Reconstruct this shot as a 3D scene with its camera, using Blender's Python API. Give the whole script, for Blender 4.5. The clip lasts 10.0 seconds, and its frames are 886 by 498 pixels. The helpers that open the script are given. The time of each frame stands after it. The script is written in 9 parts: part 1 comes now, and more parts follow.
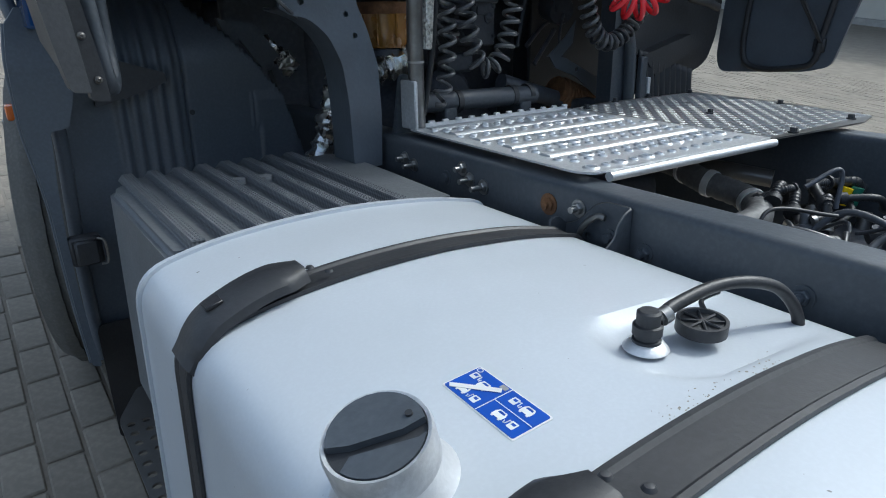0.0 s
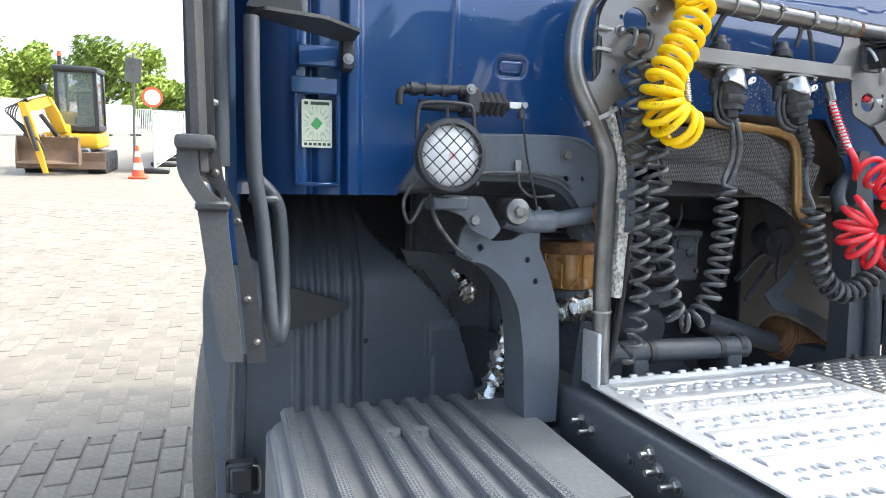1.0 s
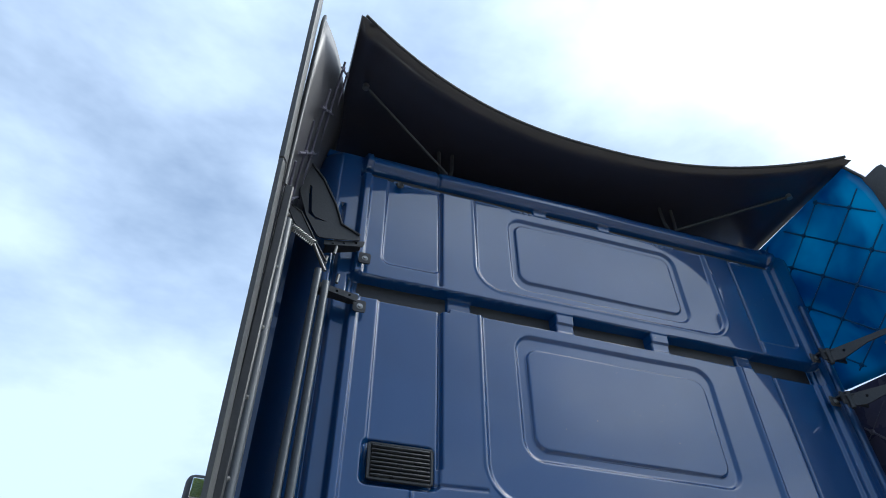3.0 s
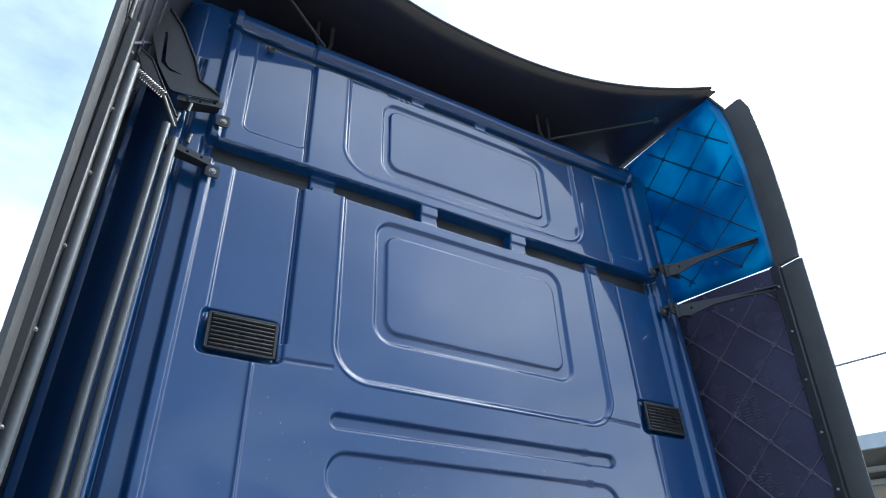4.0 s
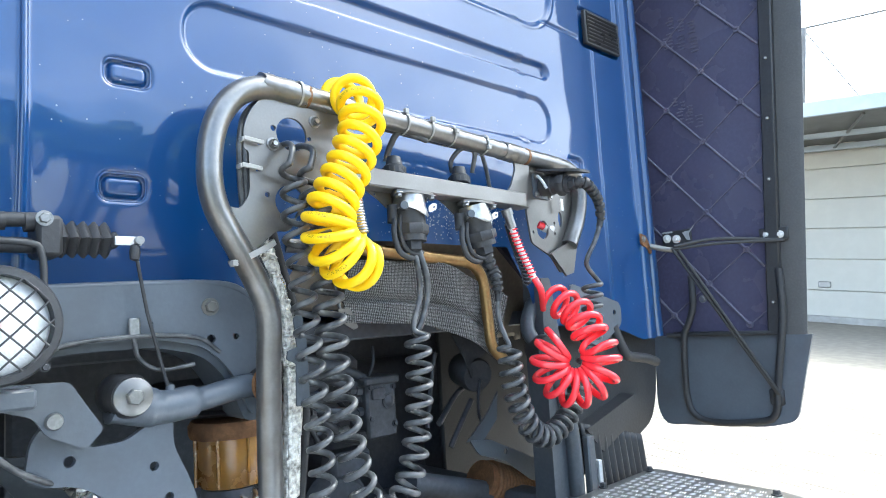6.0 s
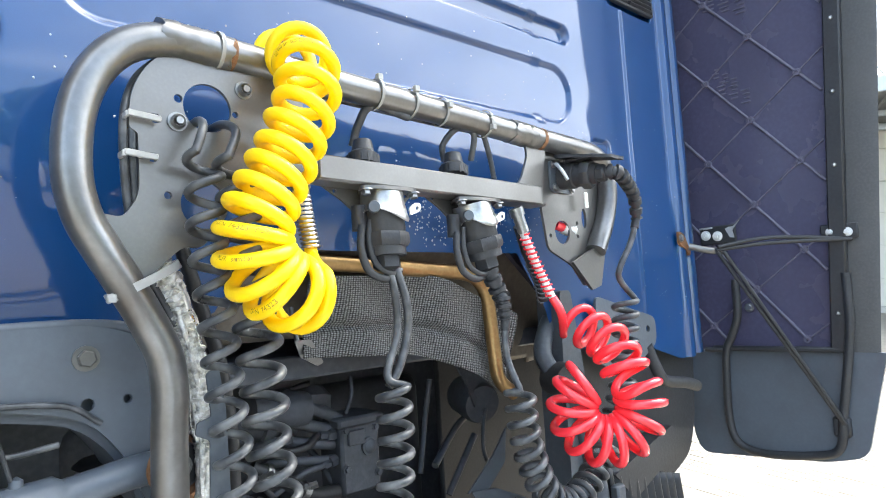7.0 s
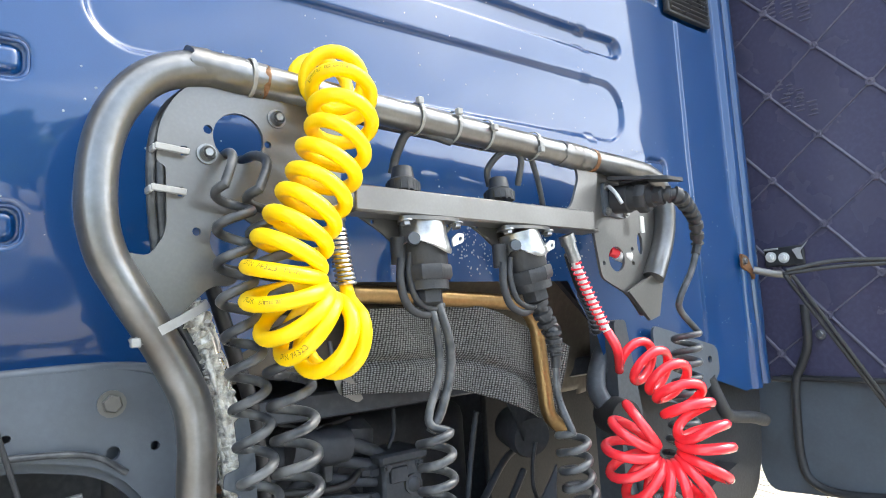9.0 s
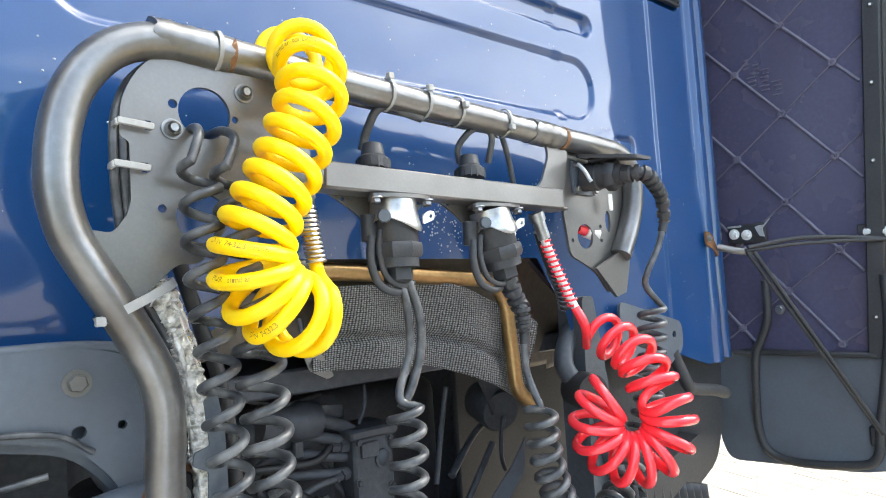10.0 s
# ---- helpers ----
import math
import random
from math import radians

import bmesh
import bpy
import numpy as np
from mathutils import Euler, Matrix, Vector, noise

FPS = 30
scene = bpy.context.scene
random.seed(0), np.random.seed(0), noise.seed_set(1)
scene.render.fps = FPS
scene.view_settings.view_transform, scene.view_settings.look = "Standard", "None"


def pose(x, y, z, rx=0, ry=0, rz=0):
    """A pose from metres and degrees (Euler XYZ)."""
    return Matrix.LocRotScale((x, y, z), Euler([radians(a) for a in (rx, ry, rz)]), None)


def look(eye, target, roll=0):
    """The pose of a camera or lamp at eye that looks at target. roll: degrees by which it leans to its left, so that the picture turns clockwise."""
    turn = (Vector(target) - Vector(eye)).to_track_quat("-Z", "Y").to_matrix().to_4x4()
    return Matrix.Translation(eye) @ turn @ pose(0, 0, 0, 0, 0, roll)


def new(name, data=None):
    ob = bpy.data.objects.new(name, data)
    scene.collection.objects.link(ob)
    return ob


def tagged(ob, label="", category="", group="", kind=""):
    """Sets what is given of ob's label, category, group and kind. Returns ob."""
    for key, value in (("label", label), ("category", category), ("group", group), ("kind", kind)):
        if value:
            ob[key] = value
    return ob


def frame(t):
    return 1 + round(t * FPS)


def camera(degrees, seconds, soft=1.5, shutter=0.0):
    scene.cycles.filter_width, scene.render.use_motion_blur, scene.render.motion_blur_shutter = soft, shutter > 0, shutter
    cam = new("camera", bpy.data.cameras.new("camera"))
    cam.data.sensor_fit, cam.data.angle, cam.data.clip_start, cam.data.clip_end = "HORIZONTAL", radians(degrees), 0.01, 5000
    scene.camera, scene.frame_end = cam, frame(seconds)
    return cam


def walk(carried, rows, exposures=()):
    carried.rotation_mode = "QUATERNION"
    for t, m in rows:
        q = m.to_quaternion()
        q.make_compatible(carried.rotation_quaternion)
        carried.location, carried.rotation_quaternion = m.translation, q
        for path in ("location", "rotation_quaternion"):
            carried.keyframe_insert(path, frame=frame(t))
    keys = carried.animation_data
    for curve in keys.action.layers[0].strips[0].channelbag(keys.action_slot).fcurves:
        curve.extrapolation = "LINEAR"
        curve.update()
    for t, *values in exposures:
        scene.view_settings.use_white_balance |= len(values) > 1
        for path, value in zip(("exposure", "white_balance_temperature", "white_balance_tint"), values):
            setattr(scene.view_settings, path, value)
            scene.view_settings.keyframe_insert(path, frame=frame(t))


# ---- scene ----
# The truck stands nose-down on the yard: TRUCK lays its own axes (x right, y ahead, z up) into the world.
TRUCK = Matrix.Translation((0, 0, -0.35)) @ Matrix.Rotation(radians(-1.05), 4, "Z") @ Matrix.Rotation(radians(-6.4), 4, "X")

cam = camera(69.0, 10.0, soft=1.0)
PATH = [
    (0, (-1.274, -1.429, 1.54), (-0.196, 0.109, 0.852), -0.8),
    (0.5, (-1.16, -1.28, 1.588), (-0.403, 0.481, 1.014), -0.1),
    (0.7, (-1.149, -1.265, 1.613), (-0.447, 0.556, 1.174), 0.4),
    (1, (-1.147, -1.276, 1.667), (-0.533, 0.621, 1.51), 0.6),
    (1.5, (-1.131, -1.375, 1.741), (-0.631, 0.525, 2.114), 0.9),
    (2, (-1.176, -1.463, 1.803), (-0.72, 0.238, 2.751), 1.2),
    (2.2, (-1.189, -1.491, 1.816), (-0.754, 0.091, 2.96), 1.2),
    (3.3, (-1.121, -1.65, 1.79), (-0.626, -0.264, 3.144), -0.1),
    (3.5, (-1.103, -1.632, 1.786), (-0.524, -0.228, 3.087), -0.7),
    (4, (-1.072, -1.566, 1.774), (-0.212, -0.147, 2.891), -2.3),
    (4.5, (-1.041, -1.499, 1.738), (0.022, -0.057, 2.626), -3.2),
    (4.8, (-1.03, -1.432, 1.72), (0.116, 0.04, 2.44), -3.1),
    (5, (-1.023, -1.358, 1.706), (0.2, 0.107, 2.303), -3.2),
    (5.5, (-1.008, -1.191, 1.695), (0.357, 0.233, 2.026), -3.3),
    (5.7, (-0.975, -1.122, 1.708), (0.405, 0.306, 1.939), -3.3),
    (6.8, (-0.686, -0.814, 1.79), (0.681, 0.637, 1.951), -3.6),
    (7, (-0.657, -0.811, 1.801), (0.694, 0.657, 1.951), -3.6),
    (7.5, (-0.612, -0.781, 1.812), (0.626, 0.779, 1.993), -3.4),
    (8, (-0.613, -0.775, 1.824), (0.615, 0.789, 2.038), -3.3),
    (8.5, (-0.616, -0.774, 1.834), (0.615, 0.788, 2.048), -3.2),
    (9, (-0.616, -0.774, 1.829), (0.621, 0.784, 2.033), -3.5),
    (9.5, (-0.617, -0.775, 1.831), (0.625, 0.782, 2.019), -3.7),
    (10, (-0.617, -0.775, 1.831), (0.692, 0.733, 1.955), -3.6),
]
# seconds, stops, kelvin, tint
EXPOSURES = [(0.0, -0.22, 5850, 4), (0.5, 0.35, 6200, 6), (1.0, 1.38, 6450, 8), (1.5, 1.32, 6100, 5), (2.0, 0.70, 5750, 4), (3.3, 0.10, 5850, 4), (3.5, 0.12, 5850, 4), (4.0, 0.72, 5800, 4), (4.5, 1.2, 5850, 4), (5.0, 1.5, 5900, 3),
             (5.5, 1.84, 5950, 3), (6.8, 2.06, 6500, 5), (7.5, 2.0, 6650, 6), (10.0, 1.99, 6750, 6)]
walk(cam, [(t, TRUCK @ look(eye, target, roll)) for t, eye, target, roll in PATH], EXPOSURES)

# ---- light ----
SUN_WAY = Vector((-1.0, 0.04, -1.12)).normalized()
world = bpy.data.worlds.new("sky")
scene.world = world
world.use_nodes = True
wn, wl = world.node_tree.nodes, world.node_tree.links
wn.clear()
w_out, w_bg = wn.new("ShaderNodeOutputWorld"), wn.new("ShaderNodeBackground")
sky = wn.new("ShaderNodeTexSky")
sky.sky_type, sky.sun_disc = "NISHITA", False
sky.sun_elevation = math.asin(-SUN_WAY.z)
sky.sun_rotation = math.atan2(-SUN_WAY.x, -SUN_WAY.y)
sky.air_density, sky.dust_density = 1.0, 1.2
w_co, w_map = wn.new("ShaderNodeTexCoord"), wn.new("ShaderNodeMapping")
w_map.inputs["Scale"].default_value = (1.0, 1.0, 2.2)
w_noise, w_ramp, w_mix = wn.new("ShaderNodeTexNoise"), wn.new("ShaderNodeValToRGB"), wn.new("ShaderNodeMix")
w_noise.inputs["Scale"].default_value, w_noise.inputs["Detail"].default_value = 1.8, 6.0
w_noise.inputs["Roughness"].default_value = 0.55
w_ramp.color_ramp.elements[0].position, w_ramp.color_ramp.elements[1].position = 0.35, 0.63
w_ramp.color_ramp.elements[0].color = (0.22, 0.22, 0.22, 1)
w_mix.data_type = "RGBA"
wl.new(w_co.outputs["Generated"], w_map.inputs["Vector"])
wl.new(w_map.outputs["Vector"], w_noise.inputs["Vector"])
# the cloud thins out towards one side
w_side, w_thin, w_less = wn.new("ShaderNodeVectorMath"), wn.new("ShaderNodeMapRange"), wn.new("ShaderNodeMath")
w_side.operation, w_less.operation = "DOT_PRODUCT", "SUBTRACT"
w_side.inputs[1].default_value = Vector((-0.25, -0.95, 0.10)).normalized()
w_thin.inputs["From Min"].default_value, w_thin.inputs["From Max"].default_value = 0.60, 0.93
w_thin.inputs["To Max"].default_value = 0.26
wl.new(w_co.outputs["Generated"], w_side.inputs[0])
wl.new(w_side.outputs["Value"], w_thin.inputs["Value"])
wl.new(w_noise.outputs["Fac"], w_less.inputs[0])
wl.new(w_thin.outputs["Result"], w_less.inputs[1])
wl.new(w_less.outputs["Value"], w_ramp.inputs["Fac"])
wl.new(w_ramp.outputs["Color"], w_mix.inputs["Factor"])
wl.new(sky.outputs["Color"], w_mix.inputs["A"])
w_bg.inputs["Strength"].default_value = 0.15
# the thin cloud is brighter in the sun's quarter of the sky
w_dot, w_glow, w_lift = wn.new("ShaderNodeVectorMath"), wn.new("ShaderNodeMapRange"), wn.new("ShaderNodeMix")
w_dot.operation = "DOT_PRODUCT"
w_dot.inputs[1].default_value = Vector((0.75, -0.35, 0.72)).normalized()
w_glow.inputs["From Min"].default_value, w_glow.inputs["From Max"].default_value = 0.42, 1.0
w_glow.interpolation_type = "SMOOTHSTEP"
w_lift.data_type = "RGBA"
w_lift.inputs["A"].default_value, w_lift.inputs["B"].default_value = (5.3, 6.1, 7.5, 1), (11.5, 11.8, 12.4, 1)
wl.new(w_co.outputs["Generated"], w_dot.inputs[0])
wl.new(w_dot.outputs["Value"], w_glow.inputs["Value"])
wl.new(w_glow.outputs["Result"], w_lift.inputs["Factor"])
wl.new(w_lift.outputs["Result"], w_mix.inputs["B"])
# bright haze round the veiled sun
w_sun, w_fall, w_pow, w_halo = wn.new("ShaderNodeVectorMath"), wn.new("ShaderNodeMapRange"), wn.new("ShaderNodeMath"), wn.new("ShaderNodeMix")
w_sun.operation, w_pow.operation = "DOT_PRODUCT", "POWER"
w_sun.inputs[1].default_value = -SUN_WAY
w_fall.inputs["From Min"].default_value, w_fall.inputs["From Max"].default_value = 0.80, 1.0
w_pow.inputs[1].default_value = 5.0
w_halo.data_type, w_halo.blend_type = "RGBA", "ADD"
w_halo.inputs["B"].default_value = (75.0, 72.0, 67.0, 1)
wl.new(w_co.outputs["Generated"], w_sun.inputs[0])
wl.new(w_sun.outputs["Value"], w_fall.inputs["Value"])
wl.new(w_fall.outputs["Result"], w_pow.inputs[0])
wl.new(w_pow.outputs["Value"], w_halo.inputs["Factor"])
wl.new(w_mix.outputs["Result"], w_halo.inputs["A"])
wl.new(w_halo.outputs["Result"], w_bg.inputs["Color"])
wl.new(w_bg.outputs["Background"], w_out.inputs["Surface"])

sun = new("sun", bpy.data.lights.new("sun", "SUN"))
sun.data.energy, sun.data.angle, sun.data.color = 1.6, radians(2.0), (1.0, 0.95, 0.87)
sun.matrix_world = look((8, -8, 12), Vector((8, -8, 12)) + SUN_WAY)

# ---- materials ----
def material(name, colour, rough=0.5, metal=0.0, coat=0.0, grain=0.0, scale=60.0, stain=0.0, stain_scale=6.0, bump=0.0, stain_colour=None, coords="Object", specks=None, **more):
    """A surface with fine grain, larger stains and slight relief. grain and stain: how much they shift the colour."""
    m = bpy.data.materials.new(name)
    m.use_nodes = True
    nodes, links = m.node_tree.nodes, m.node_tree.links
    b = nodes["Principled BSDF"]
    b.inputs["Roughness"].default_value, b.inputs["Metallic"].default_value = rough, metal
    b.inputs["Coat Weight"].default_value, b.inputs["Coat Roughness"].default_value = coat, 0.04
    for key, value in more.items():
        b.inputs[key.replace("_", " ")].default_value = value
    co = nodes.new("ShaderNodeTexCoord").outputs[coords]

    def noise_of(size, detail):
        n = nodes.new("ShaderNodeTexNoise")
        n.inputs["Scale"].default_value, n.inputs["Detail"].default_value = size, detail
        links.new(co, n.inputs["Vector"])
        return n.outputs["Fac"]

    def mixed(a, fac, colour_b, amount):
        r = nodes.new("ShaderNodeMapRange")
        r.inputs["From Min"].default_value, r.inputs["From Max"].default_value, r.inputs["To Max"].default_value = 0.42, 0.7, amount
        links.new(fac, r.inputs["Value"])
        x = nodes.new("ShaderNodeMix")
        x.data_type = "RGBA"
        links.new(r.outputs["Result"], x.inputs["Factor"])
        if isinstance(a, tuple):
            x.inputs["A"].default_value = a
        else:
            links.new(a, x.inputs["A"])
        x.inputs["B"].default_value = colour_b
        return x.outputs["Result"]

    out = (*colour, 1)
    fine, large = noise_of(scale, 4.0), noise_of(stain_scale, 6.0)
    if grain:
        out = mixed(out, fine, (*[min(1, c * 1.7 + 0.01) for c in colour], 1), grain)
    if stain:
        out = mixed(out, large, (*(stain_colour or [c * 0.45 for c in colour]), 1), stain)
    if specks:
        # scattered small marks: scale, where they begin, colour
        dots = noise_of(specks[0], 1.0)
        r = nodes.new("ShaderNodeMapRange")
        r.inputs["From Min"].default_value, r.inputs["From Max"].default_value = specks[1], specks[1] + 0.03
        links.new(dots, r.inputs["Value"])
        x = nodes.new("ShaderNodeMix")
        x.data_type = "RGBA"
        links.new(r.outputs["Result"], x.inputs["Factor"])
        if isinstance(out, tuple):
            x.inputs["A"].default_value = out
        else:
            links.new(out, x.inputs["A"])
        x.inputs["B"].default_value = (*specks[2], 1)
        out = x.outputs["Result"]
    if isinstance(out, tuple):
        b.inputs["Base Color"].default_value = out
    else:
        links.new(out, b.inputs["Base Color"])
    r = nodes.new("ShaderNodeMapRange")
    r.inputs["To Min"].default_value, r.inputs["To Max"].default_value = max(0.02, rough - 0.09), min(1, rough + 0.12)
    links.new(large, r.inputs["Value"])
    links.new(r.outputs["Result"], b.inputs["Roughness"])
    if bump:
        n = nodes.new("ShaderNodeBump")
        n.inputs["Strength"].default_value, n.inputs["Distance"].default_value = bump, 0.002
        links.new(fine, n.inputs["Height"])
        links.new(n.outputs["Normal"], b.inputs["Normal"])
    return m


PAINT = material("blue_paint", (0.0012, 0.045, 0.165), 0.36, 0.0, 1.0, grain=0.10, scale=900, stain=0.2, stain_scale=3, specks=(130, 0.79, (0.12, 0.14, 0.17)), Specular_IOR_Level=0.3, Coat_IOR=1.62)
PAINT_DARK = material("dark_shell_paint", (0.026, 0.024, 0.034), 0.35, 0.0, 0.6, grain=0.15, scale=300, stain=0.3)
FLAP_IN = material("flap_plastic", (0.066, 0.063, 0.110), 0.25, grain=0.25, scale=90, stain=0.4, stain_scale=5, stain_colour=(0.066, 0.06, 0.09), bump=0.05)
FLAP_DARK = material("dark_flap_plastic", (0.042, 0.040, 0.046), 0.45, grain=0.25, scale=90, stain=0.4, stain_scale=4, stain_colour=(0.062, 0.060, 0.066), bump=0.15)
FLAP_MARK = material("flap_print", (0.125, 0.118, 0.165), 0.4, grain=0.2, scale=90, stain=0.3, stain_scale=5)
BLACK = material("black_plastic", (0.022, 0.023, 0.026), 0.5, grain=0.35, scale=140, stain=0.4, stain_scale=8, stain_colour=(0.05, 0.05, 0.052), bump=0.25)
SEAL = material("grey_edge_strip", (0.050, 0.051, 0.053), 0.55, grain=0.3, scale=160, stain=0.5, stain_scale=9, stain_colour=(0.085, 0.084, 0.083), bump=0.3)
RUBBER = material("rubber", (0.018, 0.018, 0.02), 0.42, grain=0.3, scale=200, stain=0.4, stain_colour=(0.05, 0.05, 0.05), bump=0.2)
# pale patches: dust, plus broad sky highlights put into the sheath's colour
COIL_BLACK = material("cable_sheath", (0.036, 0.038, 0.042), 0.30, grain=0.35, scale=170, stain=0.75, stain_scale=38, stain_colour=(0.16, 0.16, 0.158), bump=0.06)
YELLOW = material("yellow_hose", (0.98, 0.64, 0.004), 0.32, coat=0.1, grain=0.05, scale=80, stain=0.1, stain_colour=(0.92, 0.55, 0.003), Specular_IOR_Level=0.35)
RED = material("red_hose", (0.86, 0.030, 0.045), 0.2, coat=0.5, grain=0.1, scale=80, stain=0.15, stain_colour=(0.5, 0.01, 0.02), Subsurface_Weight=0.05)
CHASSIS = material("chassis_paint", (0.055, 0.064, 0.076), 0.42, grain=0.3, scale=120, stain=0.5, stain_scale=7, stain_colour=(0.075, 0.08, 0.085), bump=0.25)
BRACKET = material("grey_bracket_paint", (0.098, 0.113, 0.134), 0.34, grain=0.10, scale=120, stain=0.45, stain_scale=9, stain_colour=(0.06, 0.062, 0.065), bump=0.2)
# base colour lifted to blue-grey, imitating the veiling glare under the cab
ENGINE = material("sooty_casting", (0.058, 0.065, 0.080), 0.50, grain=0.5, scale=70, stain=0.6, stain_scale=10, stain_colour=(0.048, 0.045, 0.043), bump=0.3)
CAST = material("grey_casting", (0.070, 0.076, 0.088), 0.48, 0.2, grain=0.4, scale=110, stain=0.6, stain_scale=18, stain_colour=(0.035, 0.034, 0.035), bump=0.3)
STEEL = material("weathered_steel", (0.22, 0.22, 0.22), 0.31, 0.8, grain=0.15, scale=140, stain=0.75, stain_scale=14, stain_colour=(0.11, 0.095, 0.08), bump=0.04)
PLATE = material("dull_plate", (0.185, 0.180, 0.172), 0.30, 0.6, grain=0.10, scale=260, stain=0.6, stain_scale=6, stain_colour=(0.11, 0.10, 0.09), bump=0.03)
ALU = material("aluminium", (0.66, 0.67, 0.68), 0.38, 0.55, grain=0.2, scale=200, stain=0.35, stain_scale=12, stain_colour=(0.45, 0.45, 0.45), bump=0.2)
ALU_WORN = material("worn_aluminium", (0.52, 0.53, 0.54), 0.42, 0.45, grain=0.3, scale=160, stain=0.5, stain_scale=9, stain_colour=(0.36, 0.36, 0.36), bump=0.3)
ZINC = material("zinc_bolt", (0.30, 0.30, 0.295), 0.35, 0.9, grain=0.3, scale=200, stain=0.3, stain_scale=30, bump=0.2)
RUST = material("rusty_steel", (0.20, 0.095, 0.04), 0.75, 0.2, grain=0.5, scale=150, stain=0.6, stain_scale=25, stain_colour=(0.07, 0.035, 0.02), bump=0.5)
BRASS = material("bronze_pipe", (0.36, 0.23, 0.10), 0.35, 0.85, grain=0.3, scale=120, stain=0.4, stain_scale=18, bump=0.2)
TANK = material("tank_paint", (0.50, 0.53, 0.565), 0.40, coat=0.3, grain=0.06, scale=220, stain=0.35, stain_scale=3.5, stain_colour=(0.40, 0.43, 0.45), specks=(110, 0.80, (0.16, 0.16, 0.16)), bump=0.06)
FOIL = material("foil", (0.72, 0.71, 0.68), 0.26, 1.0, grain=0.2, scale=60, stain=0.4, stain_scale=20, stain_colour=(0.3, 0.26, 0.2), bump=0.6)
FIBRE = material("torn_foil_wrap", (0.80, 0.76, 0.67), 0.36, 0.4, grain=0.6, scale=260, stain=0.8, stain_scale=110, stain_colour=(0.09, 0.075, 0.05), bump=1.0)
SHIELD = material("heat_shield", (0.165, 0.142, 0.115), 0.5, 0.3, grain=0.3, scale=80, stain=0.5, stain_scale=6, stain_colour=(0.05, 0.045, 0.04), bump=0.3)
BOX = material("ribbed_plastic", (0.120, 0.128, 0.138), 0.5, grain=0.3, scale=150, stain=0.5, stain_scale=6, stain_colour=(0.10, 0.105, 0.108), bump=0.3)
FENDER = material("fender_plastic", (0.082, 0.096, 0.116), 0.36, grain=0.25, scale=150, stain=0.5, stain_scale=4, stain_colour=(0.062, 0.070, 0.082), bump=0.2)
TIE = material("grey_cable_tie", (0.33, 0.325, 0.31), 0.45, grain=0.2, scale=120, stain=0.3)
WHITE = material("white_plastic", (0.72, 0.72, 0.70), 0.45, grain=0.1, stain=0.2)
AMBER = material("amber_plastic", (0.50, 0.24, 0.05), 0.25, coat=0.4, grain=0.2, scale=40, stain=0.5, stain_scale=30, stain_colour=(0.18, 0.07, 0.02), Transmission_Weight=0.35)

# ---- building blocks ----
ORIGIN = {}


def thing(name, label, category, at=(0, 0, 0), group="", kind="", base=TRUCK):
    """An empty at its base, under which the parts hang. Parts are drawn in the truck's axes (or the world's, with another base)."""
    ob = new(name)
    ob.empty_display_size = 0.05
    ob.matrix_world = base @ Matrix.Translation(at)
    ORIGIN[ob.name] = Vector(at)
    return tagged(ob, label, category, group, kind)


def finish(bm, sharp=38):
    for f in bm.faces:
        f.smooth = True
    limit = radians(sharp)
    for e in bm.edges:
        e.smooth = len(e.link_faces) != 2 or e.calc_face_angle(0) < limit


def part(name, bm, mat, parent, label="", sharp=38, normals=True):
    """One mesh under a thing or a part."""
    shift = ORIGIN[parent.name]
    if normals:
        bmesh.ops.recalc_face_normals(bm, faces=bm.faces)
    finish(bm, sharp)
    me = bpy.data.meshes.new(name)
    bm.to_mesh(me)
    bm.free()
    me.transform(Matrix.Translation(-shift))
    for one in (mat if isinstance(mat, (list, tuple)) else [mat]):
        me.materials.append(one)
    ob = new(name, me)
    ob.parent = parent
    ORIGIN[ob.name] = shift
    return tagged(ob, label)


def solid(name, bm, mat, label, category, at=(0, 0, 0), group="", kind="", base=TRUCK, sharp=38):
    """A thing that is a single mesh."""
    bmesh.ops.recalc_face_normals(bm, faces=bm.faces)
    finish(bm, sharp)
    me = bpy.data.meshes.new(name)
    bm.to_mesh(me)
    bm.free()
    me.transform(Matrix.Translation(-Vector(at)))
    for one in (mat if isinstance(mat, (list, tuple)) else [mat]):
        me.materials.append(one)
    ob = new(name, me)
    ob.matrix_world = base @ Matrix.Translation(at)
    ORIGIN[ob.name] = Vector(at)
    return tagged(ob, label, category, group, kind)


def box(lo, hi, bevel=0.0, bm=None, turn=None, segments=1):
    bm = bm or bmesh.new()
    lo, hi = Vector(lo), Vector(hi)
    m = Matrix.Translation((lo + hi) / 2) @ (turn or Matrix.Identity(4)) @ Matrix.Diagonal((*(hi - lo), 1))
    made = bmesh.ops.create_cube(bm, size=1.0, matrix=m)
    if bevel:
        edges = list({e for v in made["verts"] for e in v.link_edges})
        bmesh.ops.bevel(bm, geom=edges, offset=bevel, segments=segments, affect="EDGES", profile=0.5)
    return bm


def smooth_path(points, n=8):
    """Catmull-Rom through the points."""
    p = [Vector(q) for q in points]
    p = [p[0] * 2 - p[1]] + p + [p[-1] * 2 - p[-2]]
    out = []
    for a, b, c, d in zip(p, p[1:], p[2:], p[3:]):
        for i in range(n):
            t = i / n
            out.append(0.5 * (2 * b + (c - a) * t + (2 * a - 5 * b + 4 * c - d) * t * t + (3 * b - a - 3 * c + d) * t ** 3))
    return out + [p[-2]]


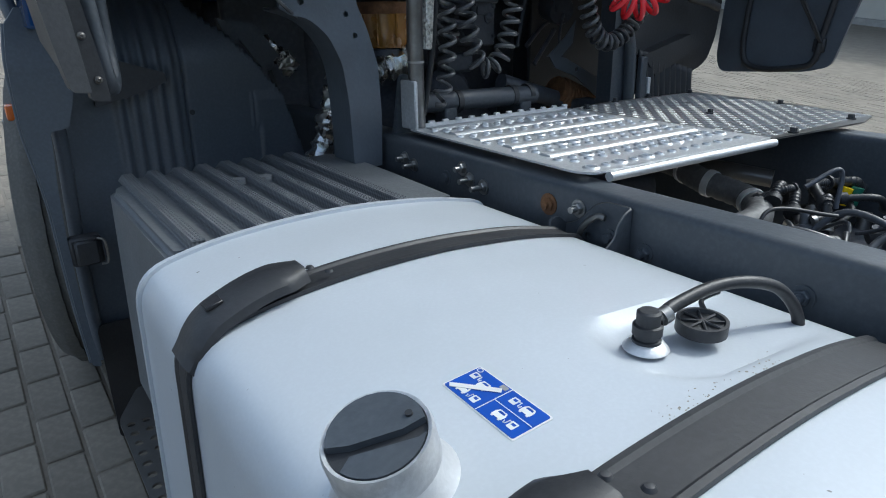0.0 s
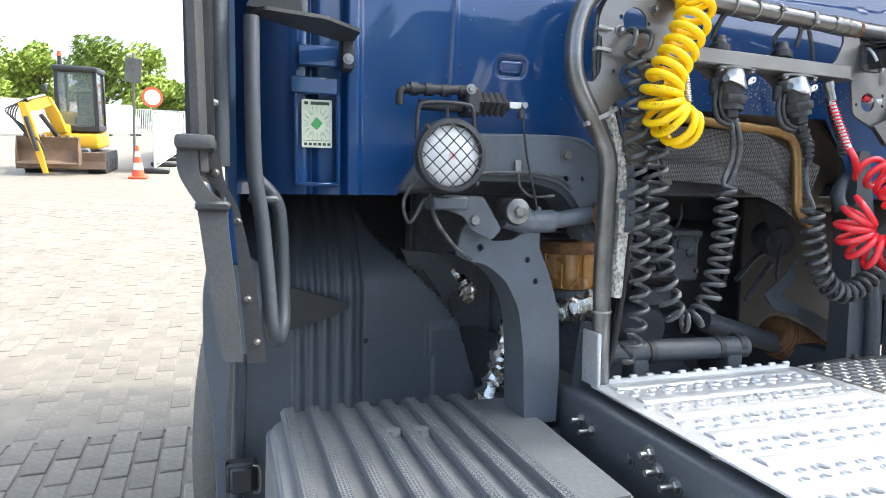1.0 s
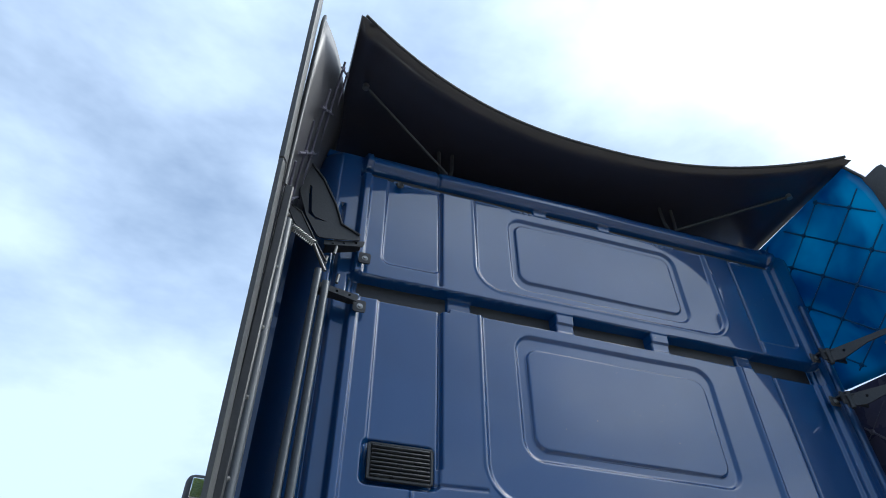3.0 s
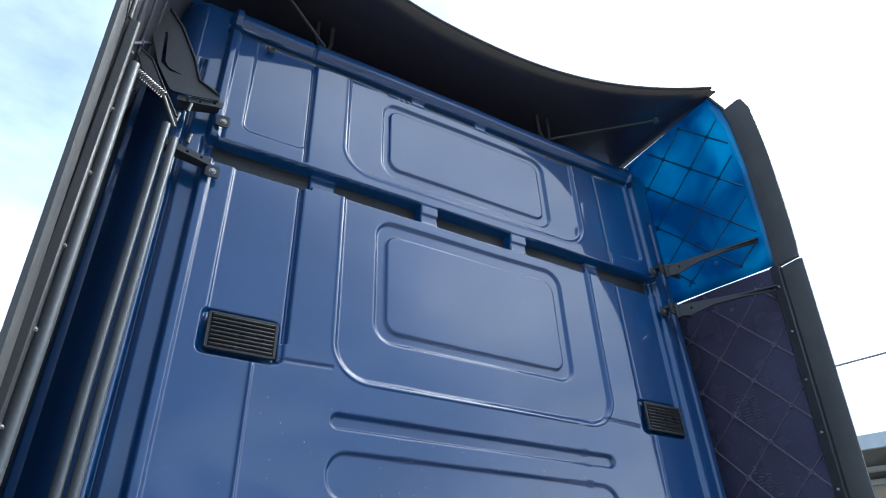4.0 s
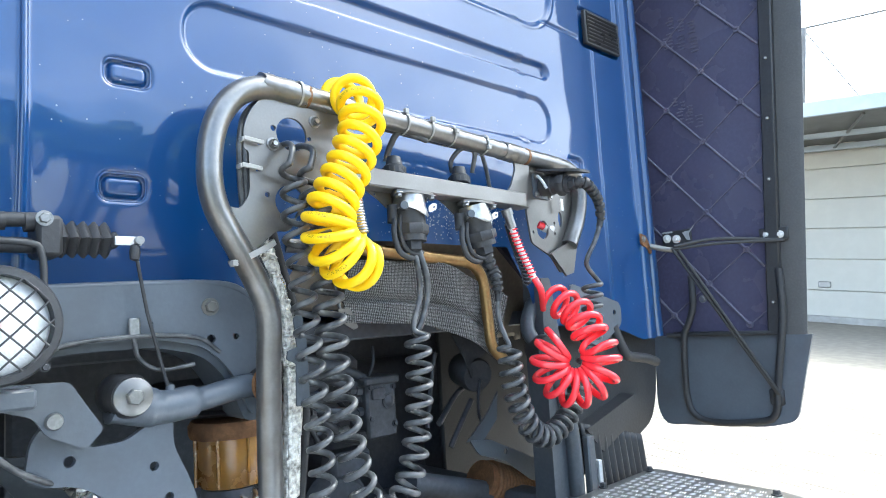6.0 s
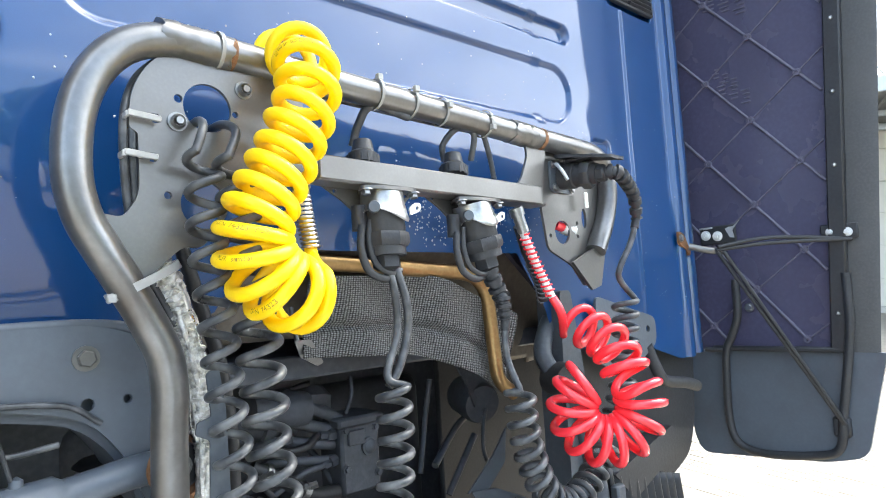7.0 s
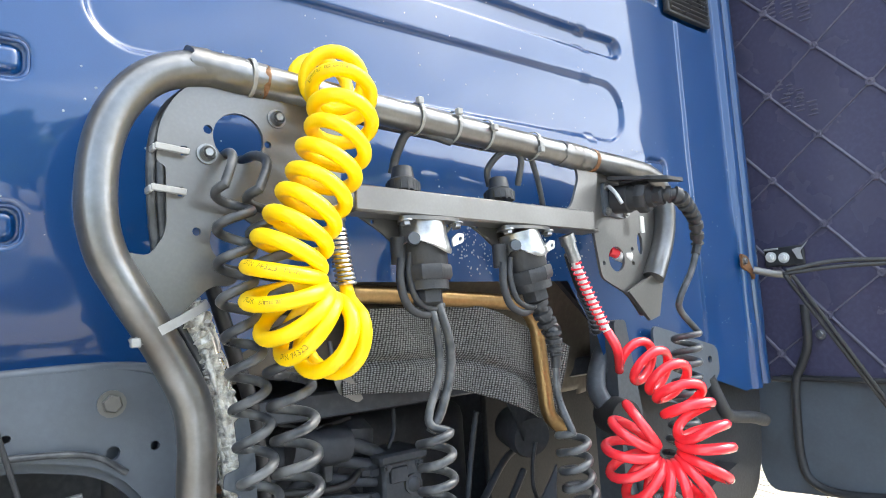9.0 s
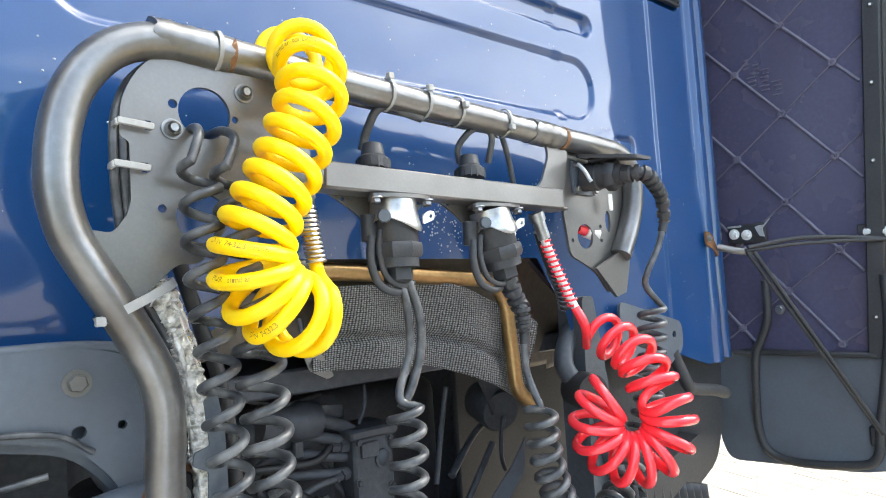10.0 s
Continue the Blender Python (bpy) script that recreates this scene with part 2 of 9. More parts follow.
def frames_of(path):
    """Tangent and two normals along a path, carried without twist."""
    tangents = [(path[min(i + 1, len(path) - 1)] - path[max(i - 1, 0)]).normalized() for i in range(len(path))]
    side = tangents[0].orthogonal().normalized()
    out = []
    for t in tangents:
        side = (side - t * side.dot(t)).normalized()
        out.append((t, side, t.cross(side)))
    return out


def tube(path, r, n=10, bm=None, caps=True):
    """A round bar along a path; r may be a list."""
    bm = bm or bmesh.new()
    path = [Vector(p) for p in path]
    rs = r if isinstance(r, (list, tuple)) else [r] * len(path)
    n = max(n, 12) if max(rs) > 0.0032 else n
    rings = []
    for p, rr, (t, a, b) in zip(path, rs, frames_of(path)):
        rings.append([bm.verts.new(p + rr * (math.cos(k * math.tau / n) * a + math.sin(k * math.tau / n) * b)) for k in range(n)])
    for u, v in zip(rings, rings[1:]):
        for k in range(n):
            bm.faces.new((u[k], u[(k + 1) % n], v[(k + 1) % n], v[k]))
    if caps:
        bm.faces.new(rings[0][::-1])
        bm.faces.new(rings[-1])
    return bm


def coil_path(axis, radius, turns, steps=22, phase=0.0, spread=None, turn=-1):
    """A helix round an axis path. radius: a number or a function of 0..1; spread: how the turns are shared along the axis."""
    lengths = [0.0]
    for a, b in zip(axis, axis[1:]):
        lengths.append(lengths[-1] + (b - a).length)
    fr = frames_of(axis)
    out = []
    total = int(turns * steps)
    for k in range(total + 1):
        u = k / total
        s = (spread(u) if spread else u) * lengths[-1]
        i = min(max(np.searchsorted(lengths, s) - 1, 0), len(axis) - 2)
        f = (s - lengths[i]) / max(lengths[i + 1] - lengths[i], 1e-9)
        centre = axis[i].lerp(axis[i + 1], f)
        a = fr[i][1].lerp(fr[i + 1][1], f)
        b = fr[i][2].lerp(fr[i + 1][2], f)
        ang = phase + turn * u * turns * math.tau
        rr = radius(u) if callable(radius) else radius
        out.append(centre + rr * (math.cos(ang) * a + math.sin(ang) * b))
    return out


def outline_plate(points, holes, thick, frame3, bm=None, bevel=0.0):
    """A flat plate cut from an outline, with holes. frame3 turns (u, v, w) into a place; w is the thickness."""
    bm = bm or bmesh.new()
    loops = [points] + list(holes)
    edges = []
    for loop in loops:
        vs = [bm.verts.new((u, v, 0)) for u, v in loop]
        edges += [bm.edges.new((a, b)) for a, b in zip(vs, vs[1:] + vs[:1])]
    made = bmesh.ops.triangle_fill(bm, use_beauty=True, use_dissolve=False, edges=edges)
    faces = [g for g in made["geom"] if isinstance(g, bmesh.types.BMFace)]
    ext = bmesh.ops.extrude_face_region(bm, geom=faces)
    top = [g for g in ext["geom"] if isinstance(g, bmesh.types.BMVert)]
    bmesh.ops.translate(bm, verts=top, vec=(0, 0, thick))
    for v in {v for e in edges if e.is_valid for v in e.verts} | set(top) | {v for f in faces if f.is_valid for v in f.verts}:
        v.co = frame3(*v.co)
    return bm


def ring2(x, y, r, n=20, ry=None):
    return [(x + r * math.cos(k * math.tau / n), y + (ry or r) * math.sin(k * math.tau / n)) for k in range(n)]


def rounded(points, r, n=5):
    """A polygon with its corners rounded; r: one radius, or one for each corner."""
    out = []
    k = len(points)
    for i in range(k):
        p, a, b = Vector(points[i]), Vector(points[i - 1]), Vector(points[(i + 1) % k])
        rr = r[i] if isinstance(r, (list, tuple)) else r
        rr = min(rr, (a - p).length * 0.48, (b - p).length * 0.48)
        if rr <= 0:
            out.append(tuple(p))
            continue
        s, e = p + (a - p).normalized() * rr, p + (b - p).normalized() * rr
        for j in range(n + 1):
            t = j / n
            out.append(tuple((1 - t) ** 2 * s + 2 * t * (1 - t) * p + t * t * e))
    return out


def rev(profile, centre, axis, n=24, bm=None):
    """A turned body: profile of (radius, along) round an axis through centre."""
    bm = bm or bmesh.new()
    ax = Vector(axis).normalized()
    a = ax.orthogonal().normalized()
    b = ax.cross(a)
    c = Vector(centre)
    rings = []
    for r, s in profile:
        if r <= 1e-6:
            rings.append([bm.verts.new(c + ax * s)])
        else:
            rings.append([bm.verts.new(c + ax * s + r * (math.cos(k * math.tau / n) * a + math.sin(k * math.tau / n) * b)) for k in range(n)])
    for u, v in zip(rings, rings[1:]):
        for k in range(n):
            p, q = u[k % len(u)], u[(k + 1) % len(u)]
            w, z = v[(k + 1) % len(v)], v[k % len(v)]
            f = list(dict.fromkeys((p, q, w, z)))
            if len(f) > 2:
                bm.faces.new(f)
    return bm


def grid_mesh(nu, nv, place, keep=None):
    """A sheet of nu x nv cells; place(u, v) arrays in 0..1 give x, y, z arrays."""
    u, v = np.meshgrid(np.linspace(0, 1, nu + 1), np.linspace(0, 1, nv + 1))
    x, y, z = place(u, v)
    co = np.stack([x, y, z], -1).reshape(-1, 3)
    i = np.arange((nu + 1) * (nv + 1)).reshape(nv + 1, nu + 1)
    quads = np.stack([i[:-1, :-1], i[:-1, 1:], i[1:, 1:], i[1:, :-1]], -1).reshape(-1, 4)
    if keep is not None:
        mid = co[quads].mean(1)
        quads = quads[keep(mid[:, 0], mid[:, 1], mid[:, 2])]
    used = np.unique(quads)
    back = np.full(len(co), -1)
    back[used] = np.arange(len(used))
    return co[used], back[quads]


def sheet(name, nu, nv, place, mat, parent=None, keep=None, thick=0.0, **tags):
    """A smooth sheet as an object of its own or a part."""
    co, quads = grid_mesh(nu, nv, place, keep)
    shift = ORIGIN[parent.name] if parent else Vector((0, 0, 0))
    me = bpy.data.meshes.new(name)
    me.from_pydata((co - np.array(shift)).tolist(), [], quads.tolist())
    me.shade_smooth()
    me.materials.append(mat)
    ob = new(name, me)
    if parent:
        ob.parent = parent
        ORIGIN[ob.name] = shift
    else:
        ob.matrix_world = TRUCK
        ORIGIN[ob.name] = Vector((0, 0, 0))
    if thick:
        mod = ob.modifiers.new("thickness", "SOLIDIFY")
        mod.thickness, mod.offset = thick, 0
    return tagged(ob, **tags)


def bolt(at, way, r=0.009, h=0.007, bm=None, washer=True, stud=0.0):
    """A hexagon head on a washer."""
    bm = bm or bmesh.new()
    at, way = Vector(at), Vector(way).normalized()
    if washer:
        rev([(0, 0), (r * 1.45, 0), (r * 1.45, h * 0.25), (0, h * 0.25)], at, way, 16, bm)
    rev([(0, h * 0.2), (r, h * 0.2), (r, h * 0.85), (r * 0.85, h), (0, h)], at, way, 6, bm)
    if stud:
        rev([(r * 0.55, h), (r * 0.55, h + stud), (0, h + stud)], at, way, 10, bm)
    return bm

# ---- the cab ----
def rr(x, z, cx, cz, hx, hz, r):
    """Distance to a rounded rectangle, negative inside."""
    qx, qz = np.abs(x - cx) - (hx - r), np.abs(z - cz) - (hz - r)
    return np.hypot(np.maximum(qx, 0), np.maximum(qz, 0)) + np.minimum(np.maximum(qx, qz), 0) - r


def ease(d, w):
    """0 outside, 1 inside an edge at d = 0 that is w wide."""
    t = np.clip(0.5 - d / w, 0, 1)
    return t * t * (3 - 2 * t)


def crease(d, w):
    return np.exp(-(d / w) ** 2)


SEAM = 3.138
# the pressed rectangles: centre x, centre z, half width, half height, corner radius
OUTER = ((0.023, 2.900, 0.507, 0.419, 0.105), (0.030, 3.530, 0.520, 0.300, 0.095))
PADS = (((0.012, 2.835, 0.378, 0.220, 0.062), (0.012, 2.828, 0.342, 0.178, 0.045)), ((0.020, 3.440, 0.372, 0.178, 0.060), (0.018, 3.445, 0.343, 0.145, 0.042)))
# side panels: centre x, half width, dividing groove, vent crease
SIDES = ((-0.738, 0.105, -0.632, -0.712), (0.778, 0.097, 0.684, 0.726))


def wall_relief(x, z):
    """How far the pressed rear wall lies ahead of its plane."""
    y = np.zeros_like(x)
    ax = np.abs(x)
    top = z < 3.662
    # lower and upper bulkhead panels
    for side, rect in zip((z < SEAM, (z >= SEAM) & top), OUTER):
        d = rr(x, z, *rect)
        y += np.where(side, 0.0085 * ease(d, 0.0135) - 0.0022 * crease(d - 0.012, 0.004), 0)
    for outer, inner in PADS:
        y += 0.0095 * ease(rr(x, z, *outer), 0.015) - 0.0085 * ease(rr(x, z, *inner), 0.009)
    for cx, half, groove, line in SIDES:
        s = -1 if cx < 0 else 1
        # side panels beside the bulkhead, with a vent at the foot
        y += np.where(z < SEAM, 0.0082 * ease(rr(x, z, cx, 2.79, half, 0.307, 0.02), 0.013), 0)
        y += np.where((z >= SEAM) & top, 0.0082 * ease(rr(x, z, cx, 3.52, half, 0.276, 0.03), 0.013), 0)
        y += 0.014 * crease(np.abs(x - groove), 0.0055) * (((z > 2.545) & (z < 3.09)) | ((z > 3.19) & top))
        y += 0.010 * ease(rr(x, z, s * 0.752 + (0.02 if s > 0 else 0), 2.542, 0.102, 0.062, 0.018), 0.010)
        # crease down from the vent
        y -= 0.006 * crease(x - line, 0.004) * ease(z - 2.474, 0.01)
        # fine seam from vent to panel
        y += 0.005 * crease(z - 2.50 + 0.03 * (ax - 0.57), 0.004) * ((s * x > 0.49) & (s * x < 0.655))
        # corner flange and the fold outside it
        y -= 0.012 * ease(np.abs(x - s * 0.922) - 0.014, 0.010)
        y += 0.014 * ease(0.94 - s * x, 0.012)
        y += 0.02 * crease(x - s * 1.0, 0.007) * (z < 3.5)
    # open joint between the two bulkhead panels, bridged by pressed tabs
    low = np.where(ax < 0.60, 3.104, 3.088)
    gap = ease(low - z, 0.010) * ease(z - 3.176, 0.008) * ease(ax - 0.94, 0.03)
    for a, b, much in ((-0.206, -0.132, 0.95), (0.177, 0.256, 0.95), (-0.601, -0.509, 0.35), (0.566, 0.640, 0.35)):
        gap = gap * (1 - much * ease(np.abs(x - (a + b) / 2) - (b - a) / 2, 0.012))
    y += 0.060 * gap
    # long grooves
    y += 0.015 * ease(rr(x, z, 0.008, 2.356, 0.493, 0.019, 0.019), 0.010)
    y += 0.008 * ease(rr(x, z, 0.001, 2.216, 0.490, 0.060, 0.056), 0.010)
    for cx, cz in ((-0.576, 2.122), (-0.580, 1.948), (0.594, 2.113)):
        y += 0.010 * crease(rr(x, z, cx, cz, 0.030, 0.017, 0.012), 0.004)
    # open joint above the panels, then the ledge below the roof
    joint = ease(np.abs(z - 3.683) - 0.017, 0.008) * (ax < 0.95)
    for a, b in ((-0.235, -0.17), (0.06, 0.12)):
        joint = joint * (1 - 0.5 * ease(np.abs(x - (a + b) / 2) - (b - a) / 2, 0.012))
    y += 0.030 * joint
    y -= 0.016 * ease(np.abs(z - 3.735) - 0.020, 0.022) * (ax < 0.95)
    y += 0.010 * crease(x + 0.64, 0.006) * (z > 3.70)
    # roof edge and corners roll ahead
    y += (np.maximum(z - 3.765, 0) / 0.06) ** 2 * 0.06
    y += (np.maximum(ax - 1.015, 0) / 0.13) ** 2 * 0.15
    # below the grooves the wall draws in, then runs straight down again
    fall = np.clip((2.10 - z) / 0.32, 0, 1)
    y += 0.036 * fall * fall * (3 - 2 * fall) * ease(np.abs(x + 0.25) - 0.60, 0.55)
    # slight unevenness of the pressing
    low = ease(z - 2.16, 0.35)
    y += low * (0.0011 * np.sin(17 * x + 2.0 * np.sin(9 * z)) * np.sin(21 * z + 1.1) + 0.0005 * np.sin(41 * x + 13 * z))
    y += 0.0011 * np.sin(5.1 * x + 1.3 * z) * np.sin(3.7 * z + 0.4) + 0.0006 * np.sin(13 * x - 4 * z)
    return y


def wall_foot(x):
    """The lower edge of the rear wall."""
    xs = [-1.2, -0.83, -0.80, -0.62, -0.45, -0.30, -0.24, 0.30, 0.37, 0.40, 0.70, 0.873, 1.2]
    zs = [1.672, 1.672, 1.70, 1.735, 1.76, 1.80, 1.885, 1.878, 1.77, 1.68, 1.664, 1.612, 1.612]
    return np.interp(x, xs, zs)


cab = thing("truck_cab", "tall blue tractor cab seen from behind, glossy paint, pressed panels", "truck cab", (0, 0, 1.65))
X0, X1, Z0, Z1 = -1.145, 1.145, 1.60, 3.825


def wall_place(u, v):
    x = X0 + (X1 - X0) * u
    foot = wall_foot(x)
    z = foot + (Z1 - foot) * v
    return x, wall_relief(x, z), z


sheet("rear_wall", 764, 724, wall_place, PAINT, cab, label="dark blue glossy pressed steel rear wall")

# pressed beads along the panel edges
def bead(rect, grow=0.0, stop=None, size=0.0050, y=0.0):
    """A rounded bead along a rectangle's edge; stop: the height at which it runs out, open above."""
    cx, cz, hx, hz, r = rect
    hx, hz, r = hx + grow, hz + grow, r + grow
    if stop is None:
        pts = rounded([(cx - hx, cz - hz), (cx + hx, cz - hz), (cx + hx, cz + hz), (cx - hx, cz + hz)], r, 8)
    else:
        pts = rounded([(cx - hx, stop), (cx - hx, cz - hz), (cx + hx, cz - hz), (cx + hx, stop)], [0, r, r, 0], 8)
    line = [Vector((a, float(wall_relief(np.array(a), np.array(b))) + y, b)) for a, b in pts]
    shut = stop is None
    bm = bmesh.new()
    rows = []
    n = len(line)
    for k in range(n):
        d = (line[(k + 1) % n if shut else min(k + 1, n - 1)] - line[k - 1 if shut else max(k - 1, 0)]).normalized()
        side = d.cross(Vector((0, 1, 0))).normalized()
        rows.append([bm.verts.new(line[k] + side * size * math.cos(a) - Vector((0, size * 0.62 * math.sin(a), 0))) for a in np.linspace(-0.2, math.pi + 0.2, 9)])
    for u, v in zip(rows, rows[1:] + rows[:1] if shut else rows[1:]):
        for k in range(8):
            bm.faces.new((u[k], u[k + 1], v[k + 1], v[k]))
    part("pressed_bead", bm, PAINT, cab)


for outer, inner in PADS:
    bead(inner, 0.003, size=0.0022, y=0.001)
bead((-0.576, 2.122, 0.030, 0.017, 0.012), 0.004, size=0.002)
bead((-0.580, 1.948, 0.030, 0.017, 0.012), 0.004, size=0.002)

# black strips that stand in for the shade down in the open joints
part("joint_seal", box((-0.93, 0.050, 3.105), (0.93, 0.054, 3.175), 0.001), RUBBER, cab, "black strip standing in for the deep shade of the joint")
part("joint_seal", box((-0.93, 0.022, 3.668), (0.93, 0.026, 3.698), 0.001), BLACK, cab, "black strip standing in for the deep shade of the joint")

# sides, roof and floor that close the cab
for s in (-1, 1):
    part("side_wall", box((s * 1.15 - 0.015, 0.155, 1.52), (s * 1.15 + 0.015, 2.05, 3.80), 0.006), PAINT, cab)
part("cab_roof", box((-1.13, 0.06, 3.79), (1.13, 2.05, 3.84), 0.01), PAINT, cab)
part("cab_front", box((-1.13, 2.0, 1.2), (1.13, 2.06, 3.79), 0.01), PAINT, cab)
part("cab_floor", box((-1.13, 0.16, 1.68), (1.13, 2.0, 1.72), 0.004), ENGINE, cab)


SLAT = material("vent_slat_plastic", (0.040, 0.041, 0.045), 0.28, grain=0.2, scale=140, stain=0.3, stain_scale=30)


def vent(cx, half):
    v = thing("cab_vent", "black slatted air vent sunk into the blue rear wall", "vent", (cx, 0, 2.492), group="rear wall vents")
    bm = box((cx - half, 0.001, 2.492), (cx + half, 0.010, 2.592), 0.003)
    part("vent_frame", bm, BLACK, v)
    for k in range(8):
        z = 2.499 + k * 0.0115
        bm = box((cx - half + 0.006, -0.011, z), (cx + half - 0.006, 0.004, z + 0.0042), 0.0016, turn=Matrix.Rotation(radians(-26), 4, "X"), segments=2)
        part("slat", bm, SLAT, v)
    for a in (-1, 1):
        part("side_lip", box((cx + a * half - 0.005, -0.007, 2.492), (cx + a * half + 0.005, 0.004, 2.592), 0.002), BLACK, v)
    for z in (2.4935, 2.5905):
        part("edge_lip", box((cx - half, -0.007, z - 0.004), (cx + half, 0.004, z + 0.004), 0.002), BLACK, v)


vent(-0.746, 0.088)
vent(0.785, 0.088)


# ---- roof spoiler and side flaps ----
def rim(x):
    return -0.188 - 0.235 * np.abs(x) ** 2.3


spoiler = thing("roof_spoiler", "dark roof air deflector with a curved trailing edge over the cab", "air deflector", (0, 0, 3.76))


def spoiler_place(u, v):
    x = -1.075 + 2.15 * u
    y = rim(x) + (1.5 - rim(x)) * v
    z = 3.955 + 0.05 * v + 0.02 * np.abs(x) ** 3 * (1 - v) - 0.6 * np.maximum(0, np.abs(x) - 1.04)
    return x, y, z


sheet("deflector_shell", 60, 24, spoiler_place, PAINT_DARK, spoiler, thick=0.012, label="matt black inner side of the curved shell")
bm = tube([(x, float(rim(x)), 3.957 + 0.02 * abs(x) ** 3) for x in np.linspace(-1.06, 1.06, 48)], 0.0075, 8)
part("rim_bead", bm, BLACK, spoiler)
for s, a, b in ((-1, (-1.0, -0.20, 3.93), (-0.60, 0.02, 3.80)), (1, (0.94, -0.22, 3.93), (0.47, 0.02, 3.80))):
    part("stay_rod", tube([a, b], 0.006, 8), BLACK, spoiler)
    for k in (-1, 1):
        part("stay_foot", tube([(b[0] + 0.01, 0.04, 3.76), (b[0] + k * 0.028, 0.04, 3.86), (b[0] + k * 0.03, 0.04, 3.955)], 0.007, 6), BLACK, spoiler)
    part("rod_eye", rev([(0, -0.01), (0.013, -0.01), (0.013, 0.01), (0, 0.01)], a, (0, 0, 1), 12), STEEL, spoiler)


def lattice(parent, x, origin, main, cross, inside, mat, inward, thick=0.0042, thin=0.0022):
    """Stiffening ribs along two slanting directions (y, z) with a boss at each crossing. inside(y, z): within the panel."""
    o, a, c = Vector(origin), Vector(main), Vector(cross)
    for k in range(-9, 10):
        for start, way, r in ((o + c * k, a, thick), (o + a * k, c, thin)):
            run = []
            for j in np.linspace(-9, 9, 433):
                p = start + way * float(j)
                if inside(p.x, p.y):
                    run.append((x(p.y) + inward * 0.002, p.x, p.y))
            if len(run) > 6:
                part("rib", tube(run[::12] + [run[-1]], r, 6), mat, parent)
    for i in range(-9, 10):
        for k in range(-9, 10):
            p = o + a * i + c * k
            if inside(p.x, p.y):
                part("boss", rev([(0.004, 0.0), (0.004, 0.009), (0.0095, 0.009), (0.011, 0.0)], (x(p.y), p.x, p.y), (inward, 0, 0), 12), mat, parent)


FLAP_RIB = material("flap_rib_blue", (0.010, 0.065, 0.15), 0.3, coat=0.3, grain=0.2, scale=120)
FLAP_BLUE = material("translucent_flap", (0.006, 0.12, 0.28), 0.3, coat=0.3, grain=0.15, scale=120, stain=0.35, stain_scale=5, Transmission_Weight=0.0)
_n, _l = FLAP_BLUE.node_tree.nodes, FLAP_BLUE.node_tree.links
_t = _n.new("ShaderNodeBsdfTranslucent")
_m = _n.new("ShaderNodeMixShader")
_m.inputs["Fac"].default_value = 0.5
# uneven light and shadow on the flap, put into its translucent colour as patches
_c, _w, _r = _n.new("ShaderNodeTexCoord"), _n.new("ShaderNodeTexNoise"), _n.new("ShaderNodeValToRGB")
_w.inputs["Scale"].default_value, _w.inputs["Detail"].default_value, _w.inputs["Distortion"].default_value = 3.2, 3.0, 0.6
_r.color_ramp.elements[0].position, _r.color_ramp.elements[1].position = 0.38, 0.66
_r.color_ramp.elements[0].color, _r.color_ramp.elements[1].color = (0.004, 0.12, 0.32, 1), (0.04, 0.50, 0.75, 1)
_l.new(_c.outputs["Object"], _w.inputs["Vector"])
_l.new(_w.outputs["Fac"], _r.inputs["Fac"])
_l.new(_r.outputs["Color"], _t.inputs["Color"])
_l.new(_n["Principled BSDF"].outputs["BSDF"], _m.inputs[1])
_l.new(_t.outputs["BSDF"], _m.inputs[2])
_l.new(_m.outputs["Shader"], _n["Material Output"].inputs["Surface"])


def slant(bm, low=-9.0):
    """The flaps' rear edges lean rearwards towards the top."""
    for v in bm.verts:
        if v.co.y < 0.1:
            v.co.y -= 0.0715 * (max(v.co.z, low) - 2.27)
    return bm


def edge_band(line, wide, thick, s):
    """A flat rubber-edged strip along (x, y, z) points, thickened at its rear rim."""
    bm = bmesh.new()
    rows = []
    for (x, y, z), w in zip(line, wide):
        rows.append([bm.verts.new((x + s * a, y - b * w, z)) for a, b in ((0, 0), (-thick, 0.08), (-thick, 0.86), (-thick * 0.3, 1.0), (thick * 0.6, 0.97), (thick * 0.6, 0))])
    for u, v in zip(rows, rows[1:]):
        for k in range(6):
            bm.faces.new((u[k], u[(k + 1) % 6], v[(k + 1) % 6], v[k]))
    bm.faces.new(rows[0])
    bm.faces.new(rows[-1][::-1])
    return bm


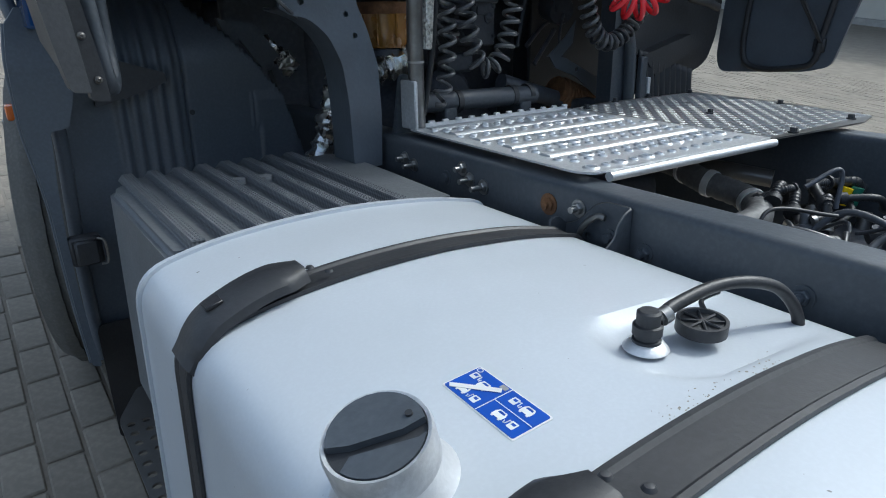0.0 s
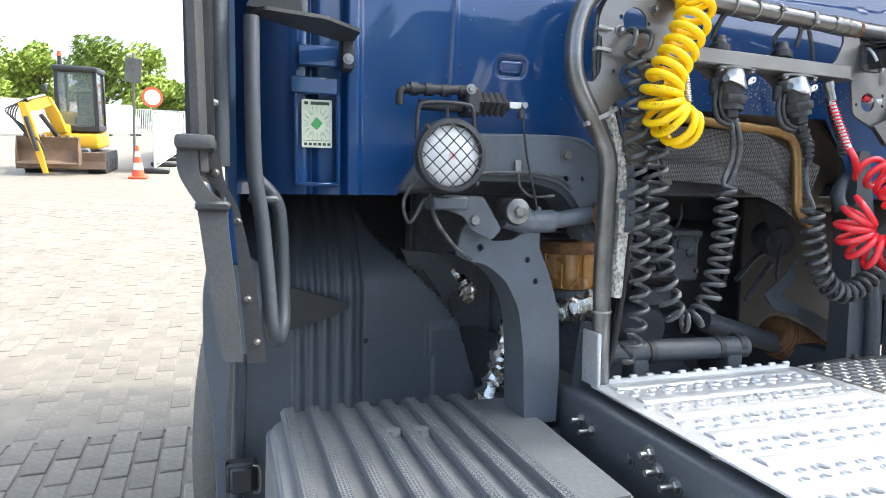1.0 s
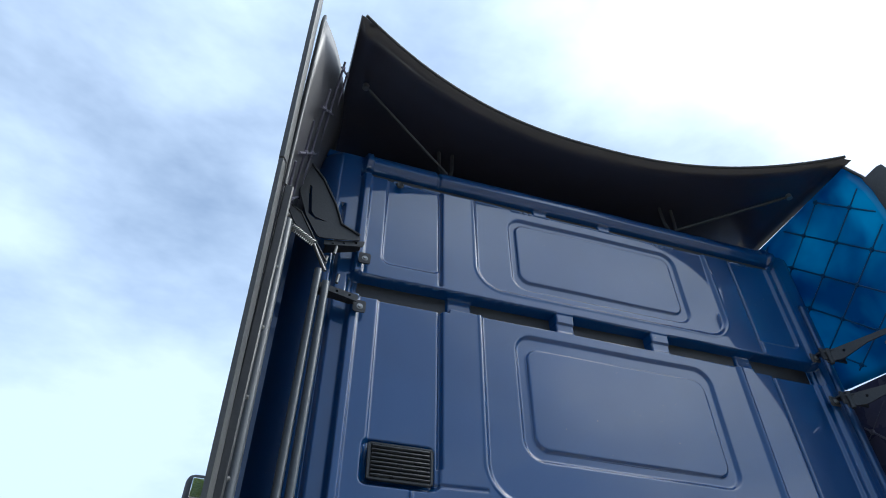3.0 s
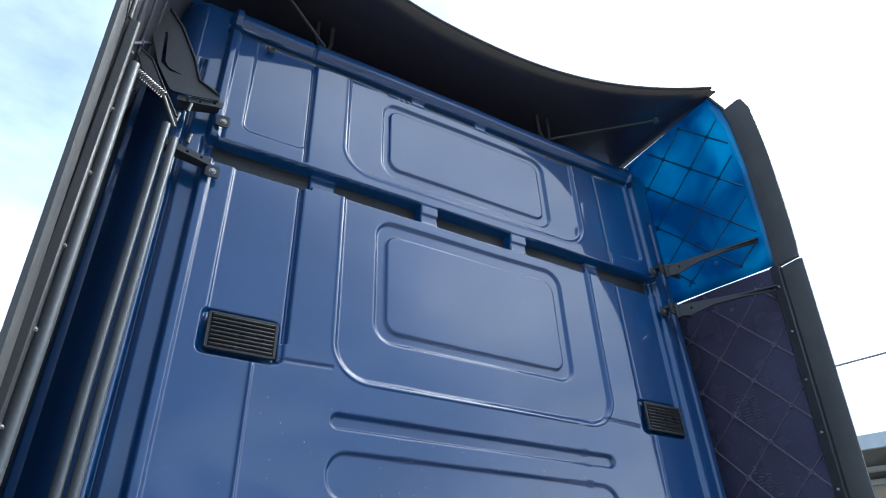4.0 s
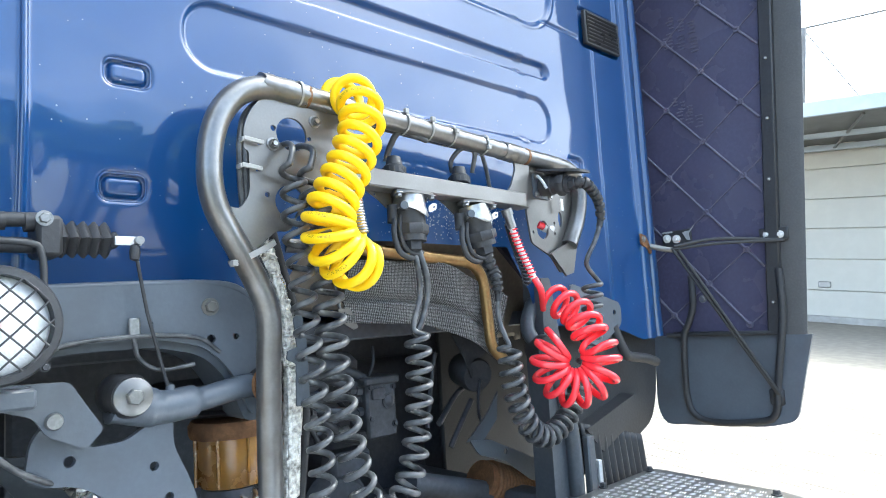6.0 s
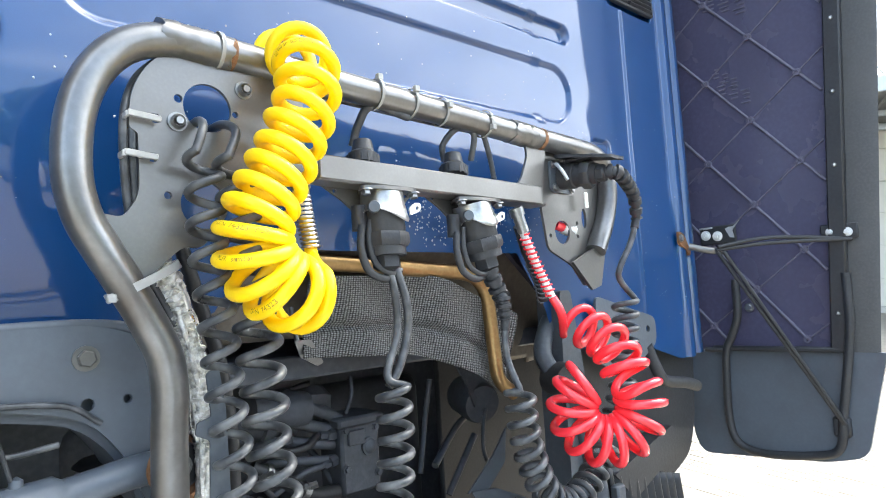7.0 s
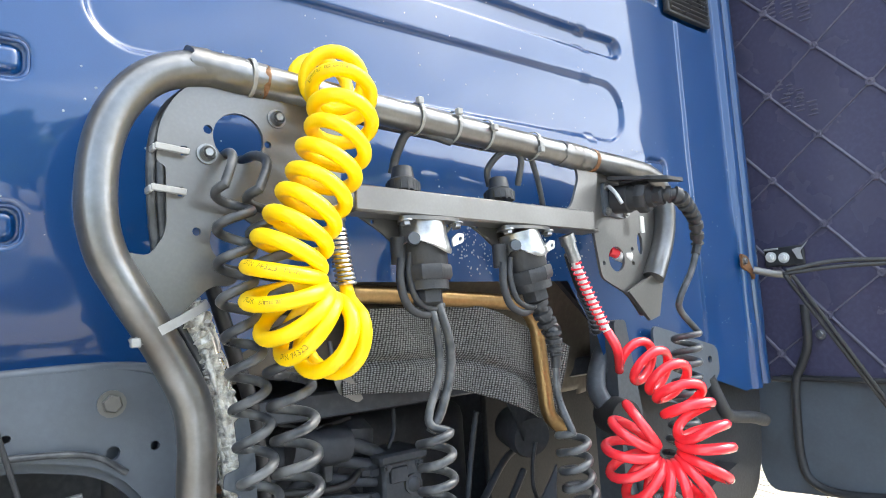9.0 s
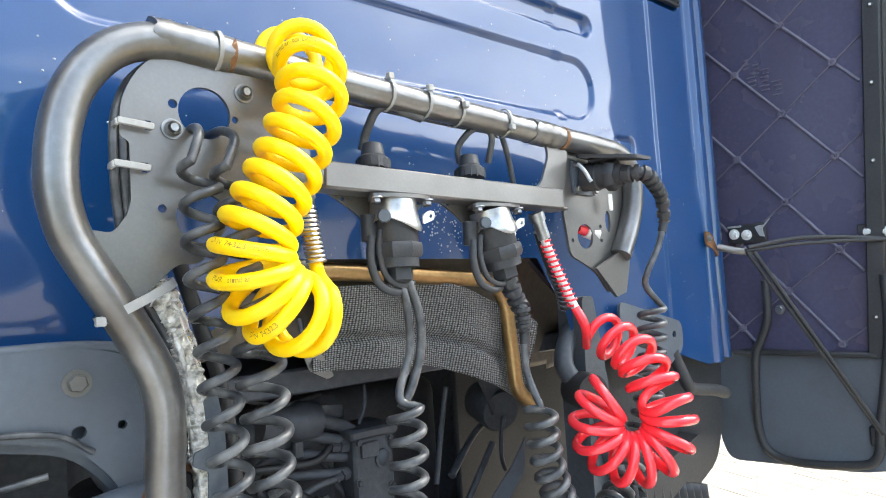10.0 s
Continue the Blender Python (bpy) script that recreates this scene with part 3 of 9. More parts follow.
def flap(s):
    """A tall lower side flap with its edge strip, and the upper one above it. s: -1 on the driver's side."""
    lower = thing("side_flap", "tall dark side fairing flap with a worn grey edge strip" if s < 0 else "tall dark side fairing flap with diagonal ribs and bosses inside", "side flap", (s * 1.2, 0, 1.35), group="side flaps")
    zb = 1.60 if s > 0 else 1.70
    out = lambda z: 1.205 if s > 0 else -1.205 - 0.0172 * (z - 2.4)
    edge = lambda z: -0.318 - 0.0715 * (z - 2.27)
    top = lambda y: 3.102 + 0.15 * (y + 0.38) + (0.014 if s < 0 else 0.0)
    lean_y = lambda z: -0.325 - 0.0715 * (z - 2.27)
    pts = [(lean_y(zb), zb), (0.60, zb), (0.60, top(0.60)), (0.20, top(0.20)), (-0.10, top(-0.10) + 0.006), (lean_y(3.10), top(-0.38))]
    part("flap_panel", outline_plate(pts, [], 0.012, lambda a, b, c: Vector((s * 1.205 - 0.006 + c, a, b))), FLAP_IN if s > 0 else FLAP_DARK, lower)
    zs = np.linspace(zb, 3.088, 12)
    part("edge_strip", edge_band([(out(z), edge(z) + 0.012, z) for z in zs], [(0.092 + 0.014 * (z - zb)) if s > 0 else 0.076 + 0.037 * (z - zb) for z in zs], 0.012, s), SEAL, lower, "worn grey rubber-edged strip")
    part("clamp_rail", slant(box((s * 1.185 - 0.012, -0.335, zb), (s * 1.185 + 0.012, -0.295, 3.10), 0.004)), BLACK, lower)
    for k in range(8):
        z = zb + 0.1 + k * (3.0 - zb) / 7.5
        part("screw", rev([(0, 0.005), (0.003, 0.005), (0.0048, 0.003), (0.006, 0), (0, 0)], (s * 1.172, edge(z) + 0.003, z), (-s, -0.3, 0), 12), ZINC if s > 0 else PLATE, lower)
    # lower end
    if s > 0:
        pts = rounded([(0.140, zb), (-0.24, zb), (-0.365, zb), (-0.345, 1.52), (-0.305, 1.345), (-0.215, 1.322), (0.115, 1.305), (0.140, 1.36)], [0, 0, 0, 0.05, 0.03, 0.03, 0.035, 0.03])
        bm = outline_plate(pts, [], 0.012, lambda a, b, c: Vector((s * (1.195 - 0.02 * (zb - b) / 0.3 + c), a, b)))
        part("lower_end", bm, BRACKET, lower, "dark grey moulded lower end")
    else:
        across = lambda y: (lambda a, b, c: Vector((a, y + 0.025 + c, b)))
        pts = rounded([(-1.219, 1.735), (-1.2195, 1.697), (-1.203, 1.668), (-1.192, 1.652), (-1.157, 1.658), (-1.177, 1.670), (-1.191, 1.692), (-1.193, 1.735)], [0, 0.02, 0.02, 0, 0, 0.012, 0.012, 0])
        part("bent_strip", outline_plate(pts, [], 0.045, across(-0.375)), SEAL, lower, "worn grey strip bent inwards")
        pts = rounded([(-1.194, 1.647), (-1.181, 1.542), (-1.170, 1.470), (-1.163, 1.439), (-1.138, 1.437), (-1.145, 1.516), (-1.155, 1.62), (-1.156, 1.650)], [0.003, 0.05, 0.05, 0.008, 0.004, 0.05, 0.03, 0.003])
        part("lower_strip", outline_plate(pts, [], 0.05, across(-0.38)), SEAL, lower, "worn grey lower strip")
        part("collar", box((-1.221, -0.366, 1.728), (-1.170, -0.290, 1.748), 0.006, segments=2), SEAL, lower)
        part("collar", box((-1.197, -0.365, 1.646), (-1.152, -0.295, 1.660), 0.004), BLACK, lower)
        pts = rounded([(-1.190, 1.735), (-1.186, 1.695), (-1.170, 1.674), (-1.150, 1.656), (-1.140, 1.52), (-1.132, 1.420), (-1.105, 1.417), (-1.109, 1.469), (-1.124, 1.574), (-1.142, 1.655), (-1.162, 1.688), (-1.166, 1.735)], [0, 0.02, 0.01, 0.02, 0.1, 0.004, 0.006, 0.1, 0.1, 0.02, 0.02, 0])
        part("screw_band", outline_plate(pts, [], 0.03, across(-0.315)), BLACK, lower, "scratched black band with screws")
        for x, z in ((-1.172, 1.700), (-1.143, 1.63), (-1.130, 1.515), (-1.118, 1.450)):
            part("screw", rev([(0, 0.003), (0.002, 0.003), (0.0025, 0.005), (0.005, 0.003), (0.006, 0), (0, 0)], (x, -0.291, z), (0, -1, 0), 12), PLATE, lower)
        part("flap_tail", outline_plate([(-0.285, zb), (0.10, zb), (0.06, 1.50), (-0.255, 1.43)], [], 0.008, lambda a, b, c: Vector((-1.150 - 0.10 * (b - 1.43) + c, a, b))), BLACK, lower)
    if s > 0:
        lattice(lower, lambda z: s * 1.199, (-0.127, 2.713), (-0.117, -0.137), (0.1305, -0.099), lambda y, z: edge(z) + 0.03 < y < 0.135 and 1.63 < z < 3.07, FLAP_MARK, -s)
        # raised moulding marks
        for y0, z0, n, w in ((-0.06, 2.655, 4, 0.10), (-0.055, 2.60, 5, 0.12), (-0.04, 2.37, 3, 0.07), (-0.06, 2.33, 4, 0.09)):
            for k in range(n):
                for j in range(3):
                    part("moulding_mark", box((s * 1.199 - 0.003, y0 - w * (0.5 - 0.36 * j), z0 - k * 0.012 + j * 0.02), (s * 1.199 + 0.002, y0 - w * (0.5 - 0.36 * j) + w * (0.28 - 0.05 * ((k + j) % 3)), z0 + 0.004 - k * 0.012 + j * 0.02), 0.001), FLAP_MARK, lower)
    part("hinge_seal", box((min(s * 1.163, s * 1.200), 0.18, 1.74), (max(s * 1.163, s * 1.200), 0.20, 3.80), 0.002), RUBBER, lower, "black rubber seal against the cab side")
    upper = thing("upper_side_flap", "translucent blue upper side flap with diagonal ribs, sunlit from outside" if s > 0 else "dark blue upper side flap with ribbed inner face", "side flap", (s * 1.2, 0, 3.12), group="upper side flaps")
    lean = (lambda z: s * (1.2 - 0.13 * max(0.0, (z - 3.125) / 0.84) ** 1.5)) if s > 0 else (lambda z: s * 1.206)
    rear = lambda z: float(np.interp(z, [3.10, 3.18, 3.36, 3.57, 3.80, 3.85, 3.955], [-0.378, -0.391, -0.415, -0.445, -0.466, -0.461, -0.423]))

    def upper_place(u, v):
        z = 3.112 + 0.843 * v
        back = np.interp(z, [3.10, 3.18, 3.36, 3.57, 3.80, 3.85, 3.955], [-0.378, -0.391, -0.415, -0.445, -0.466, -0.461, -0.423])
        y = 0.22 + (back - 0.22) * u
        # the lower edge rises towards the cab
        z = z + (y + 0.38) * 0.15 * (1 - v)
        if s < 0:
            # straight along its rear edge, leaning in towards the spoiler ahead of it
            return -1.206 + 0.155 * np.maximum(0, (z - 3.125) / 0.84) ** 1.2 * (1 - u ** 3), y, z
        return 1.2 - 0.13 * np.maximum(0, (z - 3.125) / 0.84) ** 1.5, y, z

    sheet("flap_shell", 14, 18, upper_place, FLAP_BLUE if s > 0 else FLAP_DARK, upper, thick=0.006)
    zs = np.linspace(3.10, 3.845 if s > 0 else 3.99, 14)
    part("edge_strip", edge_band([(lean(z) if s > 0 else out(z), rear(z) + 0.015, z) for z in zs], [0.108 - 0.045 * max(0.0, (z - 3.78) / 0.1) ** 2 * 0.5 if s > 0 else 0.125 for z in zs], 0.014, s), SEAL, upper)
    part("rear_bead", tube([(lean(z) - s * 0.006, rear(z), z) for z in np.linspace(3.11, 3.95, 20)], 0.007, 8), BLACK, upper)
    within = lambda y, z: rear(z) + 0.05 < y < 0.16 and 3.16 + 0.15 * (y + 0.38) < z < 3.935
    if s < 0:
        lattice(upper, lambda z: -1.200 + 0.125 * max(0.0, (z - 3.125) / 0.84) ** 1.2, (-0.196, 3.722), (-0.104, -0.127), (0.138, -0.077), lambda y, z: within(y, z) and y > -0.36, FLAP_MARK, 1, 0.004, 0.004)
    else:
        lattice(upper, lean, (-0.196, 3.722), (-0.104, -0.127), (0.138, -0.077), within, FLAP_RIB, -s, 0.0040, 0.0040)
    return lower, upper


FLAPS = {-1: flap(-1), 1: flap(1)}

# ---- chassis ----
frame_rails = thing("chassis_frame", "dark grey painted steel chassis rails with bolted cross members", "chassis", (0, -1, 0.98))
for s in (-1, 1):
    x = -0.43 if s < 0 else 0.43
    pts = rounded([(x - 0.04, 0.98), (x + 0.04, 0.98), (x + 0.04, 1.258), (x - 0.04, 1.258)], 0.016)
    bm = outline_plate(pts, [], 4.0, lambda a, b, c: Vector((a, -3.2 + c, b)))
    part("rail", bm, CHASSIS, frame_rails)
for y in (-1.5, -2.6, 0.6):
    part("cross_member", box((-0.39, y - 0.05, 1.0), (0.39, y + 0.05, 1.2), 0.01), CHASSIS, frame_rails)

# ---- fuel tank ----
tank = thing("fuel_tank", "pale grey painted fuel tank with black straps beside the chassis", "fuel tank", (-0.85, -1.2, 0.6))


def tank_outline(grow=0.0):
    pts = [(-0.50, 0.60), (-0.500, 1.186), (-0.62, 1.211), (-0.78, 1.225), (-0.92, 1.223), (-1.04, 1.211), (-1.142, 1.184), (-1.158, 0.60)]
    pts = rounded(pts, [0.05, 0.03, 0.1, 0.1, 0.1, 0.06, 0.11, 0.06], 7)
    c = Vector((-0.82, 0.92))
    return [tuple(Vector(p) + (Vector(p) - c).normalized() * grow) for p in pts]


def tank_shell():
    """The tank's skin, with the shallow dish round its breather and a few dents."""
    line = []
    ring = tank_outline()
    for a, b in zip(ring, ring[1:] + ring[:1]):
        n = max(1, int((Vector(b) - Vector(a)).length / 0.010))
        line += [tuple(Vector(a).lerp(Vector(b), k / n)) for k in range(n)]
    ys = np.concatenate([np.linspace(-2.21, -1.30, 8), np.linspace(-1.25, -0.46, 80)])
    bm = bmesh.new()
    rows = []
    for y in ys:
        row = []
        for a, b in line:
            d = 0.0
            if b > 1.15:
                dish = float(rr(np.array(a), np.array(y), -0.60, -1.078, 0.21, 0.070, 0.062))
                d = 0.014 * float(ease(dish, 0.022)) * min(1.0, max(0.0, (-0.53 - a) / 0.12))
                for dx, dy, r, h in ((-0.93, -0.90, 0.05, 0.0012), (-0.70, -0.80, 0.07, 0.0012), (-0.86, -1.12, 0.03, 0.001), (-1.0, -0.60, 0.04, 0.001)):
                    d += h * math.exp(-((a - dx) ** 2 + (y - dy) ** 2) / r ** 2)
            row.append(bm.verts.new((a, y, b - d)))
        rows.append(row)
    n = len(line)
    for u, v in zip(rows, rows[1:]):
        for k in range(n):
            bm.faces.new((u[k], u[(k + 1) % n], v[(k + 1) % n], v[k]))
    bm.faces.new(rows[0])
    bm.faces.new(rows[-1][::-1])
    return bm


part("shell", tank_shell(), TANK, tank, sharp=30)
bm = outline_plate(tank_outline(0.006), [], 0.012, lambda a, b, c: Vector((a, -0.468 + c, b)))
part("end_bead", bm, TANK, tank, sharp=30)


def strap(y, w):
    """A steel band round the tank, with rolled edges."""
    n = len(tank_outline())
    bm = bmesh.new()
    rows = []
    for g, yy in ((0.001, y - w / 2), (0.007, y - w / 2), (0.0075, y - w / 2 + 0.006), (0.004, y - w / 2 + 0.010), (0.004, y + w / 2 - 0.010), (0.0075, y + w / 2 - 0.006), (0.007, y + w / 2), (0.001, y + w / 2)):
        rows.append([bm.verts.new((a, yy, b)) for a, b in tank_outline(g)])
    for u, v in zip(rows, rows[1:]):
        for k in range(n):
            bm.faces.new((u[k], u[(k + 1) % n], v[(k + 1) % n], v[k]))
    return part("strap", bm, BLACK, tank, "black painted steel tank strap", sharp=30)


strap(-0.708, 0.054)
strap(-1.205, 0.060)

# ---- battery box ----
BOX_RIB = material("dotted_rib_plastic", (0.105, 0.112, 0.122), 0.5, grain=0.3, scale=150, stain=0.4, stain_scale=6, stain_colour=(0.13, 0.135, 0.14))
_n, _l = BOX_RIB.node_tree.nodes, BOX_RIB.node_tree.links
_v, _c, _k = _n.new("ShaderNodeTexVoronoi"), _n.new("ShaderNodeTexCoord"), _n.new("ShaderNodeBump")
_v.inputs["Scale"].default_value, _v.inputs["Randomness"].default_value = 150, 0.0
_k.inputs["Strength"].default_value, _k.inputs["Distance"].default_value = 0.9, 0.004
_l.new(_c.outputs["Object"], _v.inputs["Vector"])
_l.new(_v.outputs["Distance"], _k.inputs["Height"])
_l.new(_k.outputs["Normal"], _n["Principled BSDF"].inputs["Normal"])
battery = thing("battery_box", "dark grey plastic battery box with eight ribs on its lid", "battery box", (-0.79, -0.14, 0.75))
bm = outline_plate(rounded([(-1.090, -0.44), (-0.540, -0.44), (-0.523, -0.07), (-0.541, 0.105), (-1.030, 0.140), (-1.093, 0.050)], 0.02), [], 0.45, lambda a, b, c: Vector((a - 0.03 * (1.2 - 0.75 - c) * (a < -0.9), b, 0.75 + c)))
bmesh.ops.bevel(bm, geom=[e for e in bm.edges if all(v.co.z > 1.19 for v in e.verts) and len(e.link_faces) == 2 and e.calc_face_angle(0) > 1], offset=0.012, segments=3, affect="EDGES")
part("lid", bm, BOX, battery)
for k in range(8):
    x = -1.043 + k * 0.0540
    bm = outline_plate([(x - 0.016, 1.197), (x + 0.016, 1.197), (x + 0.010, 1.216), (x - 0.010, 1.216)], [], 0.55, lambda a, b, c: Vector((a, -0.44 + c + 0.03 * (c > 0.3) * (b < 1.2), b)))
    part("rib", bm, BOX_RIB, battery)


# ---- hose carrier: hoop, plates and bar ----
flat = lambda y: (lambda a, b, c: Vector((a, y - c, b)))
hoop = thing("hose_carrier_hoop", "bent grey steel tube hoop bolted upright behind the cab", "steel hoop", (-0.4, -0.1, 1.27))
HY = -0.105
bar_z = lambda x: 2.0915 - 0.056 * (x + 0.14)
hoop_line = smooth_path([(-0.404, -0.088, 1.27), (-0.408, -0.090, 1.50), (-0.410, -0.099, 1.66), (-0.409, -0.103, 1.715), (-0.414, HY, 1.757), (-0.430, HY, 1.795), (-0.452, HY, 1.836), (-0.472, HY, 1.870), (-0.490, HY, 1.906), (-0.498, HY, 1.950),
                         (-0.494, HY, 2.005), (-0.478, HY, 2.050), (-0.447, HY, 2.086), (-0.402, HY, 2.103), (-0.34, HY, 2.1027), (-0.14, HY, bar_z(-0.14)), (0.065, HY, bar_z(0.065)), (0.20, HY, bar_z(0.20)), (0.34, HY, 2.0655),
                         (0.403, HY, 2.058), (0.436, HY, 2.032), (0.443, HY, 1.985), (0.425, HY, 1.93), (0.388, HY, 1.872)], 8)
part("tube", tube(hoop_line, 0.0190, 26), STEEL, hoop)
rnd = random.Random(31)
for x, w in ((-0.372, 0.040), (0.19, 0.03)):
    # hammered sleeve with a ragged edge
    line = [(x - w + 2 * w * k / 14, HY, bar_z(x - w + 2 * w * k / 14)) for k in range(15)]
    bm = tube(line, [0.0203 + 0.0007 * rnd.uniform(-1, 1) for _ in line], 26)
    for v in bm.verts:
        v.co.x += (0.0025 * math.sin(9 * v.co.z * 40) if abs(v.co.x - x) > w * 0.9 else 0.0)
        v.co += (v.co - Vector((v.co.x, HY, bar_z(v.co.x)))).normalized() * rnd.uniform(-0.0005, 0.0005)
    part("weld_saddle", bm, STEEL, hoop, "hammered welded saddle with rust at its edge", sharp=60)
for x in (-0.331, 0.240):
    part("weld_bead", tube([(x - 0.004, HY, bar_z(x - 0.004)), (x + 0.004, HY, bar_z(x + 0.004))], 0.0199, 16), RUST, hoop, "brown rusty weld")
part("foot_bracket", box((-0.435, -0.125, 1.275), (-0.425, -0.06, 1.39), 0.003), ALU_WORN, hoop, "pale steel foot bracket")
part("foot_plate", outline_plate(rounded([(-0.455, 1.19), (-0.37, 1.19), (-0.375, 1.33), (-0.40, 1.40), (-0.425, 1.40), (-0.44, 1.30)], 0.01), [], 0.012, flat(-0.035)), CHASSIS, hoop)
for z in (1.30, 1.36):
    part("foot_bolt", bolt((-0.424, -0.085, z), (1, 0, 0), 0.008, 0.008), ZINC, hoop)

carrier = thing("coupling_plate", "grey steel plate welded into the hoop with round cut-outs", "steel plate", (-0.35, HY, 1.83))
pts = rounded([(-0.235, 2.085), (-0.395, 2.095), (-0.422, 2.075), (-0.442, 2.040), (-0.444, 2.00), (-0.435, 1.995), (-0.435, 1.938), (-0.438, 1.924), (-0.452, 1.904), (-0.476, 1.908), (-0.488, 1.885), (-0.446, 1.826), (-0.424, 1.845), (-0.392, 1.874), (-0.368, 1.872), (-0.342, 1.925), (-0.30, 1.955), (-0.235, 1.962)],
              [0, 0, 0.02, 0.02, 0.004, 0.004, 0.004, 0.01, 0.008, 0.006, 0.004, 0.004, 0.004, 0.01, 0.02, 0.03, 0.02, 0])
holes = [ring2(-0.359, 2.033, 0.028, 26), ring2(-0.366, 1.921, 0.027, 22), ring2(-0.406, 1.9295, 0.0044, 10), ring2(-0.392, 2.039, 0.005, 10), ring2(-0.326, 2.030, 0.004, 10),
         [(-0.420, 2.018), (-0.414, 2.018), (-0.414, 2.008), (-0.420, 2.008)], [(-0.424, 1.975), (-0.418, 1.975), (-0.418, 1.965), (-0.424, 1.965)]]
part("left_plate", outline_plate(pts, holes, 0.005, flat(HY + 0.004)), PLATE, carrier)
# the bar with its window
pts = rounded([(-0.236, 1.992), (-0.20, 1.992), (0.160, 1.980), (0.182, 1.990), (0.206, 2.040), (0.196, 2.065), (0.165, 2.085), (0.245, 2.085), (0.255, 2.05), (0.240, 1.99), (0.238, 1.950), (0.215, 1.950), (-0.236, 1.960)], [0, 0, 0.02, 0.012, 0.02, 0.01, 0, 0.01, 0.03, 0.03, 0.006, 0.006, 0])
part("bar", outline_plate(pts, [], 0.005, flat(HY + 0.004)), PLATE, carrier)
tilt = Matrix.Rotation(radians(1.4), 4, "Y")
part("bar_shelf", box((-0.238, HY - 0.034, 1.949), (0.205, HY + 0.003, 1.954), 0.002, turn=tilt), PLATE, carrier)
part("bar_lip", box((-0.238, HY - 0.038, 1.950), (0.190, HY - 0.033, 1.981), 0.002, turn=tilt), PLATE, carrier)
# right-hand plate that carries the side plug
pts = rounded([(0.262, 2.065), (0.40, 2.062), (0.43, 2.03), (0.430, 1.93), (0.415, 1.87), (0.368, 1.802), (0.330, 1.845), (0.262, 1.875), (0.250, 1.95)], 0.012)
holes = [ring2(0.306, 1.907, 0.022, 20), ring2(0.352, 1.925, 0.004, 8), ring2(0.352, 1.90, 0.004, 8), ring2(0.270, 1.90, 0.004, 8), ring2(0.376, 1.935, 0.008, 10, 0.02)]
part("right_plate", outline_plate(pts, holes, 0.005, flat(HY + 0.018)), PLATE, carrier)
part("gusset", outline_plate([(0.312, 1.850), (0.425, 1.895), (0.395, 1.805), (0.366, 1.798)], [], 0.006, flat(HY + 0.004)), PLATE, carrier)
for x, z in ((-0.315, 2.061), (-0.394, 2.012)):
    bm = rev([(0, 0.010), (0.004, 0.010), (0.0045, 0.006), (0.0068, 0.009), (0.0082, 0.006), (0.0082, 0.002), (0.0108, 0.002), (0.0108, 0)], (x, HY - 0.001, z), (0, -1, 0), 20)
    part("star_bolt", bm, ZINC, carrier, "zinc star-socket bolt")


def ribbon(ring, along, wide, thick):
    """A flat closed band."""
    c = sum(ring, Vector()) / len(ring)
    a = Vector(along).normalized() * wide / 2
    bm = bmesh.new()
    rows = []
    for p in ring:
        out = (p - c).normalized() * thick
        rows.append([bm.verts.new(q) for q in (p - a, p - a + out, p + a + out, p + a)])
    for u, v in zip(rows, rows[1:] + rows[:1]):
        for k in range(4):
            bm.faces.new((u[k], u[(k + 1) % 4], v[(k + 1) % 4], v[k]))
    return bm


def cable_tie(name, ring, along, lock=0, wide=0.0048, label="grey plastic cable tie pulled tight"):
    t = thing(name, label, "cable tie", ring[0], group="cable ties")
    part("band", ribbon(ring, along, wide, 0.0013), TIE, t)
    p = ring[lock]
    out = (p - sum(ring, Vector()) / len(ring)).normalized()
    part("lock", box(p + out * 0.003 - Vector((0.0045, 0.004, 0.0045)), p + out * 0.003 + Vector((0.0045, 0.004, 0.0045)), 0.001), TIE, t)


def loop(centre, along, r, n=20, squash=1.0):
    c, a = Vector(centre), Vector(along).normalized()
    u = a.orthogonal().normalized()
    v = a.cross(u)
    return [c + r * (math.cos(k * math.tau / n) * u + squash * math.sin(k * math.tau / n) * v) for k in range(n)]


for x in (-0.345, -0.118, -0.056, 0.004, 0.100):
    cable_tie("cable_tie", loop((x, HY, bar_z(x)), (1, 0, 0), 0.0195, squash=1.12), (1, 0, 0.1), lock=int(7 + x * 20) % 20)
e1 = Vector((1, 0, 0.5)).normalized()
cable_tie("cable_tie", [Vector((-0.432, HY + 0.003, 1.838)) + e1 * 0.040 * math.cos(k * math.tau / 28) + Vector((0, 0.023 * math.sin(k * math.tau / 28), 0)) for k in range(28)], (-0.50, 0, 1), 16, 0.0090, "pale cable tie round tube and wrapped harness")
cable_tie("cable_tie", loop((-0.407, -0.0893, 1.431), (0, 0, 1), 0.0198), (0, 0, 1))
for x, z in ((-0.414, 2.012), (-0.418, 1.970)):
    t = thing("cable_tie", "pale flat cable tie through a slot of the plate", "cable tie", (x, HY, z), group="cable ties")
    part("band", box((x - 0.034, HY - 0.012, z - 0.004), (x, HY - 0.008, z + 0.003), 0.001, turn=Matrix.Rotation(radians(6), 4, "Y")), TIE, t)
    part("band_side", box((x - 0.036, HY - 0.011, z - 0.004), (x - 0.032, HY + 0.006, z + 0.003), 0.001), TIE, t)
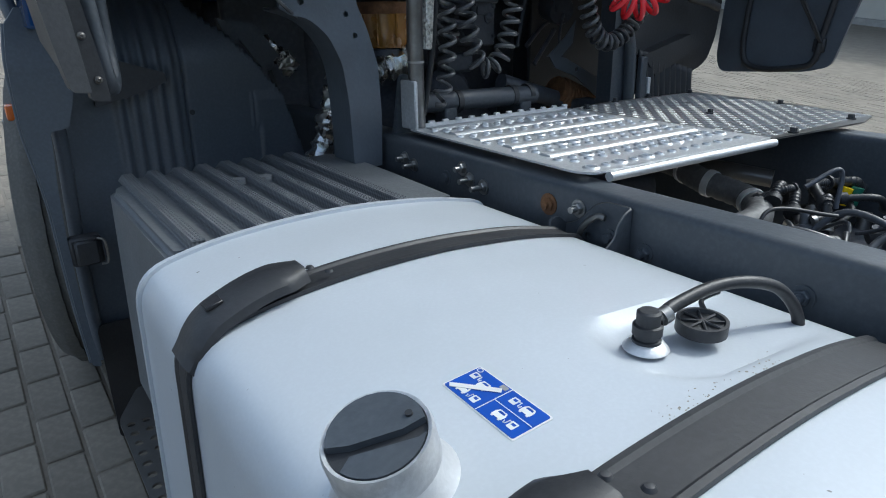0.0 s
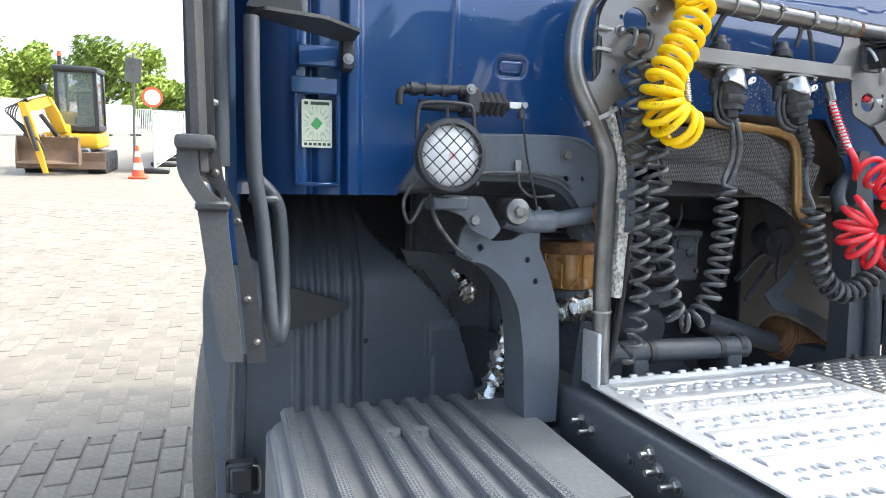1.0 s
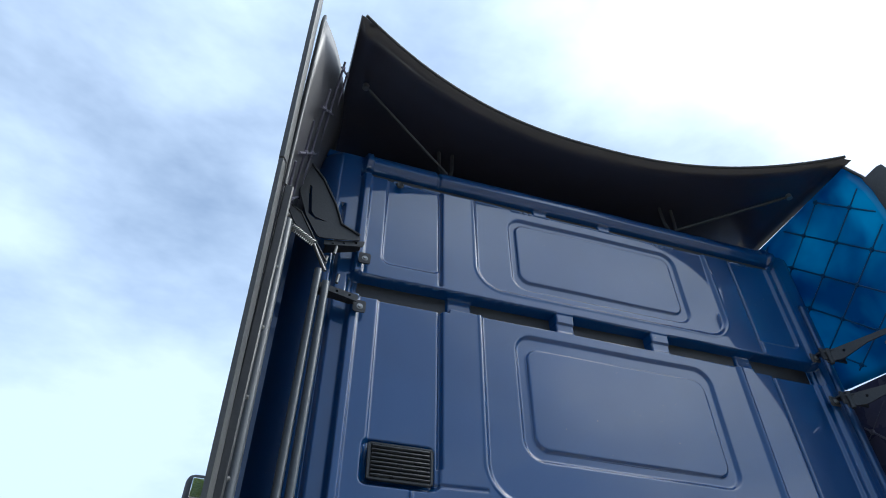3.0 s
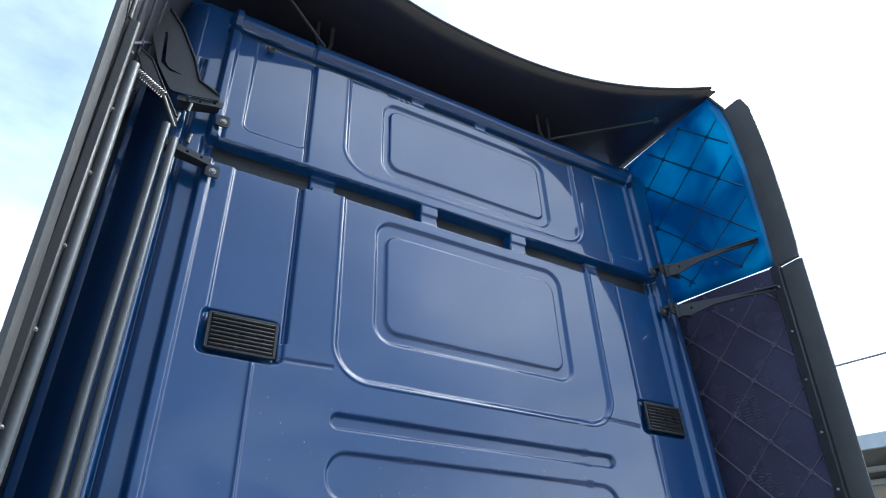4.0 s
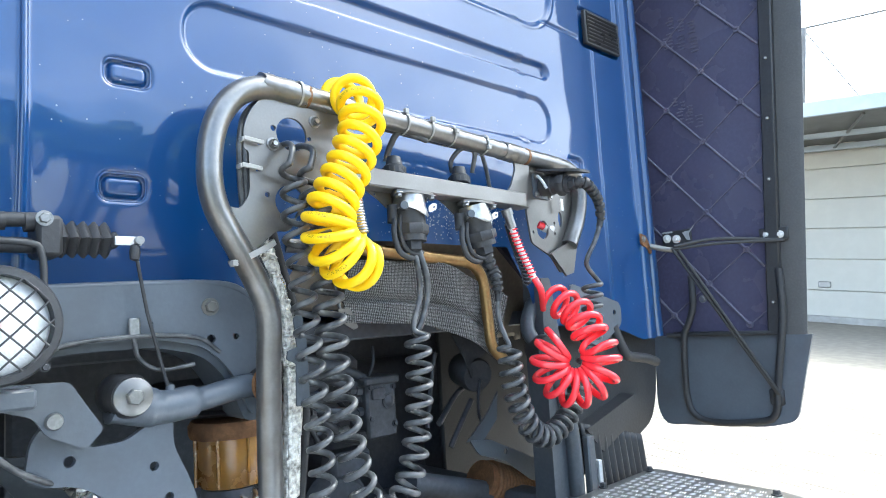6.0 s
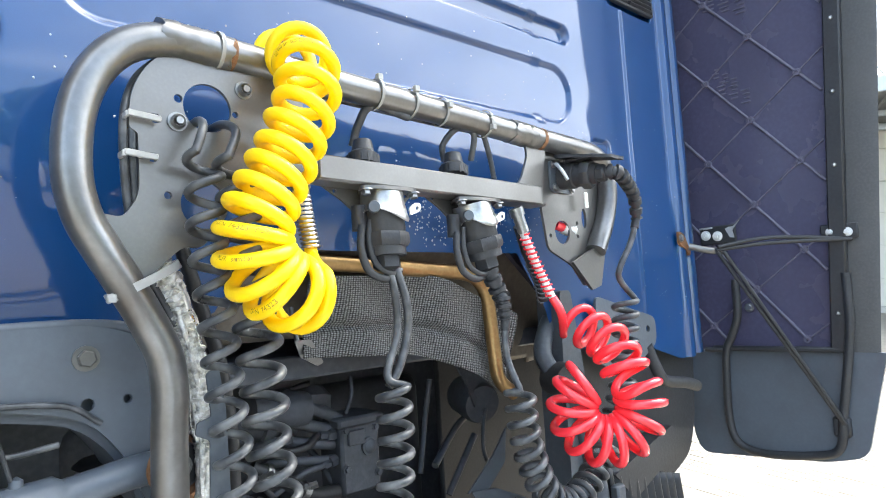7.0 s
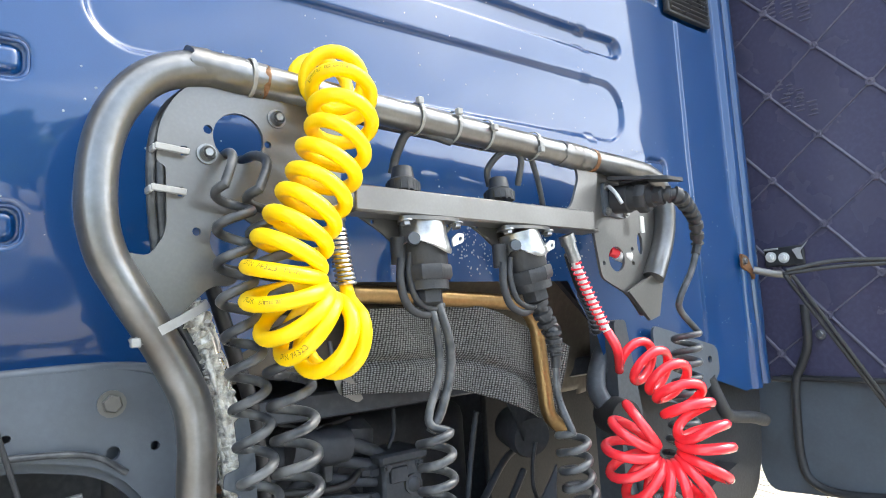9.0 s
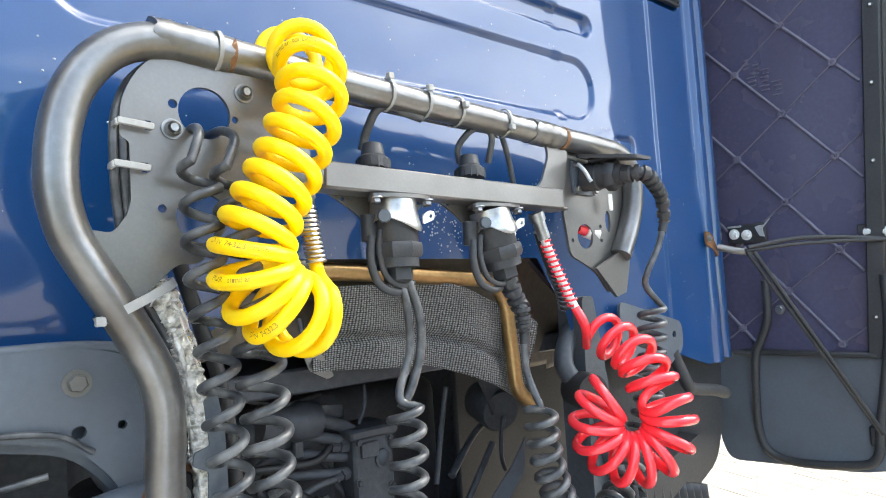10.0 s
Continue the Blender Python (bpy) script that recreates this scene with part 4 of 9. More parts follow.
for dx in (0, 0.009):
    solid("harness_cable", tube(smooth_path([(-0.405 + dx, -0.085, 2.088), (-0.430 + dx, -0.085, 2.06), (-0.446 + dx, HY + 0.006, 2.02), (-0.448 + dx, HY + 0.006, 1.97), (-0.444 + dx, HY + 0.010, 1.92), (-0.436 + dx, -0.095, 1.85), (-0.40 + dx, -0.09, 1.78)], 8), 0.0045, 8), COIL_BLACK, "black cable tied along the edge of the plate", "cable", (-0.45, HY, 1.78), group="harness cables")
for pts, r in (([(-0.14, -0.075, 2.02), (-0.135, -0.085, 2.05), (-0.12, -0.10, 2.075), (-0.06, -0.105, 2.066)], 0.006), ([(0.03, -0.08, 2.015), (0.025, -0.085, 2.04), (0.045, -0.10, 2.065), (0.08, -0.10, 2.06), (0.085, -0.085, 2.02)], 0.005),
               ([(0.10, -0.10, 2.07), (0.125, -0.09, 2.03), (0.145, -0.08, 1.985)], 0.0045), ([(-0.22, -0.084, 2.084), (0.0, -0.084, 2.073), (0.10, -0.086, 2.070)], 0.005)):
    solid("harness_cable", tube(smooth_path(pts, 8), r, 8), COIL_BLACK, "black cable looped behind the hoop", "cable", pts[0], group="harness cables")
# sealing glands on top of the bar
for x in (-0.14, 0.032):
    g = thing("cable_gland", "ribbed black cable gland on top of the bar", "cable gland", (x, -0.10, 1.99), group="cable glands")
    part("nut", rev([(0, 0), (0.021, 0), (0.021, 0.014), (0.016, 0.018), (0.013, 0.034), (0, 0.034)], (x, -0.098, 1.990), (0.1, 0.1, 1), 18), BLACK, g)
    for k in range(14):
        a = k * math.tau / 14
        part("rib", box((x + 0.0195 * math.cos(a) - 0.0015, -0.098 + 0.0195 * math.sin(a) - 0.0015, 1.990), (x + 0.0225 * math.cos(a) + 0.0015, -0.098 + 0.0225 * math.sin(a) + 0.0015, 2.003)), BLACK, g)


def boot(path, r0, r1, n, mat, parent, name="boot"):
    """A ribbed sleeve along a path."""
    pts = smooth_path(path, 34)
    rs = []
    for i in range(len(pts)):
        u = i / (len(pts) - 1)
        rs.append((r0 + (r1 - r0) * u) * (1.0 if (u * n) % 1 < 0.55 else 0.70))
    return part(name, tube(pts, rs, 14), mat, parent)


COLLAR = material("dull_collar", (0.46, 0.455, 0.44), 0.30, 0.9, grain=0.25, scale=220, stain=0.6, stain_scale=30, stain_colour=(0.16, 0.15, 0.14), bump=0.1)


def socket(x, z, tilt, cable):
    """A hanging trailer socket: flange, silver lid, plug with nut, and the lid's hinge."""
    s = thing("trailer_socket", "black trailer socket with silver lid, plugged in under the bar", "electric socket", (x, HY - 0.02, z), group="trailer sockets")
    at, down = Vector((x, HY - 0.018, z)), Vector((tilt, -0.06, -1)).normalized()
    # flange with ears
    pts = rounded([(-0.042, -0.018), (-0.018, 0.022), (0.018, 0.022), (0.042, -0.018), (0.018, -0.026), (-0.018, -0.026)], 0.010)
    part("flange", outline_plate(pts, [], 0.004, lambda a, b, c: at + Vector((a, b, c - 0.002 + 0.006))), PLATE, s)
    for dx in (-0.034, 0.034):
        part("flange_bolt", bolt(at + Vector((dx, -0.016, 0.003)), (0, -0.2, -1), 0.0055, 0.006), ZINC, s)
    bm = rev([(0.019, -0.003), (0.0250, -0.003), (0.0255, 0.006), (0.0262, 0.012), (0.0285, 0.020), (0.0300, 0.0245), (0.0292, 0.0262), (0.0270, 0.021), (0.0245, 0.014), (0.0, 0.012)], at, down, 32)
    for v in bm.verts:
        # the spring lid's skirt dips in front and is cut away at one side
        d = v.co - at
        low = max(0.0, -d.z - 0.012)
        v.co.z -= low * 0.55 * math.sin(2.2 * math.atan2(d.x, -d.y) + 0.6)
    part("silver_lid", bm, COLLAR, s, "worn bright spring lid, folded open")
    part("lid_ear", outline_plate(rounded([(-0.007, -0.006), (0.009, -0.005), (0.010, 0.004), (0.002, 0.007), (-0.007, 0.004)], 0.003), [ring2(0.004, 0.0, 0.0022, 8)], 0.002, lambda a, b, c: at + Vector((0.030 + a, -0.020 - c, -0.016 + b + 0.3 * a))), COLLAR, s)
    part("lid_pivot", rev([(0, -0.004), (0.0062, -0.004), (0.0075, 0), (0.0062, 0.004), (0, 0.004)], at + Vector((-0.027, -0.020, -0.016)), (-0.5, -1, 0), 14), BRACKET, s)
    part("plug_body", rev([(0, 0.012), (0.0245, 0.012), (0.0245, 0.042), (0.0235, 0.044), (0.0235, 0.070), (0, 0.070)], at, down, 26), BLACK, s)
    part("union_nut", rev([(0, 0.044), (0.0275, 0.044), (0.0285, 0.047), (0.0285, 0.056), (0.026, 0.060), (0, 0.060)], at, down, 8), BLACK, s)
    part("nut", rev([(0, 0.066), (0.017, 0.066), (0.017, 0.083), (0.012, 0.086), (0, 0.086)], at, down, 6), BLACK, s)
    part("hinge", tube([at + Vector((-0.030, 0.004, -0.012)), at + Vector((-0.030, 0.004, -0.040))], 0.009, 10), BLACK, s)
    hook = smooth_path([at + Vector((-0.033, -0.004, -0.035)), at + Vector((-0.037, -0.006, -0.060)), at + Vector((-0.030, -0.008, -0.085)), at + Vector((-0.010, -0.008, -0.095)), at + Vector((0.006, -0.006, -0.092))], 8)
    part("lid_rim", tube(hook, 0.0045, 8), BLACK, s)
    hook = [p + Vector((0.010, -0.002, 0.006)) for p in hook]
    part("lid_rim", tube(hook, 0.0035, 8), BLACK, s)
    swell = Matrix.Scale(1.17, 4)
    for piece in s.children:
        piece.data.transform(swell)
    return s, at + down * 0.098


s1, end1 = socket(-0.130, 1.942, -0.02, None)
s2, end2 = socket(0.041, 1.937, 0.22, None)
boot([end2, end2 + Vector((0.022, 0, -0.04)), (0.083, -0.135, 1.795), (0.086, -0.135, 1.762)], 0.0150, 0.0118, 9, BLACK, s2, "ribbed_boot")


for x, z, k in ((-0.130, 1.957, 0.0), (0.041, 1.957, 0.012)):
    pts = rounded([(x - 0.085, z), (x + 0.075, z), (x + 0.052, z - 0.022), (x + 0.030, z - 0.034), (x - 0.030, z - 0.036), (x - 0.050, z - 0.020)], [0, 0, 0.008, 0.008, 0.008, 0.01])
    part("socket_tab", outline_plate(pts, [ring2(x - 0.062, z - 0.008, 0.003, 8), ring2(x + 0.058, z - 0.008, 0.003, 8)], 0.004, flat(HY + 0.006)), PLATE, carrier)


def coil(name, label, category, axis, radius, turns, r, mat, head=(), tail=(), spread=None, phase=0.0, n=14, steps=30, group="", turn=-1):
    """A spiral hose with straight ends."""
    helix = coil_path(axis, radius, turns, steps, phase, spread, turn)
    path = list(helix)
    if head:
        path = smooth_path([*head, helix[0]], 10)[:-1] + path
    if tail:
        path = path + smooth_path([helix[-1], *tail], 10)[1:]
    ob = thing(name, label, category, path[0], group=group)
    part("hose", tube(path, r, n), mat, ob)
    if mat is COIL_BLACK:
        for end in (path[:5], path[-5:]):
            part("end_sleeve", tube(end, r * 1.35, 14), RUBBER, ob, "black rubber end sleeve")
    return ob, path


def spring_guard(parent, path, r, turns, wire, mat):
    pts = coil_path(smooth_path(path, 6), r, turns, 12)
    part("spring_guard", tube(pts, wire, 6), mat, parent, "coiled wire spring guard")


YY = -0.187
yellow, ypath = coil("yellow_air_hose", "bright yellow spiral air hose hung over the steel hoop", "air hose",
                     smooth_path([(-0.263, -0.100, 2.108), (-0.261, -0.134, 2.108), (-0.265, -0.164, 2.090), (-0.271, -0.180, 2.058), (-0.280, YY, 2.026), (-0.294, YY, 1.996), (-0.307, YY, 1.967), (-0.324, YY, 1.937), (-0.339, YY, 1.908), (-0.349, YY, 1.880), (-0.347, YY, 1.852), (-0.331, YY, 1.830), (-0.311, YY - 0.002, 1.817), (-0.291, YY + 0.004, 1.815)], 8),
                     lambda u: 0.0315 + 0.006 * min(1.0, max(0.0, (u - 0.5) * 4)), 15.5, 0.0078, YELLOW, n=14, spread=lambda u: 1.42 * u - 0.42 * u * u, tail=[(-0.262, -0.158, 1.855), (-0.262, -0.150, 1.885), (-0.266, -0.150, 1.905)])
spring_guard(yellow, [(-0.260, -0.152, 1.868), (-0.264, -0.150, 1.895), (-0.268, -0.148, 1.932)], 0.0098, 13, 0.0018, COLLAR)
part("fitting", rev([(0, 0), (0.0105, 0), (0.0105, 0.012), (0.0125, 0.014), (0.0125, 0.030), (0, 0.030)], (-0.267, -0.148, 1.926), (-0.05, 0.1, 1), 6), ZINC, yellow, "zinc hose fitting")
def printed(text, path, start, r, size, mat, parent, toward):
    """Lettering bent round a hose, read from the side that faces toward."""
    curve = bpy.data.curves.new("print", "FONT")
    curve.body, curve.size, curve.extrude, curve.resolution_u = text, size, 0.0, 2
    flat_text = bpy.data.objects.new("print", curve)
    me = flat_text.to_mesh()
    rows, faces = [tuple(v.co) for v in me.vertices], [tuple(p.vertices) for p in me.polygons]
    flat_text.to_mesh_clear()
    bpy.data.objects.remove(flat_text)
    run, line = [0.0], path[start:start + 60]
    if (line[8] - line[0]).x < 0:
        line = path[start:start - 60:-1]
    for a, b in zip(line, line[1:]):
        run.append(run[-1] + (b - a).length)
    bm = bmesh.new()
    vs = []
    for u, v, _ in rows:
        k = min(max(int(np.searchsorted(run, u)) - 1, 0), len(line) - 2)
        f = (u - run[k]) / max(run[k + 1] - run[k], 1e-9)
        p, t = line[k].lerp(line[k + 1], f), (line[k + 1] - line[k]).normalized()
        n = (toward - t * toward.dot(t)).normalized()
        side = t.cross(-n)
        ang = (v - size * 0.3) / r
        vs.append(bm.verts.new(p + (n * math.cos(ang) + side * math.sin(ang)) * (r + 0.00025)))
    for f in faces:
        if len(set(f)) > 2:
            try:
                bm.faces.new([vs[i] for i in f])
            except ValueError:
                pass
    part("print", bm, mat, parent, "small dark print on the hose")


HOSE_INK = material("hose_print", (0.30, 0.17, 0.004), 0.5)
front = Vector((-0.35, -1.0, 0.25)).normalized()
steps = 30
for turn_no, text in ((1.2, "similar to DIN"), (9.4, "DIN 74323  PUR"), (11.0, "PUR  similar"), (12.6, "DIN 74323")):
    near = int(turn_no * steps)
    best = min(range(near, near + steps), key=lambda k: ypath[k].x)
    printed(text, ypath, best, 0.0078, 0.0075, HOSE_INK, yellow, front)
RC, RE = Vector((0.245, -0.198, 1.607)), Vector((0.72, -0.69, 0))
ring = [RC + RE * (0.056 + 0.014 * max(0.0, (a - 0.3) / 0.8)) * math.cos(a) + Vector((0, 0, (0.054 + 0.012 * max(0.0, (a - 0.3) / 0.8)) * math.sin(a))) for a in np.linspace(1.0, -4.15, 15)]
neck = [RC + RE * a + Vector((0.045 * (1 - k / 3), 0.055 * (1 - k / 3), b)) for k, (a, b) in enumerate(((-0.024, 0.138), (-0.002, 0.122), (0.022, 0.098)))]
red, rpath = coil("red_air_hose", "bright red spiral air hose curled into a rosette", "air hose",
                  smooth_path([*neck, *ring], 8),
                  lambda u: 0.0305 + 0.0055 * min(1, u * 2.6), 15.6, 0.0074, RED, head=[(0.190, -0.148, 1.790), (0.200, -0.156, 1.762)], n=14, spread=lambda u: 1.16 * u - 0.16 * u * u)
spring_guard(red, [(0.147, -0.133, 1.895), (0.168, -0.138, 1.845), (0.188, -0.147, 1.795)], 0.0085, 13, 0.0017, RED)
part("hose_core", tube([(0.143, -0.132, 1.905), (0.168, -0.138, 1.845), (0.190, -0.148, 1.790)], 0.0062, 10), WHITE, red)
part("fitting", rev([(0, 0), (0.0095, 0), (0.0095, 0.028), (0.012, 0.028), (0.012, 0.042), (0, 0.042)], (0.146, -0.134, 1.898), (-0.35, 0.05, 1), 12), ZINC, red, "zinc hose fitting")
coil("black_electric_coil", "black spiral electric lead hanging from the coupling plate", "electric lead",
     smooth_path([(-0.380, -0.140, 1.971), (-0.379, -0.140, 1.930), (-0.379, -0.140, 1.884), (-0.376, -0.140, 1.839), (-0.371, -0.140, 1.793), (-0.367, -0.140, 1.736), (-0.362, -0.140, 1.680), (-0.358, -0.140, 1.641), (-0.345, -0.135, 1.48), (-0.352, -0.13, 1.38), (-0.37, -0.12, 1.33)], 8), 0.0172, 18, 0.0050, COIL_BLACK, turn=1, head=[(-0.372, -0.060, 2.012), (-0.374, -0.112, 2.014), (-0.380, -0.142, 2.000)], group="electric leads")
coil("black_electric_coil", "black spiral electric lead looping down to a socket", "electric lead",
     smooth_path([(-0.342, -0.140, 1.969), (-0.339, -0.140, 1.921), (-0.335, -0.140, 1.861), (-0.327, -0.140, 1.790), (-0.323, -0.140, 1.737), (-0.320, -0.140, 1.696), (-0.317, -0.140, 1.644), (-0.287, -0.14, 1.50), (-0.25, -0.14, 1.415), (-0.19, -0.14, 1.43), (-0.155, -0.14, 1.52), (-0.142, -0.14, 1.62), (-0.142, -0.14, 1.69)], 8),
     lambda u: 0.0225 - 0.0030 * u, 28, 0.0053, COIL_BLACK, turn=1, head=[(-0.346, -0.060, 2.014), (-0.346, -0.112, 2.014), (-0.342, -0.140, 2.000)], tail=[(-0.150, -0.14, 1.705), (-0.126, -0.135, 1.76), (-0.128, -0.135, 1.82), end1], spread=lambda u: 1.15 * u - 0.15 * u * u, group="electric leads")
solid("electric_lead", tube(smooth_path([end1 + Vector((0.010, -0.004, 0.004)), (-0.112, -0.140, 1.80), (-0.111, -0.138, 1.76), (-0.128, -0.138, 1.715), (-0.145, -0.135, 1.69)], 8), 0.0058, 10), COIL_BLACK, "black straight lead beside the socket cable", "electric lead", end1, group="electric leads")
coil("black_electric_coil", "black spiral electric lead sagging between two plugs", "electric lead",
     smooth_path([(0.102, -0.14, 1.655), (0.105, -0.14, 1.60), (0.118, -0.14, 1.545), (0.15, -0.14, 1.485), (0.21, -0.135, 1.455), (0.285, -0.13, 1.478), (0.345, -0.13, 1.535), (0.375, -0.145, 1.615), (0.392, -0.15, 1.70), (0.400, -0.152, 1.775)], 8),
     0.0205, 27, 0.0055, COIL_BLACK, turn=1, head=[(0.086, -0.135, 1.762), (0.083, -0.135, 1.72), (0.084, -0.138, 1.695)], tail=[(0.368, -0.165, 1.812), (0.360, -0.172, 1.835), (0.392, -0.178, 1.88), (0.412, -0.182, 1.925)], group="electric leads")
# side plug on the right-hand plate
plug = thing("side_plug", "black plug with folding lid on the grey plate", "electric plug", (0.31, HY, 2.0))
tp, way = Vector((0.308, HY - 0.004, 2.008)), Vector((0.16, -1, -0.08)).normalized()
part("housing", rev([(0, -0.01), (0.024, -0.01), (0.024, 0.018), (0.021, 0.020), (0.021, 0.038), (0, 0.038)], tp, way, 22), BLACK, plug)
part("union_nut", rev([(0, 0.034), (0.0255, 0.034), (0.0265, 0.038), (0.0265, 0.048), (0.024, 0.052), (0, 0.052)], tp, way, 8), BLACK, plug)
part("plug_neck", rev([(0, 0.050), (0.018, 0.050), (0.018, 0.062), (0, 0.062)], tp, way, 18), BLACK, plug)
part("flange", outline_plate(rounded([(-0.033, -0.028), (0.033, -0.030), (0.033, 0.030), (-0.033, 0.030)], 0.010), [], 0.005, lambda a, b, c: Vector((tp.x + a, HY + 0.012 - c, tp.z + b))), BRACKET, plug)
part("nut", rev([(0, 0.060), (0.0155, 0.060), (0.0155, 0.074), (0, 0.074)], tp, way, 6), BLACK, plug)
part("lid", outline_plate(rounded([(-0.034, 0.0), (0.034, 0.0), (0.030, -0.100), (-0.022, -0.100)], 0.010), [], 0.006, lambda a, b, c: Vector((tp.x + a - 0.16 * b, HY + b, 2.040 + c + 0.16 * b))), BLACK, plug)
part("lid_rib", box((tp.x - 0.016, HY - 0.075, 2.030), (tp.x + 0.024, HY - 0.012, 2.036), 0.002), BLACK, plug)
part("hinge_clip", tube(smooth_path([(0.276, HY - 0.006, 2.028), (0.268, HY - 0.024, 2.012), (0.272, HY - 0.032, 1.994)], 6), 0.0034, 8), ALU_WORN, plug)
for x, z in ((0.284, 1.988), (0.284, 2.030), (0.334, 1.986)):
    part("screw", bolt((x, HY + 0.006, z), (0, -1, 0), 0.005, 0.005), ZINC, plug)
boot([tp + way * 0.070, tp + way * 0.092 + Vector((0.008, 0, 0)), (0.362, -0.198, 1.985), (0.394, -0.192, 1.962), (0.412, -0.182, 1.925)], 0.0150, 0.0112, 9, BLACK, plug, "ribbed_boot")
part("tag", box((0.357, HY - 0.006, 1.952), (0.369, HY - 0.003, 1.982), 0.002), WHITE, plug, "small white tag")
# red-capped nipple behind the round cut-out, and a spare fitting
nip = thing("air_nipple", "small nipple with a red and white cap", "air fitting", (0.31, -0.06, 1.91))
part("red_cap", rev([(0, 0), (0.009, 0), (0.009, 0.02), (0, 0.02)], (0.308, -0.075, 1.923), (1, -0.2, -0.3), 12), RED, nip)
part("white_body", rev([(0, 0.018), (0.012, 0.018), (0.012, 0.045), (0, 0.045)], (0.308, -0.075, 1.923), (1, -0.2, -0.3), 12), WHITE, nip)
spare = thing("spare_air_line", "dark braided air line behind the red hose", "air line", (0.2, -0.08, 1.9))
part("line", tube(smooth_path([(0.185, -0.09, 1.915), (0.215, -0.08, 1.87), (0.255, -0.07, 1.82), (0.275, -0.06, 1.785)], 8), 0.009, 10), RUBBER, spare)
spring_guard(spare, [(0.225, -0.078, 1.855), (0.255, -0.07, 1.82), (0.275, -0.06, 1.785)], 0.0105, 9, 0.0016, BRACKET)

# paper label on the second plug, with unreadable print
tag = thing("plug_label", "small white printed label on the plug", "label", (0.05, -0.16, 1.91))
tc, tn = Vector((0.058, HY - 0.018 - 0.0262, 1.905)), Vector((0.25, -1, 0)).normalized()
tu = Vector((1, 0.25, -0.22)).normalized()
tv = tn.cross(tu)
onto_tag = lambda h: (lambda a, b, c: tc + tu * a + tv * b + tn * (h + c))
part("paper", outline_plate([(-0.011, -0.008), (0.011, -0.008), (0.011, 0.008), (-0.011, 0.008)], [], 0.0006, onto_tag(0.0)), WHITE, tag)
for k in range(3):
    part("print_bar", outline_plate([(-0.008, -0.005 + k * 0.004), (0.004 + 0.002 * (k % 2), -0.005 + k * 0.004), (0.004 + 0.002 * (k % 2), -0.0035 + k * 0.004), (-0.008, -0.0035 + k * 0.004)], [], 0.0003, onto_tag(0.0009)), COIL_BLACK, tag)

# rain drops left on the lower wall
DROP = material("water_drop", (0.24, 0.30, 0.38), 0.05, coat=1.0, Specular_IOR_Level=0.8)
rnd = random.Random(31)
bm = bmesh.new()
for k in range(760):
    if k < 420:
        x, z = rnd.gauss(0.13, 0.10), rnd.gauss(1.94, 0.035)
    elif k < 530:
        x, z = rnd.uniform(0.45, 1.0), rnd.uniform(1.65, 2.2)
    else:
        if k % 3 == 0:
            continue
        x, z = rnd.uniform(-0.75, 0.5), rnd.uniform(1.85, 2.4)
    if z < wall_foot(x) + 0.01:
        continue
    r = rnd.uniform(0.0006, 0.0017) * (1.3 if k < 420 else 1.0)
    y = float(wall_relief(np.array(x), np.array(z)))
    rev([(0, r * 0.5), (r * 0.6, r * 0.38), (r, 0)], (x, y, z), (0, -1, 0), 7, bm)
solid("rain_drops", bm, DROP, "small rain drops clinging to the blue wall", "water drops", (0, 0, 1.9), kind="stuff")

# ---- wheel arch side: lamp, arm and brackets ----
arch = thing("cab_mount_beam", "grey painted cab mount beam curving down behind the lamp", "cab mount", (-0.55, -0.03, 1.62))
pts = rounded([(-0.76, 1.795), (-0.62, 1.800), (-0.465, 1.802), (-0.41, 1.785), (-0.372, 1.735), (-0.355, 1.655), (-0.372, 1.59), (-0.41, 1.595), (-0.435, 1.66), (-0.475, 1.705), (-0.55, 1.722), (-0.66, 1.722), (-0.83, 1.70)], [0, 0.02, 0.03, 0.04, 0.03, 0.03, 0.01, 0.01, 0.03, 0.03, 0.02, 0.02, 0])
part("face_plate", outline_plate(pts, [ring2(-0.470, 1.700 + 0.017, 0.007, 10), ring2(-0.43, 1.718, 0.005, 8), ring2(-0.56, 1.745, 0.004, 8)], 0.008, flat(-0.028)), BRACKET, arch)
part("rear_shell", outline_plate([(x, z) for x, z in pts], [], 0.10, lambda a, b, c: Vector((a, 0.085 - c, b - 0.012))), BRACKET, arch)
part("top_lip", tube(smooth_path([(-0.76, -0.030, 1.796), (-0.62, -0.030, 1.801), (-0.465, -0.030, 1.802), (-0.41, -0.030, 1.785), (-0.372, -0.030, 1.735), (-0.355, -0.030, 1.655)], 8), 0.006, 8), BRACKET, arch)
part("beam_bolt", bolt((-0.471, -0.036, 1.766), (0, -1, 0), 0.0095, 0.009), PLATE, arch)
casting = thing("step_bracket", "grey cast bracket with an arched cut-out and round holes", "bracket", (-0.48, 0.03, 1.19))
pts = rounded([(-0.684, 1.548), (-0.662, 1.534), (-0.62, 1.527), (-0.575, 1.49), (-0.545, 1.43), (-0.533, 1.34), (-0.528, 1.18), (-0.452, 1.18), (-0.447, 1.30), (-0.452, 1.42), (-0.475, 1.50), (-0.502, 1.56), (-0.500, 1.596), (-0.54, 1.590), (-0.565, 1.575), (-0.61, 1.574), (-0.640, 1.615), (-0.665, 1.610), (-0.678, 1.59)],
              [0.004, 0.01, 0.02, 0.02, 0.02, 0.02, 0, 0, 0.02, 0.02, 0.02, 0.02, 0.01, 0.01, 0.01, 0.01, 0.015, 0.015, 0.01])
